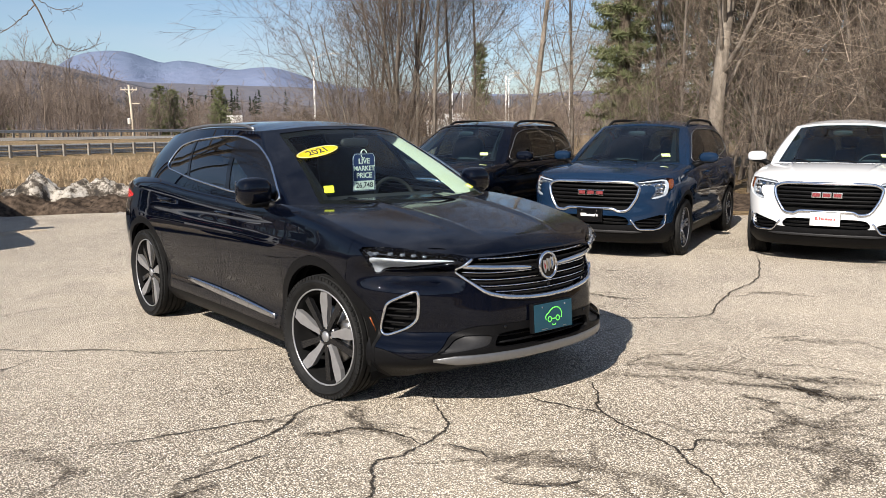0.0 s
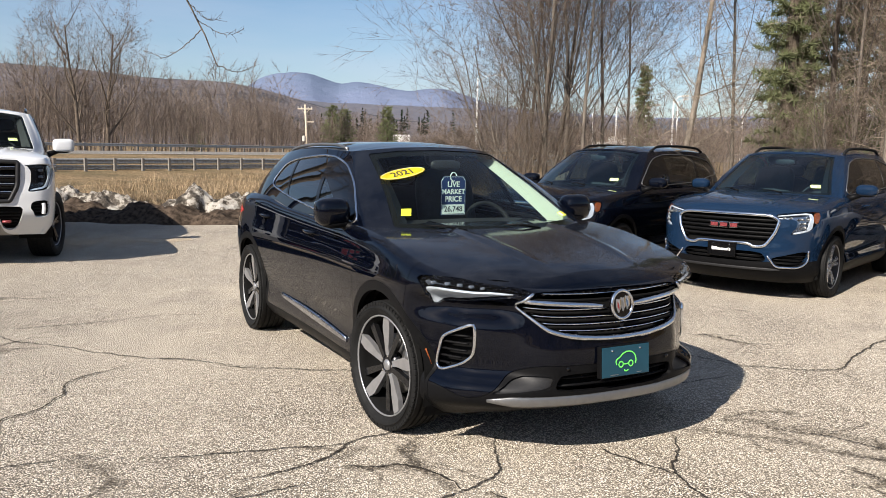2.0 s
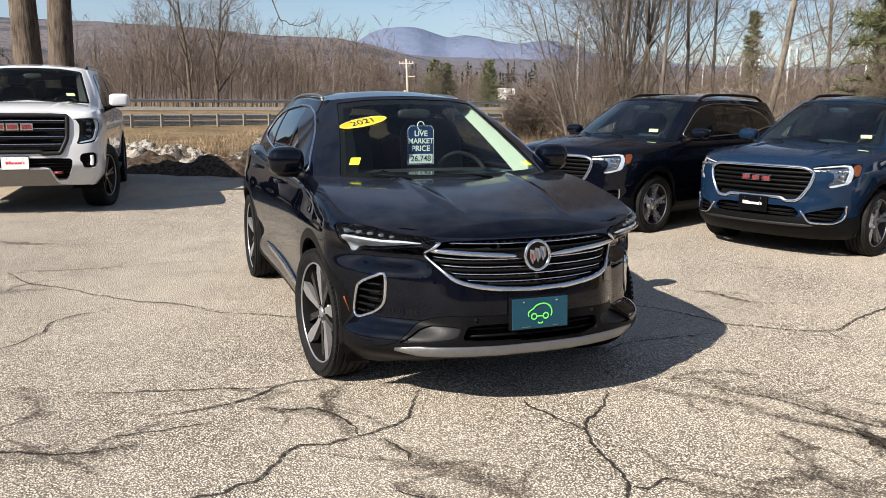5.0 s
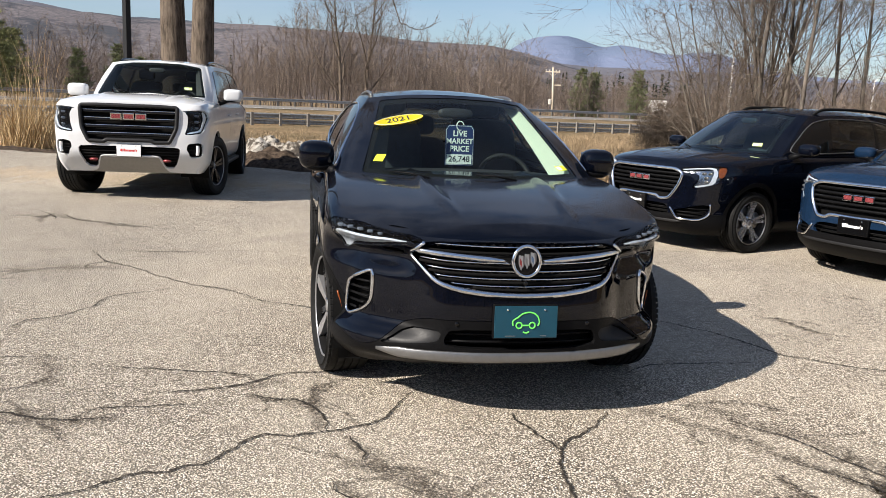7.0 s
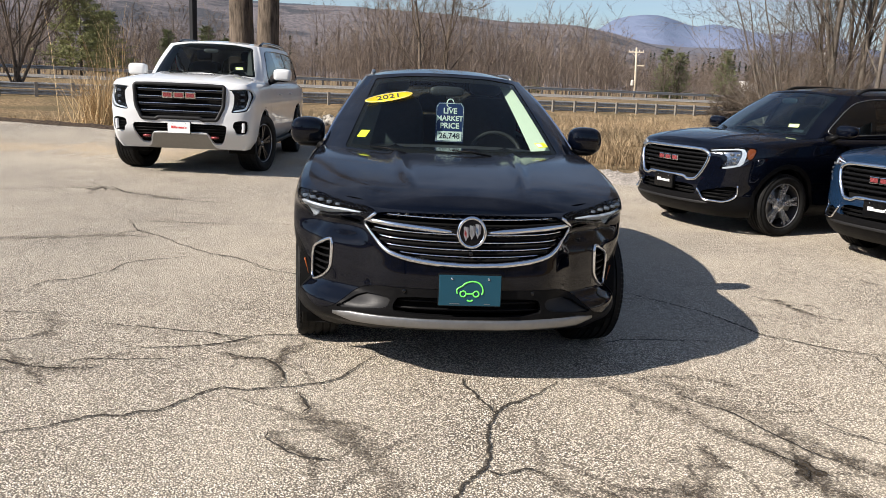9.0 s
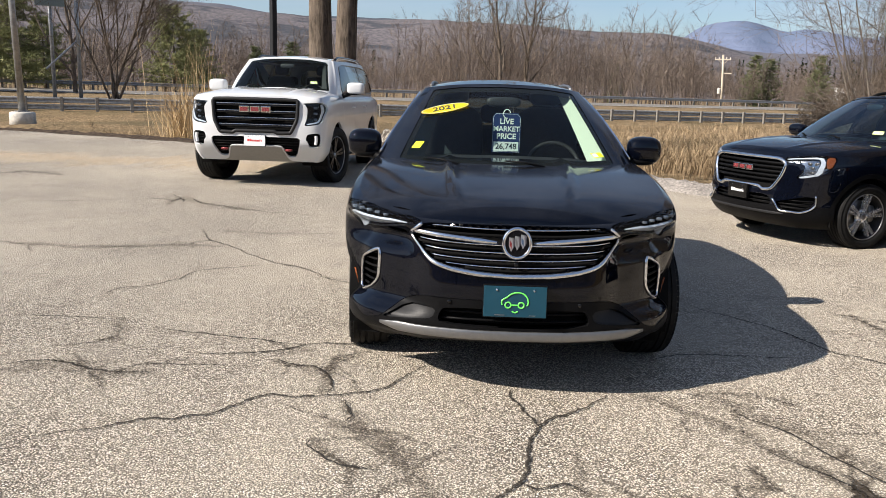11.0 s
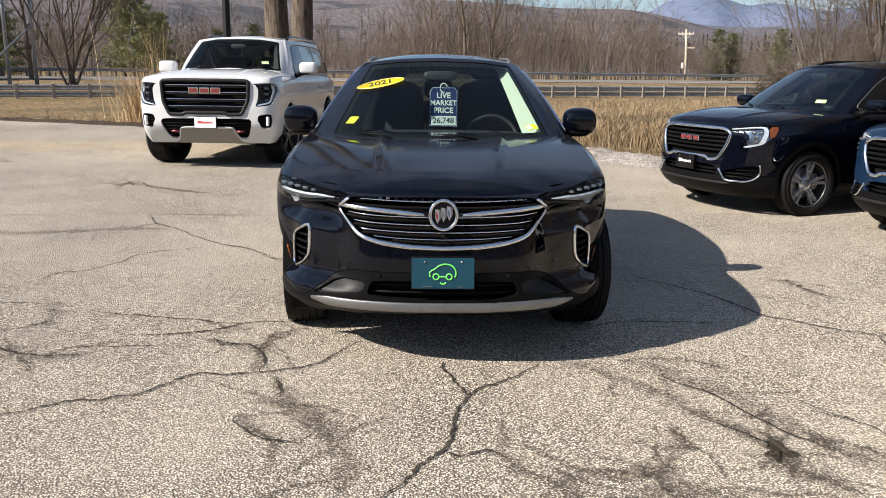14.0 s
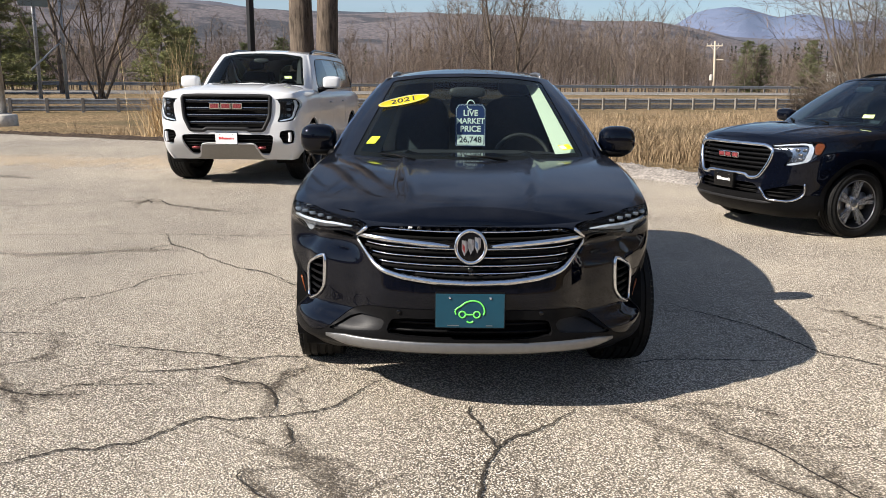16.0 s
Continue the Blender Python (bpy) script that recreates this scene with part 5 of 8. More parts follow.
heap("gravel_strip", [(-6.8, 14.3), (-4.8, 14.4), (-3.0, 14.4), (-1.0, 14.8), (1.4, 15.4)], 3.2, 0.22, 19.0, "gravel", "strip of pale gravel and leaf litter by the lot", "gravel")
heap("earth_bank", [(1.0, 17.0), (5, 17.0), (9, 16.2), (14, 14.0)], 4.0, 0.3, 23.0, "dirt", "dark leaf litter under the bare trees", "earth bank")
heap("earth_bank", [(-30, 6.0), (-24, 8.6), (-20, 10.6), (-16, 11.9), (-13, 12.8)], 1.6, 0.12, 29.0, "dirt", "edge of earth and dead leaves by the asphalt", "earth bank")


def blades(name, count, place, height, width, material, label, category, seed, droop=0.25):
    """Uncounted dry stems standing in the grass."""
    rng = random.Random(seed)
    V, F = [], []
    for _ in range(count):
        x, y = place(rng)
        z = ground_z_fast(x, y)
        h = height * rng.uniform(0.45, 1.15)
        a = rng.uniform(0, 6.28)
        dx, dy = math.cos(a) * h * droop * rng.random(), math.sin(a) * h * droop * rng.random()
        b = rng.uniform(0, 6.28)
        wx, wy = math.cos(b) * width, math.sin(b) * width
        k = len(V)
        V += [(x - wx, y - wy, z - 0.05), (x + wx, y + wy, z - 0.05), (x + dx * 0.4 + wx * 0.7, y + dy * 0.4 + wy * 0.7, z + h * 0.6), (x + dx * 0.4 - wx * 0.7, y + dy * 0.4 - wy * 0.7, z + h * 0.6), (x + dx, y + dy, z + h)]
        F += [(k, k + 1, k + 2, k + 3), (k + 3, k + 2, k + 4)]
    return tagged(hang(name, from_arrays(name, V, F), material), label, category, kind="stuff")


def ground_z_fast(x, y):
    s = across(x, y)
    return float(np.interp(s, [12, 20, 32, 44, 50.5], [-0.03, -0.1, -0.3, -0.4, -0.26]))


def straw(name, a, b):
    n = Nodes(name)
    n.set(Base_Color=n.ramp(n.island(), (0.0, a), (1.0, b)), Roughness=0.9, Specular_IOR_Level=0.1)
    return n.mat


M["straw"] = straw("dry_grass_stems", (0.1, 0.068, 0.038), (0.35, 0.26, 0.16))
M["gold_straw"] = straw("golden_grass_stems", (0.13, 0.092, 0.056), (0.5, 0.38, 0.24))
M["reed"] = straw("dry_reed_stems", (0.3, 0.2, 0.1), (0.62, 0.47, 0.28))


def verge(rng):
    while True:
        s = 14.5 + 33 * rng.random() ** 1.5
        t = rng.uniform(-45, 62)
        p = road_point(s, t)
        lot = sdf(np.array([[p.x, p.y]]), LOT)[0] if s < 26 else 9
        patch = noise.noise(Vector((p.x * 0.12, p.y * 0.12, 2.0)))
        if lot > 0.5 and patch + 0.035 * (p.x + 16) + rng.uniform(-0.3, 0.3) > -0.1:
            return p.x, p.y


def field(rng):
    """The taller grass between the lot and the guardrail, in tufts."""
    while True:
        s = 16.5 + 30 * rng.random() ** 1.25
        t = rng.uniform(-14, 50)
        p = road_point(s, t)
        if s < 26 and sdf(np.array([[p.x, p.y]]), LOT)[0] < 2.2:
            continue
        tuft = noise.noise(Vector((p.x * 0.9, p.y * 0.9, 7.0))) + 0.6 * noise.noise(Vector((p.x * 0.2, p.y * 0.2, 3.0)))
        if tuft + 0.05 * (p.x + 14) + rng.uniform(-0.35, 0.35) > 0.0:
            return p.x, p.y


blades("dry_grass", 52000, field, 0.36, 0.008, "gold_straw", "tall golden dead grass between lot and highway", "grass", 6, 1.25)
blades("dry_grass", 40000, verge, 0.15, 0.009, "straw", "dry tan winter grass between lot and highway", "grass", 1, 1.3)


def reeds(rng):
    return -19.0 + rng.gauss(0, 0.42), 13.4 + rng.gauss(0, 0.4)


blades("reeds", 80, reeds, 3.3, 0.007, "reed", "clump of tall dry tan reeds by the lot", "reeds", 2, 0.35)
blades("reeds", 620, reeds, 1.55, 0.009, "reed", "dense foot of the dry reed clump", "reeds", 3, 1.2)


def near_edge(rng):
    t = rng.random()
    return -6 + 9 * t + rng.gauss(0, 0.8), 17 + 1.5 * t + rng.gauss(0, 0.8)


blades("dry_grass", 5200, near_edge, 0.42, 0.009, "straw", "tall dry grass behind the parked cars", "grass", 4, 0.9)


# ---- vehicles: smooth skins that are cut into panels ----
from mathutils.bvhtree import BVHTree


class Skin:
    def __init__(self, V, N, T):
        self.V, self.N, self.T = np.asarray(V, float), np.asarray(N, float), np.asarray(T, int).reshape(-1, 3)

    def tree(self):
        return BVHTree.FromPolygons([tuple(v) for v in self.V], [tuple(t) for t in self.T])

    def moved(self, d):
        return Skin(self.V + self.N * d, self.N, self.T)


def loft(G, close):
    """A skin over a grid of points (nu, nv, 3); outward normals."""
    nu, nv = G.shape[:2]
    if close:
        du = np.roll(G, -1, 0) - np.roll(G, 1, 0)
    else:
        du = np.gradient(G, axis=0)
    dv = np.gradient(G, axis=1)
    N = np.cross(du, dv)
    ln = np.linalg.norm(N, axis=2, keepdims=True)
    N = N / np.maximum(ln, 1e-9)
    T = []
    for i in range(nu if close else nu - 1):
        k = (i + 1) % nu
        for j in range(nv - 1):
            a, b, c, d = i * nv + j, k * nv + j, k * nv + j + 1, i * nv + j + 1
            T += [(a, b, c), (a, c, d)] if (i + j) % 2 else [(a, b, d), (b, c, d)]
    return Skin(G.reshape(-1, 3), N.reshape(-1, 3), T)


def clip(s, val):
    """The part of a skin where val < 0, cut cleanly along val = 0."""
    neg = val < 0
    cnt = neg[s.T].sum(1)
    T = [tuple(t) for t in s.T[cnt == 3]]
    V, N = list(s.V), list(s.N)
    cache = {}

    def cut(a, b):
        key = (a, b) if a < b else (b, a)
        if key not in cache:
            t = val[a] / (val[a] - val[b])
            V.append(s.V[a] + (s.V[b] - s.V[a]) * t)
            n = s.N[a] + (s.N[b] - s.N[a]) * t
            N.append(n / max(1e-9, np.linalg.norm(n)))
            cache[key] = len(V) - 1
        return cache[key]

    for t in s.T[(cnt == 1) | (cnt == 2)]:
        t = list(t)
        if neg[t].sum() == 1:
            while not neg[t[0]]:
                t = t[1:] + t[:1]
            T.append((t[0], cut(t[0], t[1]), cut(t[0], t[2])))
        else:
            while neg[t[0]]:
                t = t[1:] + t[:1]
            p, q = cut(t[1], t[0]), cut(t[2], t[0])
            T += [(p, t[1], t[2]), (p, t[2], q)]
    if not T:
        return Skin(np.zeros((0, 3)), np.zeros((0, 3)), [])
    T = np.array(T)
    used = np.unique(T)
    back = np.full(len(V), -1)
    back[used] = np.arange(len(used))
    return Skin(np.array(V)[used], np.array(N)[used], back[T])


def refine(s, times=1):
    """Each triangle of a skin cut into four."""
    for _ in range(times):
        V, N, T, cache = list(s.V), list(s.N), [], {}

        def mid(a, b):
            key = (a, b) if a < b else (b, a)
            if key not in cache:
                n = s.N[a] + s.N[b]
                V.append((s.V[a] + s.V[b]) / 2)
                N.append(n / max(1e-9, np.linalg.norm(n)))
                cache[key] = len(V) - 1
            return cache[key]

        for a, b, c in s.T:
            d, e, f = mid(a, b), mid(b, c), mid(c, a)
            T += [(a, d, f), (d, b, e), (f, e, c), (d, e, f)]
        s = Skin(V, N, T)
    return s


def split(s, f, gap=0.002):
    """Inside and outside of f(V) < 0, with a narrow shut line between."""
    val = f(s.V)
    return clip(s, val + gap), clip(s, gap - val)


def panel(name, s, material, parent, label="", thick=0.014, sink=0.0):
    """A skin as a mesh with its edges turned in."""
    if not len(s.T):
        return None
    V = [tuple(v) for v in s.V - s.N * sink]
    N = [tuple(n) for n in s.N]
    F = [tuple(t) for t in s.T]
    if thick:
        seen = {}
        for t in s.T:
            for a, b in ((t[0], t[1]), (t[1], t[2]), (t[2], t[0])):
                seen.setdefault((min(a, b), max(a, b)), []).append((a, b))
        for e in seen.values():
            if len(e) == 1:
                a, b = e[0]
                p, q = s.V[a] - s.N[a] * sink, s.V[b] - s.N[b] * sink
                out = np.cross(q - p, s.N[a])
                out = tuple(out / max(1e-9, np.linalg.norm(out)))
                k = len(V)
                V += [tuple(p), tuple(q), tuple(q - s.N[b] * thick), tuple(p - s.N[a] * thick)]
                N += [out] * 4
                F.append((k + 1, k, k + 3, k + 2))
    me = from_arrays(name, V, F)
    me.shade_smooth()
    me.normals_split_custom_set_from_vertices(N)
    return hang(name, me, material, parent, label)


def pieces(s):
    """The connected pieces of a skin."""
    root = list(range(len(s.V)))

    def find(i):
        while root[i] != i:
            root[i] = root[root[i]]
            i = root[i]
        return i

    for a, b, c in s.T:
        root[find(a)] = find(b)
        root[find(b)] = find(c)
    ids = np.array([find(t[0]) for t in s.T])
    out = []
    for r in np.unique(ids):
        T = s.T[ids == r]
        used = np.unique(T)
        back = np.full(len(s.V), -1)
        back[used] = np.arange(len(used))
        if len(T) > 3:
            out.append(Skin(s.V[used], s.N[used], back[T]))
    return out


def full(poly):
    """The whole outline, with its mirror image, of a half outline that starts and ends at the middle."""
    p = np.array(poly, float)
    return np.vstack([p, [q for q in (p * (-1, 1))[::-1] if q[0] != 0]])


def both(name, s, material, parent, label="", **kw):
    """The same panel on each flank as two parts."""
    for sgn in (1, -1):
        for q in pieces(clip(s, -s.V[:, 1] * sgn)):
            panel(name, q, material, parent, label, **kw)


def superform(bm, c, r, e=0.6, seg=24, rings=14, m=None):
    """A rounded block: a superellipsoid with centre c and half sizes r."""
    def p(a, k):
        return math.copysign(abs(a) ** k, a)
    rows = []
    for i in range(rings + 1):
        t = math.pi * (i / rings - 0.5)
        row = []
        for j in range(seg):
            u = 2 * math.pi * j / seg
            v = Vector((p(math.cos(t), e) * p(math.cos(u), e) * r[0], p(math.cos(t), e) * p(math.sin(u), e) * r[1], p(math.sin(t), e) * r[2]))
            v = (m @ v if m else v) + Vector(c)
            row.append(bm.verts.new(v))
        rows.append(row)
    for i in range(rings):
        for j in range(seg):
            bm.faces.new((rows[i][j], rows[i][(j + 1) % seg], rows[i + 1][(j + 1) % seg], rows[i + 1][j]))
    bmesh.ops.remove_doubles(bm, verts=bm.verts, dist=1e-5)
    bmesh.ops.recalc_face_normals(bm, faces=bm.faces)
    return bm


def slab(poly, y0, y1):
    """A plate with an outline in x and z, from y0 to y1."""
    bm = bmesh.new()
    a = [bm.verts.new((x, y0, z)) for x, z in poly]
    b = [bm.verts.new((x, y1, z)) for x, z in poly]
    bm.faces.new(a)
    bm.faces.new(b[::-1])
    n = len(poly)
    for i in range(n):
        bm.faces.new((a[i], b[i], b[(i + 1) % n], a[(i + 1) % n]))
    bmesh.ops.recalc_face_normals(bm, faces=bm.faces)
    return bm


def wheel(parent, m, r, width, rim, kind, spoke_m, name="wheel"):
    """A wheel about the y axis; its outer face looks to -y."""
    ob = new(name)
    ob.empty_display_size = 0.1
    ob.parent = parent
    ob.matrix_basis = m
    w = width / 2
    prof = [(rim - 0.004, -w * 0.72), (rim + 0.008, -w * 0.84), (rim + 0.03, -w * 0.98), (rim + (r - rim) * 0.55, -w * 1.03), (r - 0.035, -w * 0.98), (r - 0.012, -w * 0.86)]
    grooves = []
    for k in (-0.52, -0.18, 0.18, 0.52):
        grooves += [(r, (k - 0.06) * w), (r - 0.008, (k - 0.045) * w), (r - 0.008, (k + 0.045) * w), (r, (k + 0.06) * w)]
    prof += [(r - 0.002, -w * 0.8)] + grooves + [(r - 0.002, w * 0.8)] + [(a, -b) for a, b in prof[::-1]]
    tyre = lathe(prof, 72)
    # tread blocks: short cross cuts over the shoulders
    for k in range(72):
        a = 2 * math.pi * (k + 0.5) / 72
        for sgn in (-1, 1):
            q = bmesh.ops.create_cube(tyre, size=1)
            bmesh.ops.transform(tyre, verts=q["verts"], matrix=Matrix.Rotation(-a, 4, "Y") @ Matrix.Translation((r - 0.0165, sgn * w * 0.78, 0)) @ Matrix.Diagonal((0.02, w * 0.34, 0.024, 1)))
    part("tyre", tyre, "rubber", ob)
    part("barrel", lathe([(rim, -w * 0.8), (rim - 0.012, -w * 0.7), (rim - 0.025, -w * 0.5), (rim - 0.03, w * 0.8), (0.06, w * 0.82)], 48), "void" if kind == "blade" else "grey_plastic", ob, smooth=True)
    part("brake_disc", lathe([(0.07, 0.0), (0.165, 0.0), (0.17, 0.01), (0.165, 0.025), (0.07, 0.025)], 40), "brake", ob, smooth=True)
    part("brake_caliper", superform(bmesh.new(), (0.135, -0.005, 0.02), (0.045, 0.035, 0.09), 0.5, 12, 8), "brake", ob, smooth=True)
    part("rim_lip", lathe([(rim - 0.006, -w * 0.79), (rim - 0.005, -w * 0.83), (rim + 0.002, -w * 0.85), (rim + 0.004, -w * 0.78)], 64), "alloy", ob, smooth=True)
    ri = rim - 0.012
    if kind == "blade":
        for k in range(5):
            a = 2 * math.pi * k / 5 + 0.31
            bm = slab([(0.055, -0.016), (0.11, -0.02), (0.19, -0.042), (ri - 0.02, -0.05), (ri, -0.05), (ri, 0.006), (0.22, 0.024), (0.12, 0.02), (0.055, 0.016)], -w * 0.78, -w * 0.52)
            for v in bm.verts:  # dished towards the hub
                v.co.y += 0.03 * (1 - v.co.x / ri)
            o = part("spoke", bm, spoke_m, ob)
            o.matrix_basis = Matrix.Rotation(-a, 4, "Y")
            bm = slab([(0.05, -0.014), (ri, -0.03), (ri, 0.016), (0.05, 0.014)], -w * 0.6, -w * 0.35)
            o = part("inner_spoke", bm, "dark_alloy", ob)
            o.matrix_basis = Matrix.Rotation(-a - math.pi / 5 - 0.1, 4, "Y")
    else:
        for k in range(5):
            a = 2 * math.pi * k / 5 + 0.2
            for d in (-0.14, 0.14):
                bm = slab([(0.05, -0.015), (ri, -0.019), (ri, 0.019), (0.05, 0.015)], -w * 0.72, -w * 0.45)
                for v in bm.verts:
                    v.co.y += 0.025 * (1 - v.co.x / ri)
                o = part("spoke", bm, spoke_m, ob)
                o.matrix_basis = Matrix.Rotation(-a - d, 4, "Y")
    part("hub", lathe([(0.0, -w * 0.58), (0.05, -w * 0.56), (0.075, -w * 0.45), (0.085, -w * 0.2)], 32), "dark_alloy" if kind == "blade" else spoke_m, ob, smooth=True)
    part("centre_cap", lathe([(0.0, -w * 0.66), (0.026, -w * 0.655), (0.032, -w * 0.6), (0.032, -w * 0.5)], 24), "alloy", ob, smooth=True)
    for k in range(5):
        a = 2 * math.pi * k / 5 + 0.1
        o = part("lug_nut", lathe([(0.0, -w * 0.62), (0.008, -w * 0.62), (0.011, -w * 0.5)], 8), "chrome", ob)
        o.matrix_basis = pose(0.056 * math.cos(a), 0, 0.056 * math.sin(a))
    return ob


def seat(parent, x, y, z, name="seat", back=True):
    ob = new(name)
    ob.parent = parent
    ob.matrix_basis = pose(x, y, z)
    part("cushion", superform(bmesh.new(), (0, 0, 0.06), (0.26, 0.25, 0.09), 0.55, 20, 10), "seat", ob, smooth=True)
    part("backrest", superform(bmesh.new(), (0, 0, 0), (0.075, 0.25, 0.32), 0.5, 20, 12, Matrix.Rotation(radians(-16), 3, "Y")), "seat", ob, smooth=True).matrix_basis = pose(-0.3, 0, 0.38)
    part("headrest", superform(bmesh.new(), (0, 0, 0), (0.05, 0.13, 0.085), 0.55, 16, 10, Matrix.Rotation(radians(-12), 3, "Y")), "seat", ob, smooth=True).matrix_basis = pose(-0.42, 0, 0.79)
    return ob


def lettering(text, size, material, parent, m, name="lettering", depth=0.0008, bold=0.0):
    cu = bpy.data.curves.new(name, "FONT")
    cu.body = text
    cu.size = size
    cu.align_x = "CENTER"
    cu.align_y = "CENTER"
    cu.extrude = depth
    cu.offset = bold
    ob = new(name, cu)
    dg = bpy.context.evaluated_depsgraph_get()
    me = bpy.data.meshes.new_from_object(ob.evaluated_get(dg))
    bpy.data.objects.remove(ob)
    me.materials.clear()
    o = hang(name, me, material, parent)
    o.matrix_basis = m
    return o


def suv(spec, m, label):
    """A sport utility from its plan, heights and outlines. x ahead of the front axle, y to its left, z up."""
    S = spec
    res = S["res"]
    car = thing("sport_utility", m, label, "car", "cars on the lot")
    col = S["paint"]

    # lower body: a wall round the plan, leaning by height
    P = spline(S["plan"], int(7.0 / res))
    H = np.vstack([P, (P * (1, -1))[-2:0:-1]])
    d = np.roll(H, -1, 0) - np.roll(H, 1, 0)
    nrm = np.stack([d[:, 1], -d[:, 0]], 1)
    nrm /= np.linalg.norm(nrm, axis=1, keepdims=True)
    if nrm[0, 0] < 0:
        nrm = -nrm
    top = curve(H[:, 0], S["shoulder"])
    rows = int(0.9 / res)
    v = np.linspace(0, 1, rows)
    # rounded shoulder: the last rows roll inwards
    fx = np.clip(nrm[:, 0], 0, 1) ** 1.5
    rx = np.clip(-nrm[:, 0], 0, 1) ** 1.5
    G = np.zeros((len(H), rows, 3))
    zb = S["bottom"]
    for j, t in enumerate(v):
        z = zb + (top - zb) * t
        inset = fx * curve(z, S["nose"]) + rx * curve(z, S["tail"]) + (1 - fx - rx) * curve(z, S["side"])
        flank = (1 - fx - rx)
        inset = inset + flank * S["waist"] * np.exp(-((z - S["crease"]) / 0.05) ** 2) * np.clip((-H[:, 0] - 0.3) * 3, 0, 1)
        if S.get("corner"):  # hollow round the vents, above a ledge that faces up
            step = lambda v, a, b: np.clip((v - a) / (b - a), 0, 1) ** 2 * (3 - 2 * np.clip((v - a) / (b - a), 0, 1))
            wide = step(np.abs(H[:, 1]), 0.36, 0.6) * step(H[:, 0], 0.3, 0.55)
            tall = step(np.abs(H[:, 1]), 0.5, 0.68) * step(H[:, 0], 0.3, 0.55)
            inset = inset + S["corner"] * (wide * step(z, 0.39, 0.475) * (1 - step(z, 0.78, 0.875)) + 0.7 * tall * step(z, 0.69, 0.77) * (1 - step(z, 0.8, 0.875)))
        k = np.clip((t - 0.9) / 0.1, 0, 1)
        roll = S["roll"] * (1 - math.sqrt(max(0, 1 - k * k)))
        G[:, j, :2] = H - nrm * (inset + roll)[:, None]
        G[:, j, 2] = z
    body = loft(G, True)
    if (body.N[:, :2] * np.repeat(nrm, rows, 0)).sum() < 0:
        body.N = -body.N
        body.T = body.T[:, ::-1]
    bt = body.tree()

    def front(y, z, out=0.0, tree=None):
        p, n, _, _ = (tree or bt).ray_cast(Vector((3, y, z)), Vector((-1, 0, 0)))
        if p is None:
            return None
        return p + Vector((1, 0, 0)) * out

    def flank(x, z, sgn, out=0.0, tree=None):
        p, n, _, _ = (tree or bt).ray_cast(Vector((x, 3 * sgn, z)), Vector((0, -sgn, 0)))
        if p is None:
            return None
        return p + Vector((0, sgn, 0)) * out

    rest = body
    ax = S["axles"]
    ra = S["arch"]

    def yz(V):
        return np.stack([np.abs(V[:, 1]), V[:, 2]], 1)

    def xz(V):
        return V[:, [0, 2]]

    # wheel arches
    for x0 in ax:
        _, rest = split(rest, lambda V: np.hypot(V[:, 0] - x0, V[:, 2] - S["hub"]) - ra, 0.0)
    ring = lambda V: np.minimum(np.hypot(V[:, 0] - ax[0], V[:, 2] - S["hub"]), np.hypot(V[:, 0] - ax[1], V[:, 2] - S["hub"])) - ra - S["cladding"]
    sill = lambda V: np.maximum(V[:, 2] - S["sill"], np.maximum(V[:, 0] - 0.2, ax[1] - 0.1 - V[:, 0]))
    clad, rest = split(rest, lambda V: np.maximum(np.minimum(ring(V), sill(V)), 0.3 - np.abs(V[:, 1])), 0.001)
    both("cladding", clad, S["clad_m"], car, thick=0.03)

    # openings of the nose
    grille_poly = rounded(full(S["grille"]), 1, S.get("grille_round", 0.2))
    gf = lambda V: np.maximum(sdf(np.stack([V[:, 1], V[:, 2]], 1), grille_poly), 0.1 - V[:, 0])
    hole, rest = split(rest, gf, 0.0)
    gr = new("grille")
    gr.parent = car
    panel("grille_back", hole.moved(-0.07), "void", gr, thick=0)
    path = [(y, z) for y, z in grille_poly]
    if S.get("frame_open"):  # bright only at the sides and below, dark along the top
        path = [(y, z) for y, z in path if z < S["frame_open"]]
    rim_line = [front(y, z, 0.004) for y, z in path]
    rim_line = [p for p in rim_line if p is not None]
    if S.get("frame_open"):
        rim_line = [Vector(p) for p in spline([tuple(p) for p in rim_line], 180)]
    else:
        rim_line = [Vector(p) for p in spline([tuple(p) for p in rim_line + rim_line[:1]], 180)[:-1]]
    frame_rad = [S["frame_r"] * (1 + S.get("frame_foot", 0) * max(0.0, 0.76 - p.z) / 0.12) for p in rim_line]
    part("grille_frame", tube(rim_line, frame_rad, 8, not S.get("frame_open"), S.get("frame_flat", 1.0), (1, 0, 0)), S.get("frame_m", "chrome"), gr, smooth=True)

    def inside_w(z):
        ys = np.linspace(0, 1.0, 400)
        f = sdf(np.stack([ys, np.full(400, z)], 1), grille_poly)
        ok = ys[f < -0.004]
        return ok.max() if len(ok) else 0.0

    for z, r, mat_, kind in S["bars"]:
        w = inside_w(z + 0.0)
        if w < 0.05:
            continue
        sag = S.get("bar_sag", 0.0)
        pts = []
        for y in np.linspace(-w, w, 33):
            p = front(y, z + sag * (y / max(w, 0.01)) ** 2, -0.022)
            if p is not None:
                pts.append(p)
        part(kind, tube(pts, r, 6, False, S.get("bar_flat", 0.6), (1, 0, 0)), mat_, gr, smooth=True)
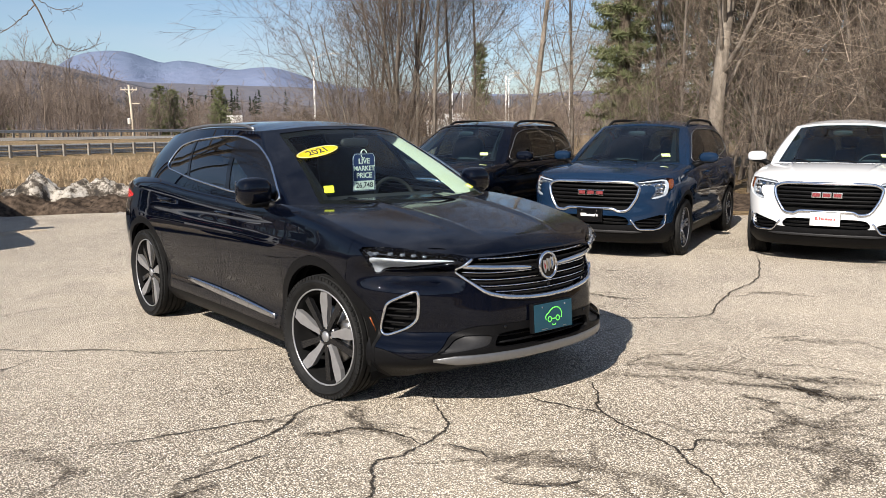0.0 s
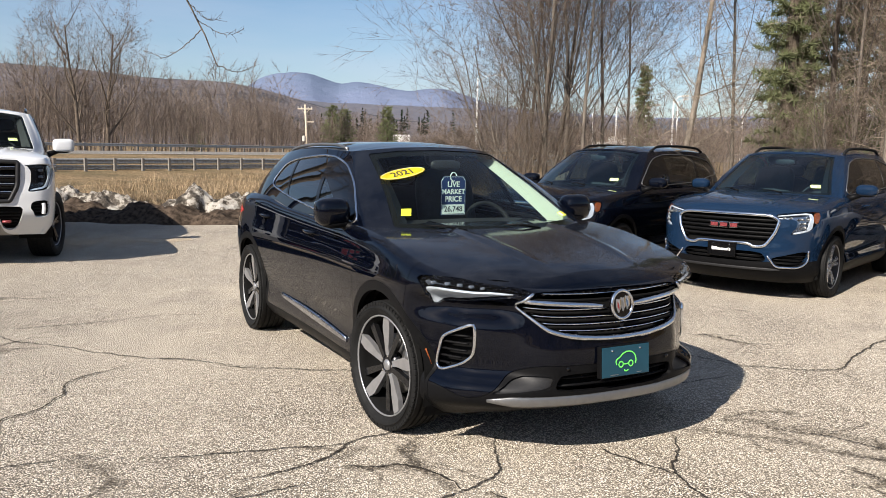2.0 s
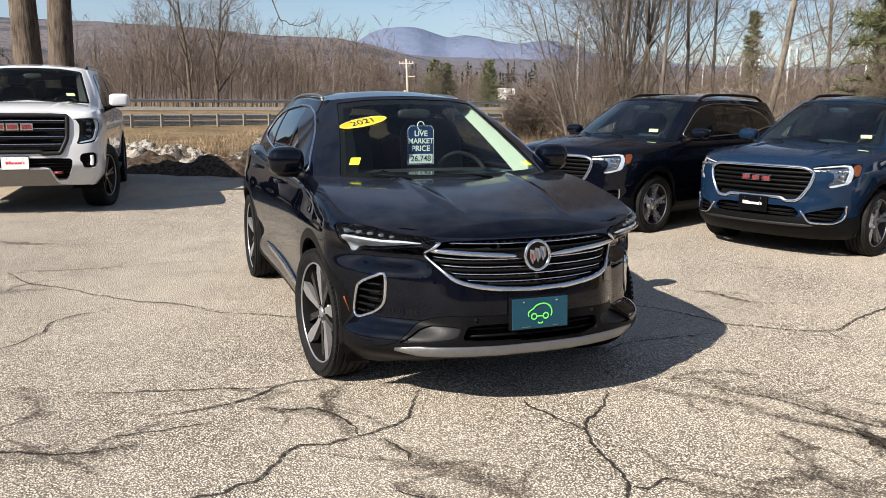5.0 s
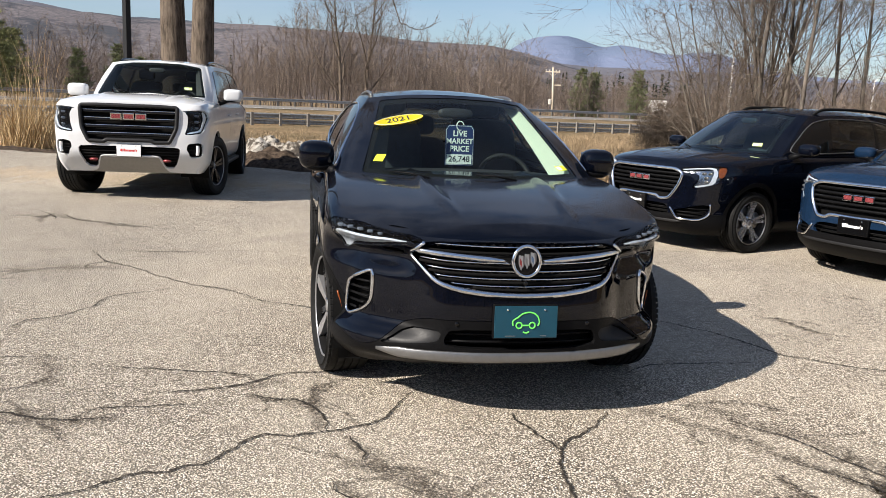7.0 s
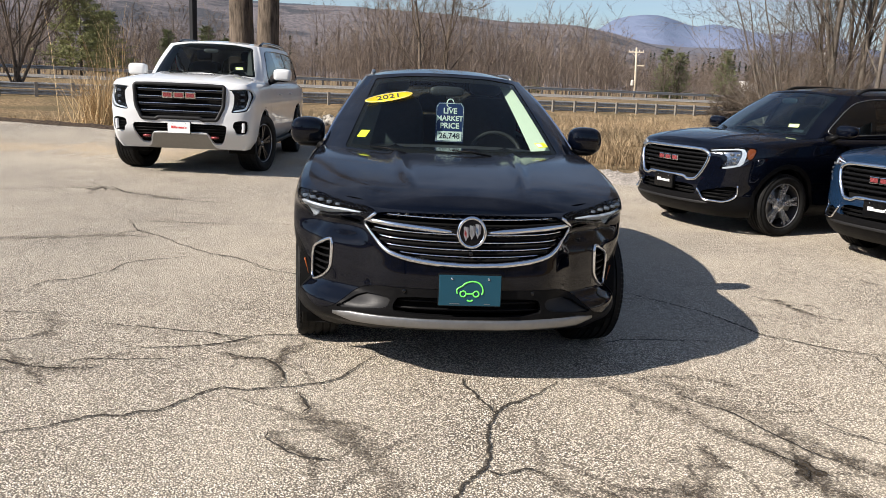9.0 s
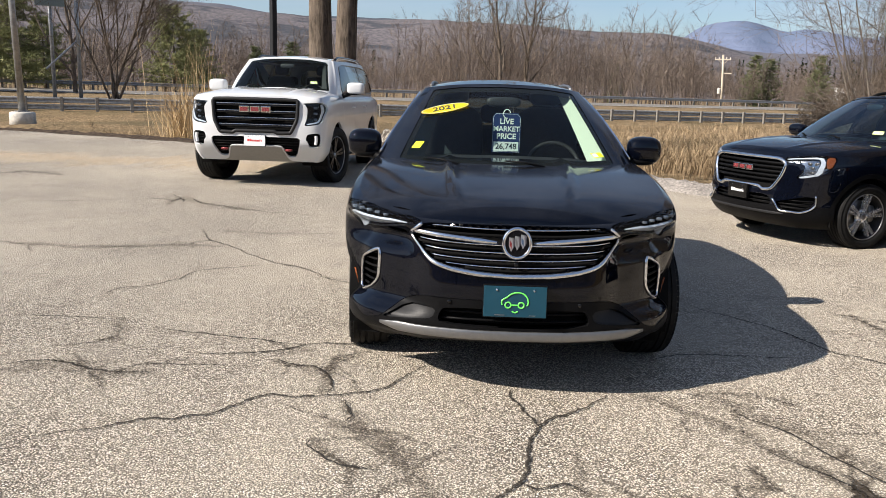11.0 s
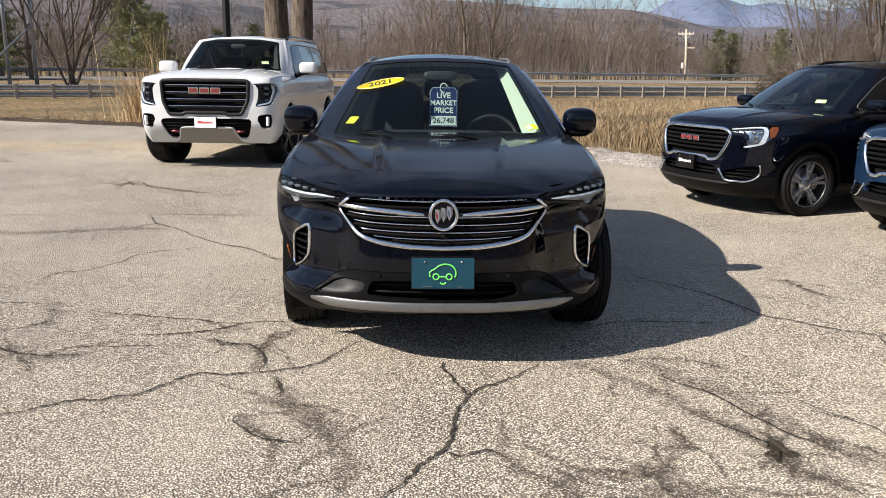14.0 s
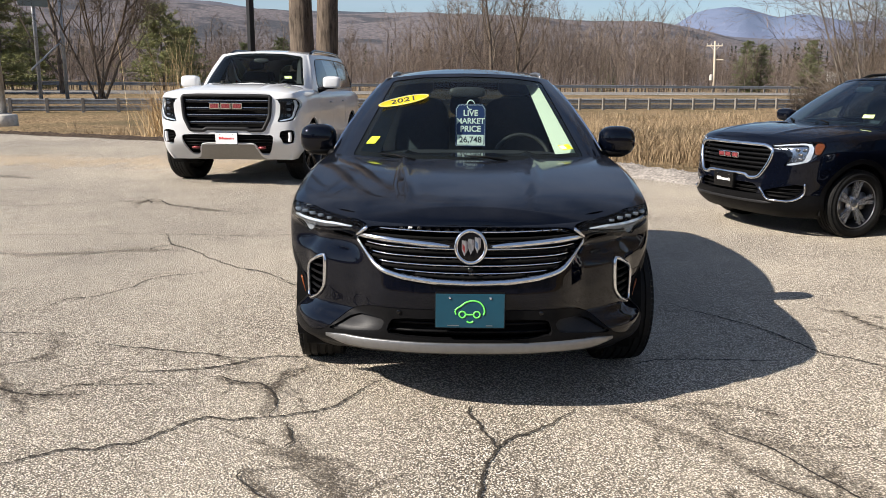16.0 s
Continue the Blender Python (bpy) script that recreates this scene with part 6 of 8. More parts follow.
    for z0, z1, y0, y1, mat_ in S.get("wings", ()):
        for sgn in (1, -1):
            pts = [front(sgn * y, z0 + (z1 - z0) * k, -0.004) for k, y in zip(np.linspace(0, 1, 16), np.linspace(y0, y1, 16))]
            rad = [0.0135 * min(1, 0.45 + 3 * k) for k in np.linspace(0, 1, 16)]
            part("wing_bar", tube(pts, rad, 8, False, 0.9, (1, 0, 0)), mat_, gr, smooth=True)
    if S.get("fins"):
        for z in S["fins"]:
            w = inside_w(z)
            for y in np.arange(-w + 0.03, w - 0.02, 0.042):
                p = front(y, z, -0.045)
                if p is not None:
                    q = part("fin", boxm(-0.02, 0.02, -0.004, 0.016, -0.004, 0.006), "gloss", gr)
                    q.matrix_basis = Matrix.Translation(p) @ Matrix.Rotation(radians(20), 4, "X")
    S["badge"](gr, front)

    for name, poly, mat_, sink, rim_m, rim_r in S["vents"]:
        middle = poly[0][0] == 0
        pl = rounded(full(poly) if middle else poly, 1)
        hole, rest = split(rest, lambda V: np.maximum(sdf(V[:, [1, 2]] if middle else yz(V), pl), 0.05 - V[:, 0]), 0.0)
        if middle:
            panel(name, hole.moved(-sink), mat_, car, thick=0)
        else:
            both(name, hole.moved(-sink), mat_, car, thick=0)
        if rim_m:
            for sgn in (1, -1):
                pts = [front(sgn * y, z, 0.003) for y, z in pl]
                pts = [p for p in pts if p is not None]
                pts = [Vector(p) for p in spline([tuple(p) for p in pts + pts[:1]], 70)[:-1]]
                part(name + "_rim", tube(pts, rim_r, 7, True, 1.0, (1, 0, 0)), rim_m, car, smooth=True)
        ys, zs = pl[:, 0], pl[:, 1]
        if sink < 0.04:
            continue
        for z in np.arange(zs.min() + 0.03, zs.max() - 0.02, 0.038):
            for sgn in ((1,) if middle else (1, -1)):
                yy = np.linspace(ys.min(), ys.max(), 60)
                ok = yy[sdf(np.stack([yy, np.full(60, z)], 1), pl) < -0.006]
                if len(ok) > 3:
                    pts = [front(sgn * y, z, -0.028) for y in np.linspace(ok.min(), ok.max(), 7)]
                    if all(p is not None for p in pts):
                        part("slat", tube(pts, 0.007, 5, False, 1.0, (1, 0, 0)), "plastic", car, smooth=True)

    # headlights: dark housing, bright guide, clear lens
    hp = rounded(S["lamp"], 2)
    hole, rest = split(rest, lambda V: np.maximum(sdf(yz(V), hp), S["lamp_back"] - V[:, 0]), 0.0015)
    guide = rounded(S["guide"], 1)
    for sgn in (1, -1):
        one = refine(clip(hole, -hole.V[:, 1] * sgn), 2)
        lamp = new("headlight")
        lamp.parent = car
        panel("housing", one.moved(-0.05), S.get("lamp_m", "gloss"), lamp, thick=0)
        panel("lens", one, "lens", lamp, thick=0.004, sink=0.001)
        lit = clip(one.moved(-0.014), sdf(yz(one.V), guide))
        panel("light_guide", lit, S.get("guide_m", "drl"), lamp, "bright daytime light guide", thick=0.012)
        for k, (y, z, r) in enumerate(S["projectors"]):
            p = front(sgn * y, z - 0.01, S.get("cell_x", -0.065))
            if p is not None:
                part("projector", superform(bmesh.new(), p, (r * 0.6, r * 0.95, r * 0.5), 0.4, 14, 8), S.get("cell_m", "lamp_grey"), lamp, smooth=True)
        if S.get("lamp_amber"):
            am = clip(one.moved(-0.01), sdf(yz(one.V), rounded(S["lamp_amber"], 1)))
            panel("turn_lamp", am, "amber", lamp, "amber turn lamp")

    # bright strips laid on the nose
    for name, pts, r, mat_ in S.get("strips", ()):
        for sgn in (1, -1):
            line = [front(sgn * y, z, 0.004) for y, z in spline(pts, 24)]
            line = [p for p in line if p is not None]
            part(name, tube(line, r, 7, False, 1.0, (1, 0, 0)), mat_, car, smooth=True)

    # valance, bumper and fenders
    low, rest = split(rest, lambda V: np.maximum(V[:, 2] - curve(np.abs(V[:, 1]), S["valance"]), S["bumper_back"] - V[:, 0]), 0.0015)
    panel("front_valance", low, S.get("valance_m", "plastic"), car, thick=0.03)
    bump, rest = split(rest, lambda V: np.maximum(S["bumper_back"] + 0.12 * np.clip(V[:, 2] - 0.6, 0, 1) - V[:, 0], -10), 0.0015)
    panel("front_bumper", bump, col, car, thick=0.03)
    lowr, rest = split(rest, lambda V: np.maximum(V[:, 2] - S["sill"] - 0.16, V[:, 0] - ax[1] + 0.2), 0.0015)
    panel("rear_valance", lowr, "plastic", car, thick=0.03)
    tailp = rounded(S["tail_lamp"], 1)
    hole, rest = split(rest, lambda V: np.maximum(sdf(xz(V), tailp), 0.2 - np.abs(V[:, 1])), 0.0015)
    both("tail_lamp", hole, "red", car, "red tail lamp", thick=0.02)
    x_a, x_b, x_c = S["doors"]
    rest_f, rest = split(rest, lambda V: x_a + 0.06 * np.clip(V[:, 2] - 0.55, 0, 1) - V[:, 0], 0.002)
    both("fender", rest_f, col, car, thick=0.03)
    d1, rest = split(rest, lambda V: x_b - V[:, 0] - 0.12 * np.clip(V[:, 2] - 0.9, 0, 1), 0.002)
    both("front_door", d1, col, car, thick=0.02)
    arch2 = lambda V: np.minimum(V[:, 0] - x_c, np.hypot(V[:, 0] - ax[1], V[:, 2] - S["hub"]) - ra - S["cladding"] - 0.03 + np.clip(V[:, 2] - 0.75, 0, 1) * 3)
    d2, rest = split(rest, lambda V: -arch2(V), 0.002)
    both("rear_door", d2, col, car, thick=0.02)
    quarter, rest = split(rest, lambda V: S["gate"] - V[:, 0], 0.002)
    both("quarter_panel", quarter, col, car, thick=0.03)
    panel("tailgate", rest, col, car, thick=0.03)
    # black lining and floor behind the panels
    panel("lining", clip(body, np.maximum(body.V[:, 2] - 1.2, -np.minimum(np.hypot(body.V[:, 0] - ax[0], body.V[:, 2] - S["hub"]), np.hypot(body.V[:, 0] - ax[1], body.V[:, 2] - S["hub"])) + ra)).moved(-0.1), "void", car, thick=0)
    w_in = S["plan"][len(S["plan"]) // 2][1] - 0.12
    part("underbody", boxm(S["plan"][-1][0] + 0.25, S["plan"][0][0] - 0.35, -w_in + 0.22, w_in - 0.22, zb + 0.02, zb + 0.14, 0.03), "void", car)
    for x0 in ax:
        for sgn in (1, -1):
            bm = bmesh.new()
            n = 28
            prof = [(x0 + (ra + 0.035) * math.cos(a), S["hub"] + (ra + 0.035) * math.sin(a)) for a in np.linspace(-0.25, math.pi + 0.25, n)]
            a = [bm.verts.new((x, sgn * (w_in + 0.08), z)) for x, z in prof]
            b = [bm.verts.new((x, sgn * (w_in - 0.3), z)) for x, z in prof]
            for i in range(n - 1):
                bm.faces.new((a[i], a[i + 1], b[i + 1], b[i]))
            bm.faces.new(b)
            part("wheel_well", bm, "void", car)

    # hood
    i0 = np.argmin(np.abs(P[:, 0] - S["cowl_x"]))
    edge = G[:i0 + 1, -1]
    q = np.linspace(-1, 1, 61)
    hg = []
    for x, y, z in edge:
        hc = float(curve([x], S["hood"])[0])
        w = (1 - np.abs(q) ** S.get("hood_p", 2.2))
        zz = z + max(0.0, hc - z) * w * min(1.0, y / 0.5)
        zz += S["hood_crease"] * np.exp(-((np.abs(q) * y - S["hood_crease_y"] * (0.75 + 0.25 * np.clip(-x + 0.9, 0, 1))) / 0.024) ** 2) * min(1, max(0, (0.75 - x) * 3))
        hg.append(np.stack([np.full(61, x), q * y, zz], 1))
    hood = loft(np.array(hg), False)
    if hood.N[:, 2].sum() < 0:
        hood.N, hood.T = -hood.N, hood.T[:, ::-1]
    panel("hood", hood, col, car, thick=0.02)

    # greenhouse
    A, B = np.array(S["glass_base"]), np.array(S["glass_top"])
    nb = int(5.2 / res)
    tt = np.linspace(0, len(A) - 1, nb)

    def along(C):
        c = spline_at(C, tt)
        return np.vstack([c, (c * (1, -1, 1))[-2:0:-1]])

    a, b = along(A), along(B)
    nv = int(0.62 / res)
    Gg = np.zeros((len(a), nv, 3))
    mid = (a + b) / 2
    out = mid - np.array([np.clip(mid[:, 0], B[-1][0] + 0.7, B[0][0] - 0.5), mid[:, 1] * 0, mid[:, 2]]).T
    out /= np.maximum(1e-6, np.linalg.norm(out, axis=1, keepdims=True))
    for j, k in enumerate(np.linspace(0, 1, nv)):
        Gg[:, j] = a + (b - a) * k + out * (S["bulge"] * math.sin(math.pi * k))
    house = loft(Gg, True)
    if (house.N * np.repeat(out, nv, 0)).sum() < 0:
        house.N, house.T = -house.N, house.T[:, ::-1]
    ht = house.tree()
    rest = house
    ws = np.array(S["screen"])
    wsp = full(ws)
    wf = lambda V: np.maximum(sdf(V[:, [1, 2]], wsp), S["screen_back"] - V[:, 0])
    screen, rest = split(rest, wf, 0.0)
    band = clip(screen, -(sdf(screen.V[:, [1, 2]], wsp) + 0.028))
    panel("windscreen", screen, S.get("screen_m", "glass"), car, thick=0.0, sink=0.004)
    panel("windscreen_band", band, "void", car, thick=0, sink=0.008)
    rg = rounded(full(S["back_glass"]), 1)
    back, rest = split(rest, lambda V: np.maximum(sdf(V[:, [1, 2]], rg), V[:, 0] - S["back_x"]), 0.0)
    panel("rear_window", back, "dark_glass", car, thick=0, sink=0.004)
    dlo = rounded(S["dlo"], 1)
    side_zone = lambda V: 0.45 - np.abs(V[:, 1])
    for i, cuts in enumerate(S["panes"]):
        # each pane: the part of the window outline between two leaning lines
        def pf(V, cuts=cuts):
            f = np.maximum(sdf(xz(V), dlo), side_zone(V))
            (xa, za, xb, zb_), (xc, zc, xd, zd) = cuts
            lead = V[:, 0] - (xa + (xb - xa) * (V[:, 2] - za) / (zb_ - za))
            tail = (xc + (xd - xc) * (V[:, 2] - zc) / (zd - zc)) - V[:, 0]
            return np.maximum(f, np.maximum(lead, tail))
        pane, rest = split(rest, pf, 0.0)
        both("side_window", pane, S["tints"][i], car, thick=0.0, sink=0.005)
    pillars, rest = split(rest, lambda V: np.maximum(sdf(xz(V), dlo), side_zone(V)), 0.0)
    both("window_pillar", pillars, "gloss", car, thick=0.01, sink=0.001)
    panel("upper_body", rest, S.get("upper_m", col), car, thick=0.012)
    for sgn in (1, -1):
        pts = [flank(x, z, sgn, 0.002, ht) for x, z in dlo]
        pts = [p for p in pts if p is not None]
        pts = [Vector(p) for p in spline([tuple(p) for p in pts + pts[:1]], 160)[:-1]]
        part("window_trim", tube(pts, S["trim_r"], 6, True, 1.0, (0, 1, 0)), S["trim_m"], car, smooth=True)

    # roof
    nh = len(A)
    loop = b[:nb]
    rgd = []
    q = np.linspace(-1, 1, 41)
    for x, y, z in loop:
        rc = float(curve([x], S["roof"])[0])
        rgd.append(np.stack([np.full(41, x), q * y, z + max(0.0, rc - z) * (1 - np.abs(q) ** 2.4)], 1))
    roof = loft(np.array(rgd), False)
    if roof.N[:, 2].sum() < 0:
        roof.N, roof.T = -roof.N, roof.T[:, ::-1]
    panel("roof", roof, S.get("roof_m", col), car, thick=0)
    panel("headliner", clip(roof, S["roof"][0][0] + 0.5 - roof.V[:, 0]).moved(-0.035), "liner", car, thick=0)
    rt = roof.tree()

    def over(x, y):
        p, n, _, _ = rt.ray_cast(Vector((x, y, 3)), Vector((0, 0, -1)))
        return p

    rx0, rx1, ry, rh, rr = S["rails"]
    for sgn in (1, -1):
        pts = []
        for k in np.linspace(0, 1, 26):
            x = rx0 + (rx1 - rx0) * k
            p = over(x, sgn * (ry - 0.02 * k))
            if p is None:
                continue
            lift = rh * min(1.0, math.sin(math.pi * min(1, max(0, k))) * 3.2)
            pts.append(p + Vector((0, 0, lift)))
        part("roof_rail", tube(pts, rr, 8, False, 1.0), S["rail_m"], car, smooth=True)
    # pillar trim inside the windscreen: a strip that runs back from the glass's edge
    (_, _), (y0, z0), (y1, z1) = S["screen"][:3]
    for sgn in (1, -1):
        V = []
        for k in np.linspace(0.0, 0.97, 14):
            p = front(sgn * (y0 + (y1 - y0) * k - 0.035), z0 + (z1 - z0) * k, -0.02, ht)
            for d in (0.0, 0.4, 0.8, 1.0):
                V.append(tuple(p + Vector((-0.13 * d, -sgn * 0.115 * d * (1 - 0.45 * k), 0.0))))
        part_me = from_arrays("pillar_trim", V, grid_faces(14, 4))
        # right strip: the dark dash colour stands in for shade on the pale trim
        hang("pillar_trim", part_me, "trim_cloth" if sgn > 0 and S["trim_w"] > 0.08 else "dash", car, "pale cloth pillar trim" if sgn > 0 and S["trim_w"] > 0.08 else "", smooth=True)

    # cowl, wipers, mirrors, handles
    cw = a[:nb]
    cw = cw[cw[:, 1] < S["screen"][1][0] + 0.05]
    pts = [Vector(p) + Vector((0.03, 0, -0.012)) for p in np.vstack([(cw * (1, -1, 1))[:0:-1], cw])]
    part("cowl", tube(pts, 0.045, 6, False, 0.35), "plastic", car, smooth=True)
    for y0, y1 in ((-0.3, -0.52), (0.22, -0.02)):
        p0 = front(y0, S["screen"][0][1] + 0.005, 0.03, ht)
        p1 = front(y1, S["screen"][0][1] + 0.03, 0.012, ht)
        if p0 is not None and p1 is not None:
            part("wiper", tube([p0, p0.lerp(p1, 0.5) + Vector((0.01, 0, 0.01)), p1], [0.009, 0.007, 0.004], 6), "plastic", car, smooth=True)
    mx_, my_, mz_, mr = S["mirror"]
    for sgn in (1, -1):
        mi = new("door_mirror")
        mi.parent = car
        part("mirror_cap", superform(bmesh.new(), (mx_, sgn * my_, mz_), mr, S.get("mirror_e", 0.72), 24, 14), S.get("mirror_m", col), mi, smooth=True)
        part("mirror_foot", superform(bmesh.new(), (mx_ + 0.01, sgn * (my_ - 0.02), mz_ - mr[2] * 0.75), (mr[0] * 0.75, mr[1] * 0.85, mr[2] * 0.35), 0.8, 18, 10), "plastic", mi, smooth=True)
        part("mirror_arm", tube([(mx_ + 0.03, sgn * (my_ - mr[1] * 0.5), mz_ - mr[2] * 0.8), (mx_ + 0.09, sgn * (my_ - mr[1] - 0.06), mz_ - mr[2] - 0.03)], [0.03, 0.04], 8), "plastic", mi, smooth=True)
        part("mirror_glass", boxm(mx_ - mr[0] * 0.96, mx_ - mr[0] * 0.9, sgn * my_ - mr[1] * 0.75, sgn * my_ + mr[1] * 0.75, mz_ - mr[2] * 0.7, mz_ + mr[2] * 0.7, 0.004), "chrome", mi)
        for hx, hz in S["handles"]:
            pts = [flank(hx + dx, hz, sgn, o) for dx, o in ((-0.1, 0.0), (-0.075, 0.028), (0.0, 0.034), (0.075, 0.028), (0.1, 0.0))]
            if all(p is not None for p in pts):
                part("door_handle", tube(pts, [0.012, 0.014, 0.015, 0.014, 0.012], 8, False, 0.8), S.get("handle_m", col), car, smooth=True)
        if S.get("molding"):
            x0, z0, x1, z1, hh = S["molding"]
            pts = [flank(x0 + (x1 - x0) * k, z0 + (z1 - z0) * k, sgn, 0.004) for k in np.linspace(0, 1, 22)]
            pts = [p for p in pts if p is not None]
            part("side_molding", tube(pts, [hh * (0.35 + 0.65 * math.sin(math.pi * min(1, 0.12 + 0.76 * k))) for k in np.linspace(0, 1, len(pts))], 10, False, 0.4, (0, 1, 0)), "chrome_dull", car, smooth=True)
        if S.get("marker"):
            x0, z0, x1, z1 = S["marker"]
            ends = [flank(x0, z0, sgn, 0.003), flank(x1, z1, sgn, 0.003)]
            if all(p is not None for p in ends):
                pts = [ends[0].lerp(ends[1], k) for k in np.linspace(0, 1, 6)]
                part("side_marker", tube(pts, 0.016, 8, False, 0.4, (0, 1, 0)), "amber", car, "amber side marker", smooth=True)
    # bar under the nose
    if S.get("skid"):
        hw, z0, r, mat_ = S["skid"]
        pts, rad = [], []
        for y in np.linspace(-hw, hw, 41):
            p = front(y, z0, 0.004)
            if p is not None:
                pts.append(p)
                rad.append(r * min(1, 0.3 + 5 * (1 - abs(y) / hw)))
        part("skid_bar", tube(pts, rad, 8, False, 0.22, (1, 0, 0)), mat_, car, "satin silver bar", smooth=True)

    # short air dams before the front wheels
    if S.get("dams"):
        for sgn in (1, -1):
            bm = bmesh.new()
            a = [bm.verts.new((x, sgn * y, z)) for x, y, z in ((0.42, 0.84, 0.26), (0.5, 0.66, 0.26), (0.58, 0.44, 0.25), (0.56, 0.44, 0.235), (0.47, 0.66, 0.19), (0.39, 0.84, 0.175))]
            f = bm.faces.new(a)
            bmesh.ops.solidify(bm, geom=[f], thickness=0.012)
            part("air_dam", bm, "plastic", car)

    # wheels
    for x0 in ax:
        for sgn in (1, -1):
            turn = Matrix.Rotation(math.pi, 4, "Z") if sgn > 0 else Matrix()
            steer = Matrix.Rotation(radians(S.get("steer", 0)), 4, "Z") if x0 == ax[0] else Matrix()
            wheel(car, Matrix.Translation((x0, sgn * S["track"], S["tyre"] - 0.006)) @ steer @ turn, S["tyre"], S["tyre_w"], S["rim"], S["wheel"], S["spoke_m"])

    # cabin
    zf = S["floor"]
    xs = S["seat_x"]
    part("dashboard", superform(bmesh.new(), (S["dash_x"], 0, S["dash_z"]), (0.26, S["cabin_w"], 0.12), 0.5, 28, 12), "dash", car, smooth=True)
    for y in (-0.37, 0.37):
        seat(car, xs, y, zf + 0.3)
    for y in (-0.42, 0.0, 0.42):
        seat(car, xs - 0.84, y, zf + 0.12)
    part("cabin_floor", boxm(xs - 2.0, S["dash_x"] + 0.3, -S["cabin_w"], S["cabin_w"], zf - 0.05, zf), "dash", car)
    sw = new("steering_wheel")
    sw.parent = car
    sw.matrix_basis = pose(S["dash_x"] - 0.36, 0.37, S["dash_z"] + 0.03, 0, 64, 0)
    ringp = [(0.185 * math.cos(t), 0.185 * math.sin(t), 0) for t in np.linspace(0, 2 * math.pi, 32, endpoint=False)]
    part("wheel_rim", tube(ringp, 0.016, 8, True), "dash", sw, smooth=True)
    part("wheel_spokes", superform(bmesh.new(), (0, 0, 0), (0.06, 0.17, 0.02), 0.7, 16, 8), "dash", sw, smooth=True)
    p = front(0.0, S["screen"][2][1] - 0.07, -0.12, ht)
    part("rearview_mirror", superform(bmesh.new(), p, (0.02, 0.12, 0.035), 0.6, 16, 8), "dash", car, smooth=True)
    return car, dict(front=front, flank=flank, ht=ht, screen=screen, over=over)


def spline_at(C, tt):
    """Points of a Catmull-Rom curve through C at parameters tt (index units)."""
    p = np.vstack([2 * C[0] - C[1], C, 2 * C[-1] - C[-2]])
    i = np.clip(tt.astype(int), 0, len(C) - 2)
    t = (tt - i)[:, None]
    a, b, c, d = p[i], p[i + 1], p[i + 2], p[i + 3]
    return 0.5 * (2 * b + (c - a) * t + (2 * a - 5 * b + 4 * c - d) * t * t + (3 * b - a - 3 * c + d) * t ** 3)


def plate(parent, m, back, bars, screws=True, name="number_plate"):
    """A licence plate, facing +x; bars: (y0, y1, z0, z1, material)."""
    pl = new(name)
    pl.parent = parent
    pl.matrix_basis = m
    part("plate_holder", boxm(-0.03, 0.004, -0.156, 0.156, -0.082, 0.08, 0.006), "plastic", pl)
    part("plate_sheet", boxm(0.006, 0.009, -0.1525, 0.1525, -0.076, 0.076, 0.0015, 1), back, pl)
    for i, (y0, y1, z0, z1, mat_) in enumerate(bars):
        part("mark", boxm(0.0095, 0.0105, y0, y1, z0, z1), mat_, pl)
    if screws:
        for y in (-0.09, 0.09):
            part("screw", superform(bmesh.new(), (0.011, y, 0.058), (0.004, 0.006, 0.006), 1, 10, 6), "chrome", pl, smooth=True)
    return pl


# ---- the dark sport utility in the middle of the lot ----
def round_badge(z, r):
    def make(gr, front):
        p = front(0.0, z, 0.02)
        o = new("badge")
        o.parent = gr
        o.matrix_basis = Matrix.Translation(p) @ Matrix.Rotation(radians(90), 4, "Z") @ Matrix.Rotation(radians(-6), 4, "X")
        # turned about its own y axis, looking to -y
        ring = [(r * math.cos(t) * 0.92, 0, r * math.sin(t)) for t in np.linspace(0, 2 * math.pi, 48, endpoint=False)]
        me = tube(ring, 0.009, 8, True, 1.0, (0, 1, 0))
        hang("badge_ring", bm_mesh(me, "badge_ring"), "chrome", gr, smooth=True).matrix_basis = o.matrix_basis.copy()
        hang("badge_disc", bm_mesh(slab([(r * 0.85 * math.cos(t), r * 0.93 * math.sin(t)) for t in np.linspace(0, 2 * math.pi, 40, endpoint=False)], -0.002, 0.03), "badge_disc"), "gloss", gr).matrix_basis = o.matrix_basis.copy()
        for i, mt in enumerate(("shield_red", "satin", "shield_blue")):
            x = (-0.4 + 0.4 * i) * r
            zz = (-0.08 + 0.1 * i) * r
            bm = slab([(x - 0.16 * r, zz + 0.5 * r), (x + 0.16 * r, zz + 0.42 * r), (x + 0.16 * r, zz - 0.12 * r), (x, zz - 0.5 * r), (x - 0.16 * r, zz - 0.1 * r)], -0.009, -0.001)
            hang("badge_shape", bm_mesh(bm, "badge_shape"), "alloy", gr).matrix_basis = o.matrix_basis.copy()
            bm = slab([(x - 0.12 * r, zz + 0.3 * r), (x + 0.03 * r, zz + 0.1 * r), (x + 0.03 * r, zz - 0.3 * r), (x - 0.12 * r, zz - 0.05 * r)], -0.0105, -0.008)
            hang("badge_shape", bm_mesh(bm, "badge_shape"), mt, gr).matrix_basis = o.matrix_basis.copy()
            bm = slab([(x + 0.05 * r, zz + 0.5 * r), (x + 0.21 * r, zz + 0.42 * r), (x + 0.21 * r, zz - 0.12 * r), (x + 0.12 * r, zz - 0.3 * r)], -0.011, -0.003)
            hang("badge_edge", bm_mesh(bm, "badge_edge"), "chrome", gr).matrix_basis = o.matrix_basis.copy()
        bpy.data.objects.remove(o)
    return make


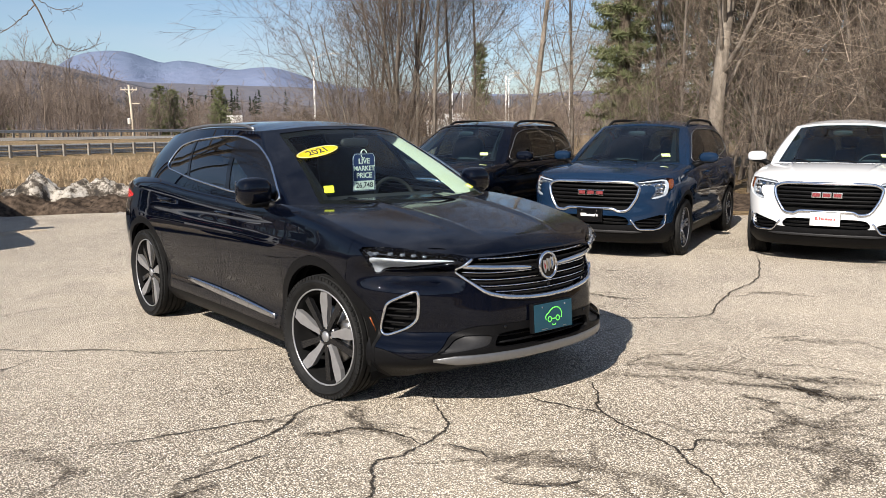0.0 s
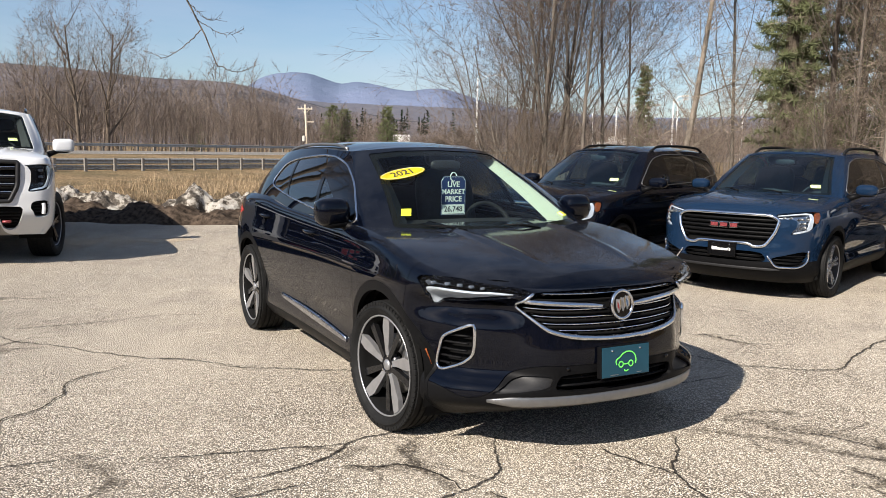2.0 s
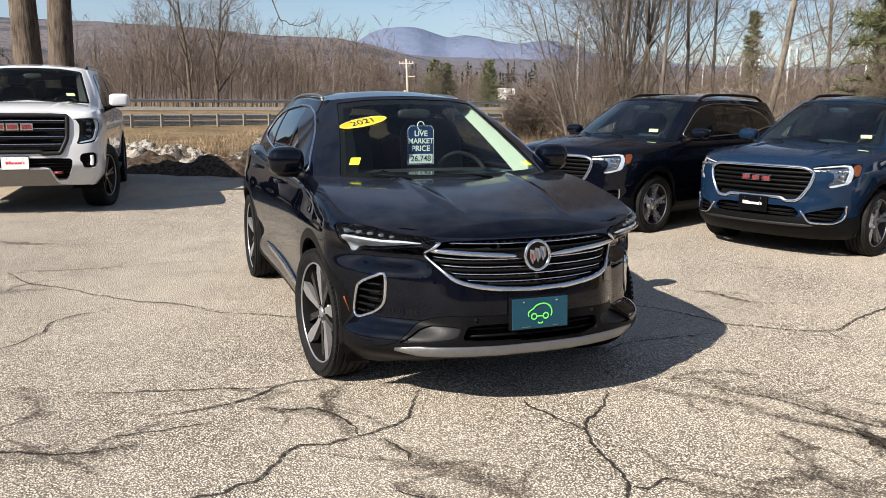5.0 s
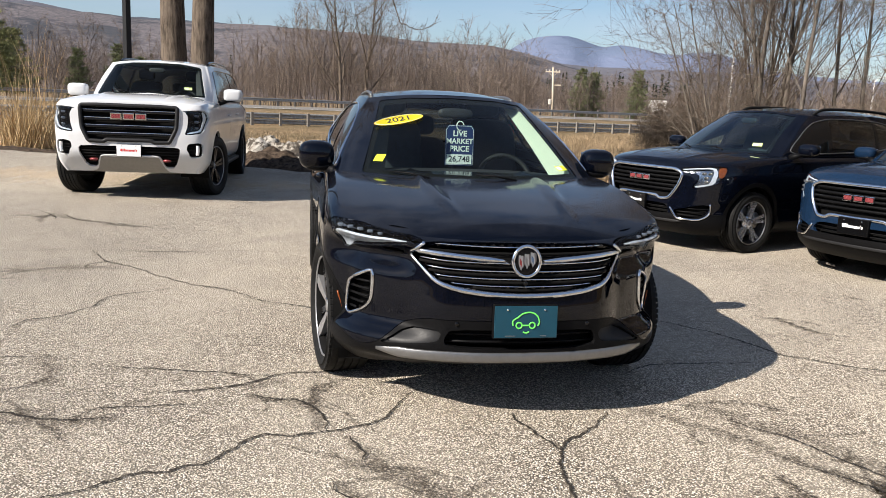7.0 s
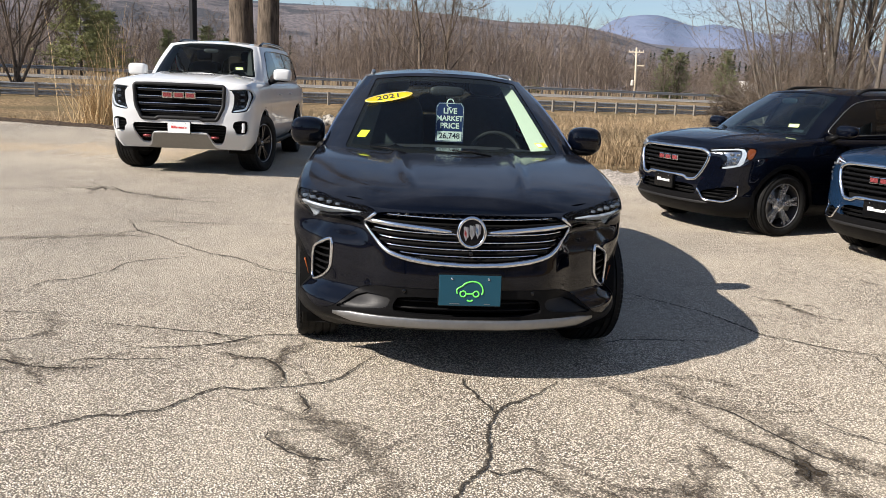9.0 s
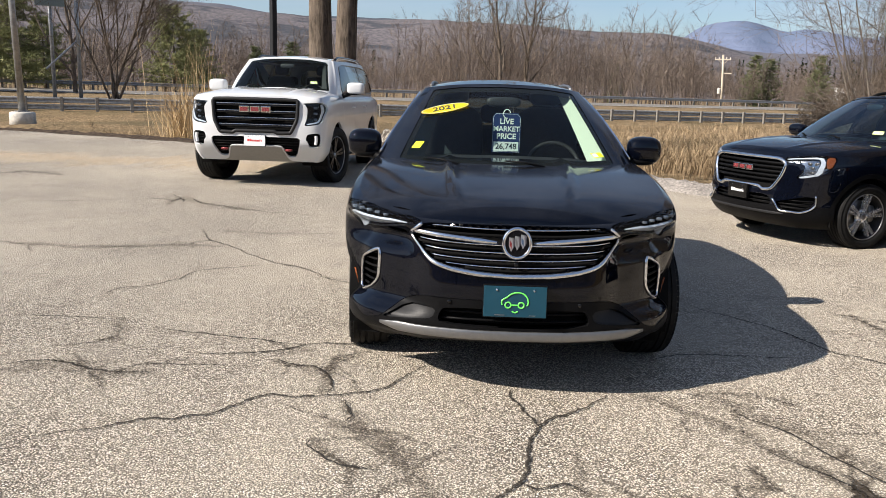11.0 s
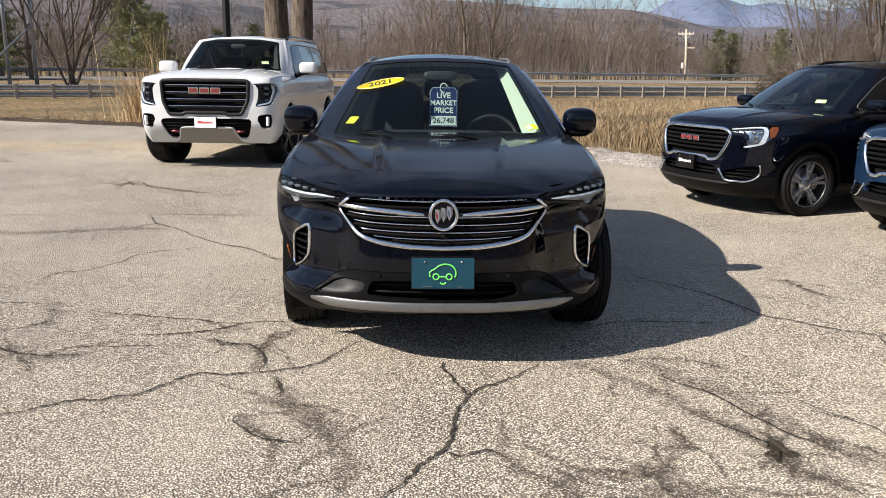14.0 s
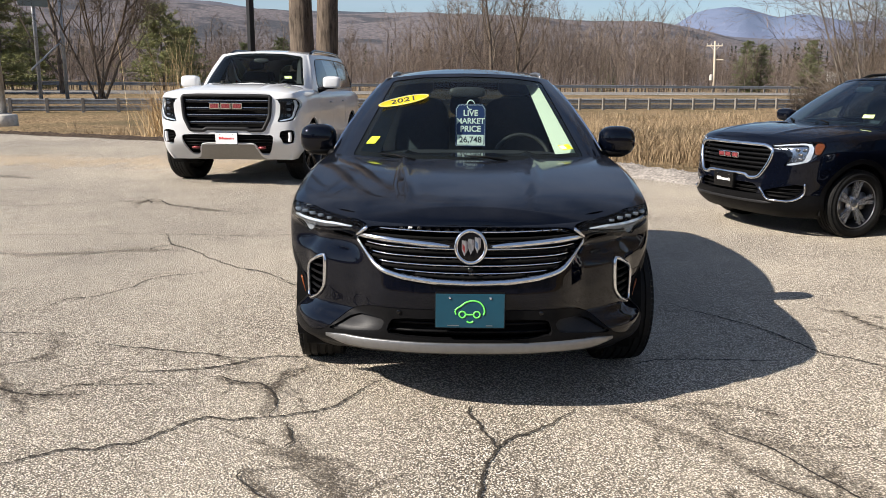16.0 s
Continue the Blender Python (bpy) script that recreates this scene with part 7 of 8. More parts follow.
def bm_mesh(bm, name):
    me = bpy.data.meshes.new(name)
    bm.to_mesh(me)
    bm.free()
    return me


DARK = dict(
    res=0.022, paint="navy", clad_m="plastic",
    plan=[(0.95, 0), (0.935, 0.25), (0.87, 0.5), (0.76, 0.68), (0.62, 0.82), (0.42, 0.905), (0.15, 0.935), (-0.35, 0.935), (-1.3, 0.915), (-2.2, 0.925), (-2.75, 0.94), (-3.15, 0.925), (-3.45, 0.84), (-3.62, 0.62), (-3.68, 0.3), (-3.69, 0)],
    shoulder=[(-3.7, 1.06), (-3.2, 1.14), (-2.7, 1.16), (-2.0, 1.125), (-1.2, 1.1), (-0.5, 1.09), (-0.1, 1.06), (0.3, 0.99), (0.6, 0.938), (0.8, 0.9), (0.95, 0.884)],
    corner=0.07, bottom=0.2, roll=0.05, waist=0.0, crease=0.5,
    nose=[(0.2, 0.34), (0.25, 0.2), (0.295, 0.05), (0.325, 0.012), (0.38, 0.0), (0.55, 0.0), (0.65, 0.012), (0.78, 0.035), (0.9, 0.06)],
    side=[(0.2, 0.1), (0.26, 0.045), (0.34, 0.02), (0.46, 0.035), (0.6, 0.015), (0.76, 0.0), (0.86, 0.004), (0.96, 0.026), (1.16, 0.06)],
    tail=[(0.25, 0.1), (0.4, 0.01), (0.55, 0.0), (0.8, 0.03), (1.1, 0.08)],
    axles=(0.0, -2.779), hub=0.36, arch=0.425, cladding=0.055, sill=0.315,
    grille=[(0.0, 0.88), (0.2, 0.88), (0.44, 0.877), (0.475, 0.868), (0.512, 0.836), (0.526, 0.818), (0.518, 0.796), (0.43, 0.706), (0.39, 0.685), (0.3, 0.662), (0.15, 0.645), (0.0, 0.64)],
    frame_r=0.0085, frame_foot=0.75, frame_open=0.872, bars=[(z, 0.0036, "chrome", "grille_bar") for z in (0.858, 0.785, 0.748, 0.712, 0.678)] + [(z, 0.007, "void", "grille_slat") for z in (0.83, 0.768, 0.73, 0.696, 0.66)],
    bar_sag=0.012, wings=[(0.8, 0.832, 0.085, 0.505, "chrome")], fins=(0.86, 0.77, 0.733, 0.7, 0.665),
    badge=round_badge(0.805, 0.071),
    vents=[("fog_vent", [(0.692, 0.7), (0.716, 0.697), (0.775, 0.655), (0.8, 0.615), (0.808, 0.465), (0.792, 0.451), (0.738, 0.491), (0.698, 0.55)], "void", 0.06, "chrome", 0.01),
           ("lower_intake", [(0.0, 0.478), (0.345, 0.474), (0.37, 0.44), (0.38, 0.388), (0.0, 0.38)], "void", 0.07, None, 0),
           ("intake_trim", [(0.69, 0.364), (0.53, 0.46), (0.415, 0.468), (0.385, 0.458), (0.405, 0.405), (0.53, 0.394)], "grey_plastic", 0.014, None, 0)],
    lamp=[(0.45, 0.88), (0.545, 0.898), (0.744, 0.931), (0.83, 0.936), (0.89, 0.93), (0.89, 0.89), (0.878, 0.85), (0.835, 0.82), (0.82, 0.785), (0.797, 0.782), (0.78, 0.803), (0.719, 0.812), (0.628, 0.832), (0.5, 0.866)], lamp_back=0.12, lamp_m="lamp_grey",
    guide=[(0.888, 0.858), (0.872, 0.876), (0.8, 0.86), (0.7, 0.85), (0.6, 0.858), (0.54, 0.866), (0.628, 0.836), (0.719, 0.816), (0.775, 0.809), (0.792, 0.784), (0.816, 0.785), (0.836, 0.82)],
    projectors=[(0.845, 0.912, 0.016), (0.8, 0.912, 0.016), (0.755, 0.908, 0.016), (0.71, 0.903, 0.015), (0.665, 0.897, 0.013)], cell_x=-0.036, cell_m="lamp_cell", guide_m="drl",
    valance=[(0, 0.52), (0.42, 0.517), (0.53, 0.482), (0.62, 0.42), (0.7, 0.362), (0.76, 0.348), (0.85, 0.39), (1.0, 0.42)], bumper_back=0.28,
    tail_lamp=[(-3.0, 1.0), (-3.3, 1.05), (-3.65, 1.04), (-3.65, 0.94), (-3.3, 0.96)],
    doors=(-0.42, -1.4, -2.38), gate=-3.42, cowl_x=-0.52,
    hood=[(-0.6, 1.1), (-0.15, 1.09), (0.2, 1.06), (0.5, 1.015), (0.75, 0.962), (0.88, 0.917), (0.95, 0.886)], hood_crease=0.016, hood_crease_y=0.36,
    glass_base=[(-0.1, 0, 1.068), (-0.13, 0.3, 1.067), (-0.24, 0.58, 1.07), (-0.42, 0.77, 1.08), (-0.62, 0.84, 1.085), (-1.5, 0.845, 1.09), (-2.3, 0.84, 1.12), (-2.9, 0.81, 1.14), (-3.3, 0.68, 1.12), (-3.47, 0.36, 1.09), (-3.5, 0, 1.09)],
    glass_top=[(-1.13, 0, 1.575), (-1.14, 0.2, 1.57), (-1.19, 0.4, 1.56), (-1.29, 0.53, 1.545), (-1.42, 0.575, 1.54), (-1.9, 0.59, 1.555), (-2.4, 0.58, 1.545), (-2.85, 0.55, 1.515), (-3.1, 0.48, 1.5), (-3.2, 0.28, 1.515), (-3.22, 0, 1.52)],
    bulge=0.035, screen=[(0, 1.08), (0.68, 1.095), (0.5, 1.525), (0.3, 1.55), (0, 1.558)], screen_back=-1.6,
    back_glass=[(0, 1.16), (0.58, 1.17), (0.42, 1.46), (0, 1.48)], back_x=-2.95,
    dlo=[(-0.58, 1.1), (-0.95, 1.118), (-1.35, 1.135), (-2.0, 1.185), (-2.48, 1.24), (-2.56, 1.275), (-2.5, 1.42), (-2.28, 1.468), (-1.78, 1.505), (-1.5, 1.5), (-1.22, 1.45), (-0.95, 1.345), (-0.74, 1.22)],
    panes=[((-0.5, 1.0, -0.76, 1.1), (-1.3, 1.1, -1.52, 1.5)), ((-1.36, 1.1, -1.58, 1.5), (-1.98, 1.1, -2.26, 1.5)), ((-2.02, 1.1, -2.3, 1.5), (-3.2, 1.0, -3.2, 1.6))],
    tints=("sky_glass", "dark_glass", "dark_glass"), trim_r=0.008, trim_m="chrome",
    roof=[(-3.25, 1.52), (-2.8, 1.585), (-2.2, 1.618), (-1.6, 1.615), (-1.13, 1.578)], roof_m="roof_navy",
    rails=(-1.5, -2.9, 0.53, 0.016, 0.012), rail_m="satin",
    mirror=(-0.72, 0.94, 1.165, (0.09, 0.112, 0.092)), mirror_m="navy", mirror_e=0.7,
    handles=((-1.29, 0.985), (-2.34, 1.01)), molding=(-0.55, 0.385, -1.96, 0.43, 0.03), marker=(0.412, 0.545, 0.432, 0.465),
    skid=(0.68, 0.341, 0.026, "satin"), tyre=0.366, tyre_w=0.235, rim=0.282, track=0.815, wheel="blade", spoke_m="alloy", steer=7, dams=True,
    floor=0.42, seat_x=-1.35, dash_x=-0.62, dash_z=0.98, cabin_w=0.72, trim_w=0.1,
)
HERO = pose(-0.048, 5.177, 0, 0, 0, -46.7)
hero, hx = suv(DARK, HERO, "near-black blue crossover with chrome grille and dusty hood")


def hero_details():
    f = hx["front"]
    p = f(0.0, 0.525, 0.02)
    pl = plate(hero, Matrix.Translation(p) @ Matrix.Rotation(radians(-4), 4, "Y"), "plate_teal", [(-0.1, -0.05, -0.068, -0.064, "satin"), (0.07, 0.1, -0.068, -0.064, "satin")])
    # green line drawing: a small rounded car with two wheels over a short arc
    arc = lambda cx, cz, r, a0, a1, n=10: [(cx + r * math.cos(t), cz + r * math.sin(t)) for t in np.linspace(radians(a0), radians(a1), n)]
    outline = [(-0.062, -0.016), (-0.066, 0.0), (-0.058, 0.012), (-0.04, 0.022), (-0.02, 0.038), (0.01, 0.046), (0.04, 0.04), (0.058, 0.022), (0.064, -0.002), (0.058, -0.018)]
    lines = [spline([(0.0115, y, z) for y, z in outline], 30), [(0.0115, y, z) for y, z in arc(-0.034, -0.016, 0.014, 0, 360, 18)], [(0.0115, y, z) for y, z in arc(0.03, -0.016, 0.014, 0, 360, 18)],
             [(0.0115, -0.02, -0.016), (0.0115, 0.016, -0.016)], [(0.0115, y, z) for y, z in arc(0.0, -0.034, 0.018, -140, -40, 8)]]
    for ln in lines:
        part("drawing", tube([tuple(q) for q in ln], 0.0036, 6, False, 0.4, (1, 0, 0)), "plate_green", pl, "green line drawing")

    # parking sensors in the lower trim and the small camera under the badge
    for y, z, r in ((-0.32, 0.503, 0.011), (0.32, 0.503, 0.011), (0.0, 0.7, 0.012)):
        q = f(y, z, 0.004)
        part("sensor", superform(bmesh.new(), q, (0.006, r, r), 1.0, 14, 8), "gloss", hero, "small round black sensor", smooth=True)

    # stickers on the windscreen and the hanging price tag
    ht = hx["ht"]

    def on_glass(y, z):
        q, n, _, _ = ht.ray_cast(Vector((3, y, z)), Vector((-1, 0, 0)))
        return q, (n if n.x > 0 else -n)

    q, n = on_glass(-0.408, 1.4)
    up = (Vector((0, 0, 1)) - n * n.z).normalized()
    right = up.cross(n)
    fr = Matrix((right, up, n)).transposed().to_4x4()
    fr.translation = q + n * 0.004
    st = thing("price_sticker", HERO @ fr @ Matrix.Rotation(radians(27), 4, "Z"), "yellow oval year sticker on the windscreen", "sticker")
    bm = bmesh.new()
    vs = [bm.verts.new((0.165 * math.cos(t), 0.062 * math.sin(t), 0)) for t in np.linspace(0, 2 * math.pi, 48, endpoint=False)]
    bm.faces.new(vs)
    bmesh.ops.solidify(bm, geom=bm.faces[:], thickness=0.0012)
    part("sheet", bm, "yellow", st)
    lettering("2021", 0.085, "ink", st, pose(0, 0, 0.002), bold=0.001)
    edge = [(0.157 * math.cos(t), 0.055 * math.sin(t), 0.0016) for t in np.linspace(0, 2 * math.pi, 48, endpoint=False)]
    part("border", tube(edge, 0.0013, 5, True), "tag_white", st)

    def patch(y, z, w, h, material, label, roll=0, marks=()):
        q, n = on_glass(y, z)
        up = (Vector((0, 0, 1)) - n * n.z).normalized()
        fr = Matrix((up.cross(n), up, n)).transposed().to_4x4()
        fr.translation = q + n * 0.003
        o = thing("window_sticker", HERO @ fr @ Matrix.Rotation(radians(roll), 4, "Z"), label, "sticker", "windscreen stickers")
        part("sheet", boxm(-w / 2, w / 2, -h / 2, h / 2, -0.0006, 0.0006), material, o)
        for x0, x1, y0, y1, mt in marks:
            part("mark", boxm(x0, x1, y0, y1, 0.0008, 0.0014), mt, o)

    patch(-0.565, 1.175, 0.062, 0.075, "yellow_green", "plain bright yellow sticker low on the windscreen", 4)
    patch(0.575, 1.145, 0.085, 0.05, "yellow_green", "bright yellow inspection sticker low on the windscreen", 6, [(-0.04, 0.0, -0.018, 0.018, "tag_white"), (0.01, 0.04, -0.01, 0.006, "yellow")])

    tag = thing("price_tag", HERO @ pose(-0.9, 0.022, 1.245, 0, 0, 90) @ Matrix.Diagonal((0.88, 0.88, 0.88, 1)), "dark blue hanging price tag behind the windscreen", "price tag")
    w, h = 0.112, 0.155
    part("card", slab([(-w, -h), (w, -h), (w, h * 0.78), (w * 0.8, h), (-w * 0.8, h), (-w, h * 0.78)], -0.001, 0.001), "tag_blue", tag)
    part("border", tube([(x, -0.002, z) for x, z in ((-w + 0.006, -h + 0.006), (w - 0.006, -h + 0.006), (w - 0.006, h * 0.76), (w * 0.77, h - 0.007), (-w * 0.77, h - 0.007), (-w + 0.006, h * 0.76))], 0.0016, 5, True), "tag_white", tag)
    part("price_field", boxm(-w + 0.014, w - 0.014, -0.0026, -0.0012, -h + 0.012, -h + 0.085), "tag_white", tag)
    part("hook", tube([(0.028 * math.cos(t), 0, h - 0.006 + 0.034 * math.sin(t)) for t in np.linspace(0.2, math.pi * 1.6, 16)], 0.004, 6), "tag_white", tag)
    tm = Matrix.Rotation(radians(90), 4, "X")
    for i, (txt, sz) in enumerate((("LIVE", 0.06), ("MARKET", 0.055), ("PRICE", 0.06))):
        lettering(txt, sz, "tag_white", tag, Matrix.Translation((0, -0.003, 0.088 - i * 0.058)) @ tm, bold=0.0014)
    lettering("26,748", 0.062, "ink", tag, Matrix.Translation((0, -0.0036, -h + 0.048)) @ tm @ Matrix.Shear("XZ", 4, (0, 0)), bold=0.0006)


hero_details()


# ---- compact sport utilities in a row: blue, black and white ----
def word_badge(z, w, h, out=0.01):
    """Three red blocks with bright edges, where the maker's letters stand."""
    def make(gr, front):
        for i in range(3):
            y = w * (1 - i) * 0.68
            p = front(y, z, out)
            if p is None:
                continue
            part("badge_edge", boxm(p.x - 0.03, p.x + 0.008, y - w * 0.31, y + w * 0.31, z - h / 2, z + h / 2, 0.004), "chrome", gr)
            part("badge_block", boxm(p.x + 0.008, p.x + 0.012, y - w * 0.24, y + w * 0.24, z - h * 0.32, z + h * 0.32, 0.001, 1), "badge_red", gr)
    return make


COMPACT = dict(
    DARK, res=0.03, paint="blue", clad_m="plastic",
    plan=[(0.92, 0), (0.905, 0.25), (0.85, 0.52), (0.76, 0.7), (0.6, 0.83), (0.4, 0.895), (0.1, 0.918), (-0.35, 0.915), (-1.3, 0.9), (-2.2, 0.91), (-2.7, 0.92), (-3.1, 0.91), (-3.4, 0.84), (-3.6, 0.65), (-3.68, 0.3), (-3.69, 0)],
    shoulder=[(-3.7, 1.06), (-3.2, 1.1), (-2.7, 1.11), (-2.0, 1.1), (-1.2, 1.09), (-0.5, 1.08), (-0.1, 1.06), (0.3, 1.03), (0.6, 0.995), (0.8, 0.97), (0.95, 0.955)],
    nose=[(0.2, 0.16), (0.26, 0.08), (0.32, 0.03), (0.38, 0.0), (0.55, 0.005), (0.65, 0.02), (0.78, 0.03), (0.96, 0.06)],
    axles=(0.0, -2.725), hub=0.345, arch=0.405, cladding=0.05, sill=0.34,
    grille=[(0.0, 0.925), (0.3, 0.925), (0.47, 0.92), (0.555, 0.875), (0.53, 0.75), (0.44, 0.6), (0.33, 0.585), (0.27, 0.618), (0.0, 0.615)],
    corner=0, frame_open=None, frame_r=0.02, strips=[("fog_strip", [(0.47, 0.5), (0.505, 0.455), (0.56, 0.388), (0.65, 0.382), (0.745, 0.384), (0.8, 0.44), (0.81, 0.56)], 0.012, "chrome")], bars=[(z, 0.014, "plastic", "grille_bar") for z in (0.69, 0.735, 0.78, 0.825, 0.87)], bar_sag=0.0, bar_flat=0.8, wings=(), fins=(),
    badge=word_badge(0.8, 0.16, 0.062),
    vents=[("fog_vent", [(0.5, 0.47), (0.56, 0.395), (0.74, 0.39), (0.8, 0.47), (0.806, 0.56), (0.6, 0.5)], "void", 0.05, None, 0),
           ("lower_intake", [(0.0, 0.535), (0.4, 0.535), (0.46, 0.47), (0.44, 0.425), (0.0, 0.425)], "void", 0.07, None, 0)],
    lamp=[(0.51, 0.935), (0.62, 0.955), (0.8, 0.975), (0.862, 0.962), (0.87, 0.86), (0.85, 0.81), (0.825, 0.772), (0.73, 0.735), (0.65, 0.73), (0.716, 0.8), (0.714, 0.888), (0.53, 0.893)], lamp_back=0.12, lamp_m="chrome_dull", cell_x=-0.026, cell_m="brake", guide_m="drl", screen_m="sky_glass", dams=False, frame_foot=0, steer=0,
    guide=[(0.66, 0.736), (0.72, 0.757), (0.8, 0.78), (0.815, 0.9), (0.79, 0.952), (0.64, 0.938), (0.54, 0.922), (0.52, 0.93), (0.62, 0.947), (0.8, 0.97), (0.838, 0.9), (0.83, 0.772), (0.73, 0.737)],
    projectors=[(0.735, 0.9, 0.024), (0.78, 0.9, 0.022), (0.76, 0.855, 0.024), (0.765, 0.81, 0.022), (0.65, 0.912, 0.018), (0.59, 0.908, 0.016)], lamp_amber=[(0.825, 0.965), (0.862, 0.955), (0.875, 0.87), (0.85, 0.84), (0.838, 0.9)],
    valance=[(0, 0.43), (0.4, 0.43), (0.55, 0.435), (0.8, 0.44), (1.0, 0.46)], bumper_back=0.3,
    tail_lamp=[(-3.1, 1.0), (-3.3, 1.02), (-3.65, 1.0), (-3.65, 0.85), (-3.3, 0.9)],
    doors=(-0.45, -1.42, -2.4), gate=-3.42, cowl_x=-0.5,
    hood=[(-0.6, 1.12), (-0.15, 1.115), (0.2, 1.1), (0.5, 1.07), (0.75, 1.02), (0.86, 0.985), (0.92, 0.957)], hood_crease=0.012, hood_crease_y=0.5, hood_p=3.0,
    glass_base=[(-0.2, 0, 1.11), (-0.22, 0.3, 1.11), (-0.32, 0.6, 1.1), (-0.46, 0.76, 1.08), (-0.62, 0.82, 1.075), (-1.5, 0.83, 1.085), (-2.3, 0.83, 1.095), (-2.9, 0.81, 1.1), (-3.3, 0.7, 1.1), (-3.5, 0.36, 1.09), (-3.53, 0, 1.09)],
    glass_top=[(-1.0, 0, 1.6), (-1.01, 0.22, 1.595), (-1.06, 0.42, 1.58), (-1.15, 0.55, 1.565), (-1.3, 0.6, 1.565), (-1.9, 0.615, 1.585), (-2.5, 0.605, 1.58), (-3.0, 0.58, 1.56), (-3.22, 0.5, 1.55), (-3.3, 0.28, 1.565), (-3.32, 0, 1.57)],
    screen=[(0, 1.12), (0.7, 1.11), (0.525, 1.545), (0.3, 1.575), (0, 1.582)], screen_back=-1.5,
    back_glass=[(0, 1.16), (0.6, 1.17), (0.46, 1.5), (0, 1.52)],
    dlo=[(-0.6, 1.11), (-1.35, 1.125), (-2.3, 1.15), (-2.75, 1.22), (-3.1, 1.24), (-3.12, 1.28), (-2.95, 1.45), (-2.5, 1.52), (-1.9, 1.535), (-1.5, 1.53), (-1.2, 1.48), (-0.95, 1.36)],
    panes=[((-0.4, 1.0, -0.75, 1.1), (-1.34, 1.1, -1.42, 1.5)), ((-1.42, 1.1, -1.5, 1.5), (-2.3, 1.1, -2.4, 1.5)), ((-2.36, 1.1, -2.46, 1.5), (-3.4, 1.0, -3.4, 1.6))],
    tints=("glass", "dark_glass", "dark_glass"), trim_r=0.007, trim_m="satin",
    roof=[(-3.35, 1.57), (-2.8, 1.63), (-2.2, 1.655), (-1.6, 1.65), (-1.0, 1.603)], roof_m="blue",
    rails=(-1.35, -3.05, 0.545, 0.05, 0.018), rail_m="rubber",
    mirror=(-0.72, 1.0, 1.17, (0.08, 0.12, 0.07)), mirror_m="blue", handles=((-1.28, 0.97), (-2.3, 0.985)), molding=None, marker=None,
    skid=(0.6, 0.35, 0.016, "grey_plastic"), tyre=0.348, tyre_w=0.225, rim=0.243, track=0.8, wheel="split", spoke_m="bright_alloy", trim_w=0.05,
    seat_x=-1.3, dash_x=-0.6, dash_z=1.0,
)
ROW_YAW = -116.4
blue, bx = suv(COMPACT, pose(1.83, 10.46, 0, 0, 0, ROW_YAW), "deep blue compact sport utility with a chrome-framed grille")
bp = bx["front"](0.0, 0.535, 0.016)
NAME_BARS = []
edge_y = -0.104
for wide, low, high in ((0.026, 0, 34), (0.007, 0, 35), (0.019, 0, 35), (0.018, 0, 24), (0.012, 0, 24), (0.03, 0, 24), (0.018, 0, 24), (0.019, 0, 24), (0.005, 24, 35), (0.016, 0, 24)):
    NAME_BARS.append((edge_y, edge_y + wide, -0.012 + low / 1000, -0.012 + high / 1000, "plate_white"))
    edge_y += wide + 0.0042
plate(blue, Matrix.Translation(bp), "gloss", NAME_BARS)


def screen_sticker(car, hit, m, z=1.2):
    q, n, _, _ = hit["ht"].ray_cast(Vector((3, 0.52, z)), Vector((-1, 0, 0)))
    n = n if n.x > 0 else -n
    up = (Vector((0, 0, 1)) - n * n.z).normalized()
    fr = Matrix((up.cross(n), up, n)).transposed().to_4x4()
    fr.translation = q + n * 0.004
    o = thing("window_sticker", m @ fr, "small pale yellow-green inspection sticker on a windscreen", "sticker", "windscreen stickers")
    part("sheet", boxm(-0.055, 0.055, -0.03, 0.03, -0.0006, 0.0006), "pale_sticker", o)
    part("mark", boxm(-0.04, 0.01, -0.018, 0.006, 0.0008, 0.0014), "tag_white", o)


def repaint(car, old, fresh, label):
    """A copy's own colours: old material names to new ones."""
    for o in car.children_recursive:
        if o.type == "MESH":
            for slot in o.material_slots:
                for a, b in zip(old, fresh):
                    if slot.material == M[a]:
                        slot.link = "OBJECT"
                        slot.material = M[b]
                        break
    tagged(car, label)
    return car


black_m = pose(-0.506, 11.02, 0, 0, 0, ROW_YAW)
black = repaint(copy_thing(blue, black_m), ["blue"], ["black"], "black compact sport utility with a chrome-framed grille")
white_m = pose(4.39, 10.08, 0, 0, 0, ROW_YAW)
white_car = repaint(copy_thing(blue, white_m), ["blue"], ["white_paint"], "white compact sport utility with a chrome-framed grille")
for o in white_car.children_recursive:
    base = o.name.split(".")[0]
    if base == "plate_sheet":
        o.material_slots[0].link = "OBJECT"
        o.material_slots[0].material = M["plate_white"]
    if base == "mark":
        o.material_slots[0].link = "OBJECT"
        o.material_slots[0].material = M["plate_red"]
    if base == "roof_rail":
        bpy.data.objects.remove(o)
for c in ((blue, pose(1.83, 10.46, 0, 0, 0, ROW_YAW)), (black, black_m), (white_car, white_m)):
    screen_sticker(c[0], bx, c[1])


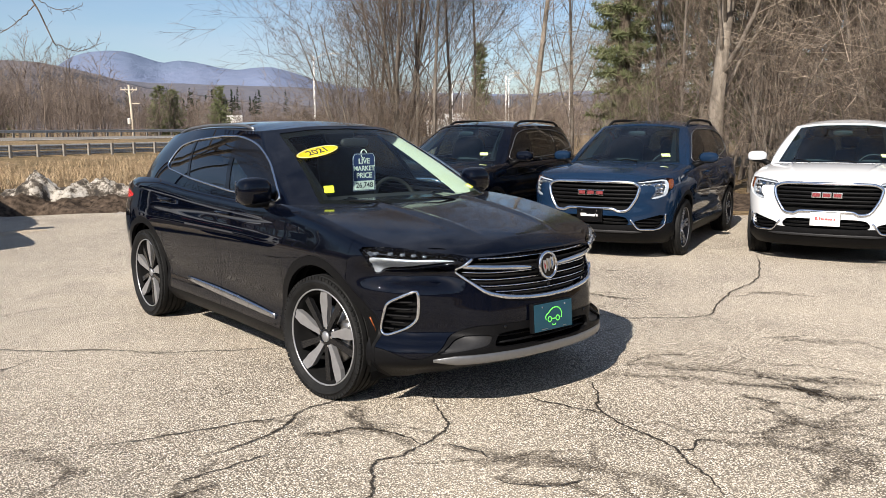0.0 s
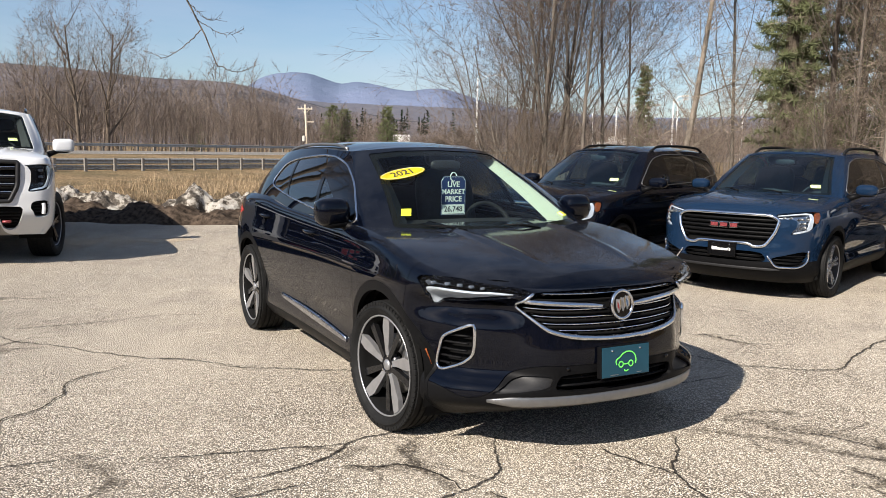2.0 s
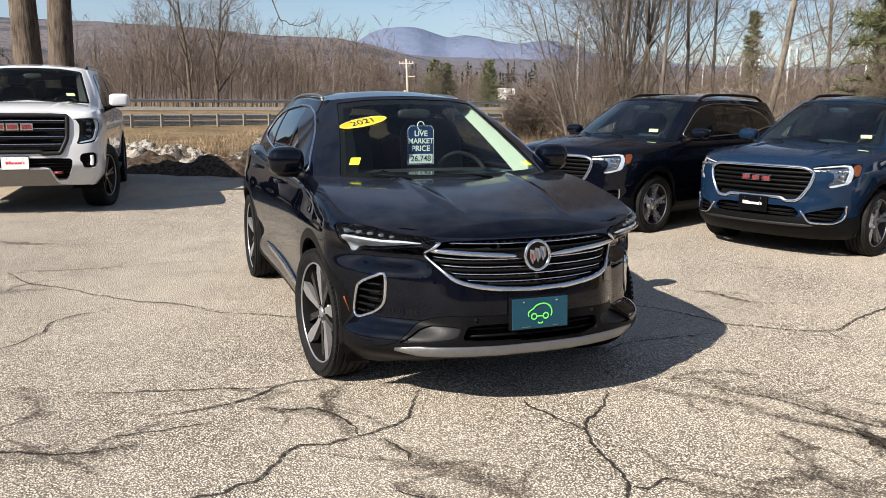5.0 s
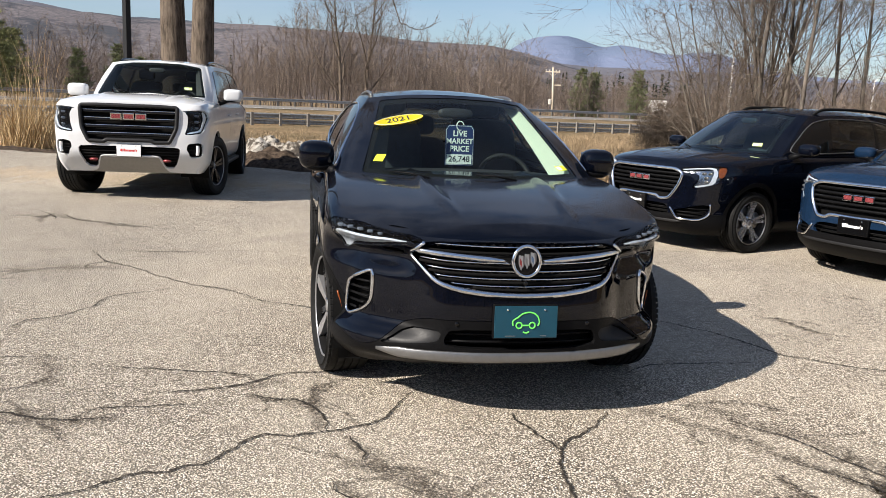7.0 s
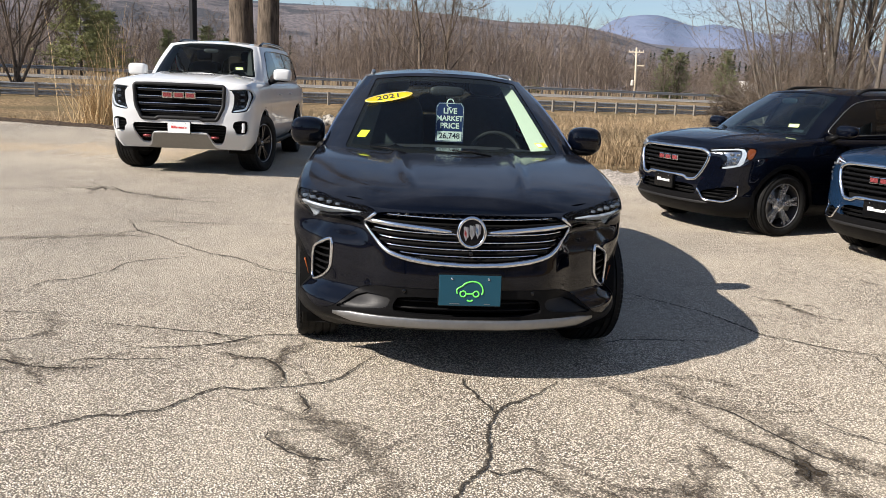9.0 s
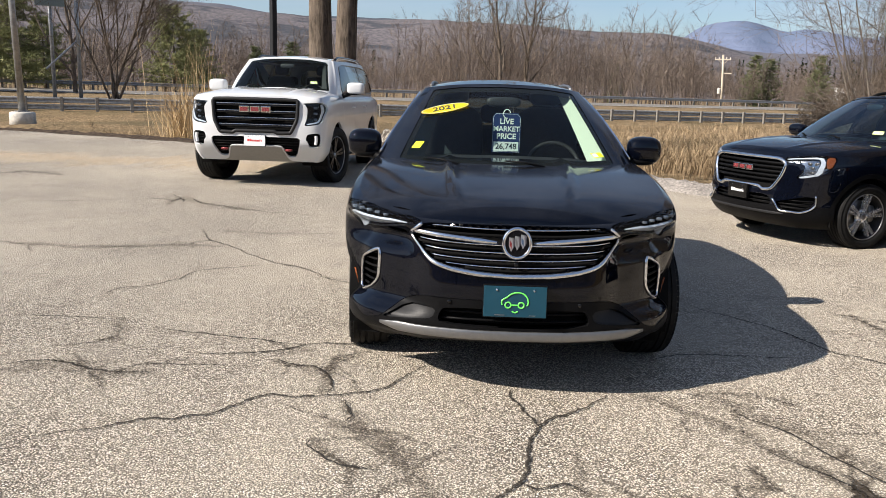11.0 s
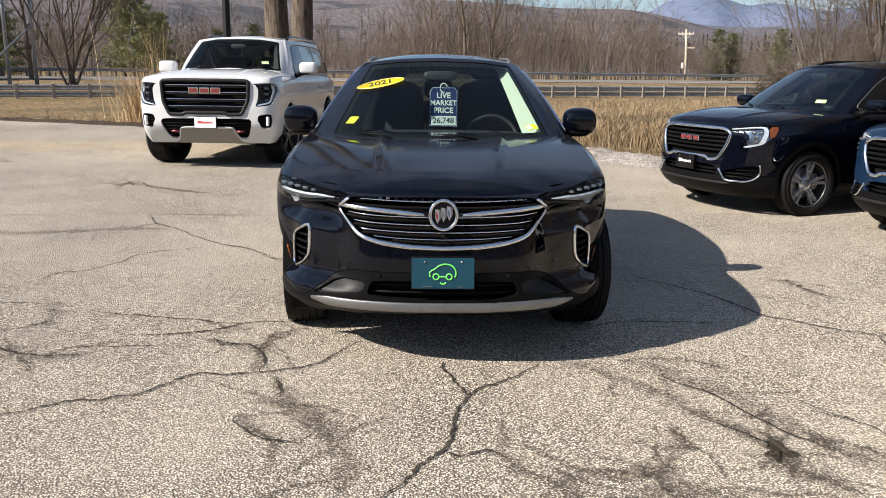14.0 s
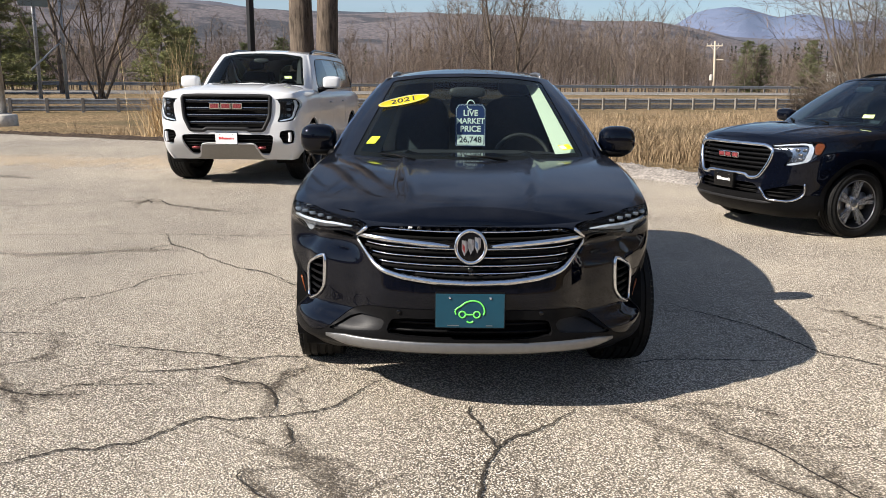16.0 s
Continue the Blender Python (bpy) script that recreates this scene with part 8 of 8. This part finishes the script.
# ---- the large white sport utility by the road ----
LARGE = dict(
    DARK, res=0.034, paint="white_paint", clad_m="white_paint",
    plan=[(0.98, 0), (0.975, 0.35), (0.958, 0.68), (0.915, 0.88), (0.8, 0.975), (0.5, 1.005), (0.1, 1.01), (-0.4, 1.005), (-1.5, 0.99), (-2.6, 0.995), (-3.4, 1.01), (-4.0, 1.0), (-4.5, 0.95), (-4.68, 0.8), (-4.72, 0.35), (-4.73, 0)],
    shoulder=[(-4.8, 1.2), (-3.4, 1.28), (-2.0, 1.29), (-0.9, 1.29), (-0.3, 1.31), (0.3, 1.31), (0.6, 1.3), (0.85, 1.28), (1.0, 1.268)],
    corner=0, bottom=0.36, roll=0.035, grille_round=0.09, mirror_e=0.5,
    nose=[(0.36, 0.2), (0.46, 0.12), (0.56, 0.04), (0.66, 0.0), (0.85, 0.0), (1.0, 0.02), (1.2, 0.025), (1.36, 0.04)],
    side=[(0.36, 0.12), (0.46, 0.05), (0.6, 0.02), (0.8, 0.01), (1.0, 0.0), (1.15, 0.015), (1.3, 0.05)],
    tail=[(0.36, 0.1), (0.6, 0.0), (0.9, 0.02), (1.3, 0.08)],
    axles=(0.0, -3.407), hub=0.42, arch=0.5, cladding=0.03, sill=0.46,
    grille=[(0.0, 1.245), (0.4, 1.245), (0.595, 1.238), (0.612, 1.215), (0.6, 1.0), (0.588, 0.94), (0.52, 0.8), (0.5, 0.782), (0.32, 0.776), (0.28, 0.8), (0.0, 0.8)],
    frame_open=None, strips=[("fog_lamp", [(0.865, 0.75), (0.868, 0.69), (0.86, 0.625)], 0.022, "lamp_white")], frame_r=0.026, frame_m="grey_plastic", bars=[(z, 0.02, "gloss", "grille_bar") for z in (0.87, 0.965, 1.06, 1.16)] + [(z + 0.022, 0.006, "chrome", "grille_bar") for z in (0.87, 0.965, 1.06, 1.16)], bar_sag=0.0, wings=(), fins=(),
    badge=word_badge(1.105, 0.23, 0.085, 0.016),
    vents=[("fog_vent", [(0.74, 0.765), (0.83, 0.785), (0.93, 0.78), (0.925, 0.625), (0.89, 0.585), (0.765, 0.58), (0.755, 0.655), (0.72, 0.69)], "void", 0.05, None, 0),
           ("lower_intake", [(0.0, 0.722), (0.6, 0.718), (0.645, 0.7), (0.63, 0.6), (0.56, 0.43), (0.43, 0.43), (0.41, 0.52), (0.37, 0.595), (0.0, 0.6)], "void", 0.06, None, 0)],
    lamp=[(0.66, 1.185), (0.67, 1.2), (0.93, 1.222), (0.975, 1.18), (0.99, 1.1), (0.95, 0.965), (0.92, 0.912), (0.69, 0.882), (0.735, 0.97), (0.748, 1.12), (0.73, 1.165)], lamp_back=0.3, lamp_m="gloss",
    guide=[(0.93, 1.2), (0.955, 1.18), (0.97, 1.1), (0.935, 0.98), (0.9, 0.93), (0.72, 0.9), (0.74, 0.92), (0.885, 0.95), (0.915, 1.0), (0.945, 1.1), (0.925, 1.18)],
    projectors=[(0.84, 1.15, 0.035), (0.84, 1.07, 0.035), (0.84, 0.99, 0.032)], lamp_amber=None,
    valance=[(0, 0.575), (0.36, 0.575), (0.42, 0.43), (0.5, 0.37), (0.8, 0.36), (1.1, 0.36)], valance_m="satin", bumper_back=0.36,
    tail_lamp=[(-4.4, 1.2), (-4.75, 1.2), (-4.75, 0.95), (-4.45, 0.95)],
    doors=(-0.55, -1.65, -2.75), gate=-4.5, cowl_x=-0.5,
    hood=[(-0.6, 1.4), (-0.15, 1.405), (0.2, 1.395), (0.5, 1.375), (0.8, 1.33), (0.92, 1.3), (0.98, 1.272)], hood_crease=0.018, hood_crease_y=0.52, hood_p=4.0,
    glass_base=[(-0.28, 0, 1.405), (-0.3, 0.35, 1.4), (-0.38, 0.68, 1.37), (-0.5, 0.83, 1.32), (-0.7, 0.9, 1.28), (-1.6, 0.915, 1.275), (-2.8, 0.915, 1.27), (-3.8, 0.9, 1.26), (-4.35, 0.82, 1.25), (-4.55, 0.42, 1.24), (-4.58, 0, 1.24)],
    glass_top=[(-0.98, 0, 1.9), (-0.99, 0.28, 1.895), (-1.03, 0.52, 1.88), (-1.1, 0.66, 1.86), (-1.25, 0.72, 1.86), (-2.2, 0.735, 1.88), (-3.1, 0.73, 1.88), (-3.9, 0.715, 1.87), (-4.3, 0.62, 1.86), (-4.42, 0.32, 1.87), (-4.44, 0, 1.875)],
    bulge=0.03, screen=[(0, 1.42), (0.77, 1.38), (0.63, 1.83), (0.35, 1.87), (0, 1.878)], screen_back=-1.5,
    back_glass=[(0, 1.32), (0.7, 1.33), (0.6, 1.76), (0, 1.78)], back_x=-4.0,
    dlo=[(-0.8, 1.34), (-1.6, 1.33), (-3.2, 1.33), (-4.1, 1.34), (-4.18, 1.4), (-4.05, 1.76), (-3.4, 1.81), (-2.2, 1.815), (-1.4, 1.805), (-1.15, 1.74)],
    panes=[((-0.4, 1.2, -0.86, 1.3), (-1.62, 1.3, -1.66, 1.8)), ((-1.72, 1.3, -1.76, 1.8), (-2.72, 1.3, -2.8, 1.8)), ((-2.8, 1.3, -2.88, 1.8), (-4.6, 1.2, -4.6, 1.9))],
    tints=("glass", "dark_glass", "dark_glass"), trim_r=0.008, trim_m="gloss",
    roof=[(-4.5, 1.87), (-3.9, 1.935), (-2.6, 1.96), (-1.6, 1.945), (-0.98, 1.903)], roof_m="white_paint",
    rails=(-1.4, -4.1, 0.66, 0.05, 0.02), rail_m="gloss",
    mirror=(-0.82, 1.13, 1.43, (0.1, 0.14, 0.095)), mirror_m="white_paint", handles=((-1.45, 1.12), (-2.55, 1.12)), molding=None, marker=None, handle_m="white_paint",
    skid=None, dams=False, frame_foot=0, guide_m="drl", cell_x=-0.065, cell_m="lamp_grey", tyre=0.425, tyre_w=0.285, rim=0.28, track=0.875, wheel="split", spoke_m="dark_alloy", steer=-14, trim_w=0.05,
    floor=0.62, seat_x=-1.5, dash_x=-0.72, dash_z=1.28, cabin_w=0.8,
)
large_m = pose(-7.59 - 0.06, 8.64 - 0.053, 0.085, 0, 0, -49.0)
large, lx = suv(LARGE, large_m, "large white sport utility with a black grille and skid plate")
p = lx["front"](0.0, 0.665, 0.02)
plate(large, Matrix.Translation(p), "plate_white", [(y0, y1, z0, z1, "plate_red") for y0, y1, z0, z1, _ in NAME_BARS])
for sgn in (1, -1):
    part("tow_hook", tube([(0.86, sgn * 0.5, 0.535), (0.925, sgn * 0.5, 0.535), (0.925, sgn * 0.43, 0.535), (0.86, sgn * 0.43, 0.535)], 0.018, 8), "badge_red", large, "red tow hook", smooth=True)
    part("running_board", boxm(-2.75, -0.65, sgn * 0.9, sgn * 1.0, 0.34, 0.4, 0.02), "plastic", large)
part("roof_aerial", superform(bmesh.new(), (-3.6, 0, 1.93), (0.11, 0.03, 0.05), 0.8, 12, 8), "white_paint", large, smooth=True)
screen_sticker(large, lx, large_m, 1.5)
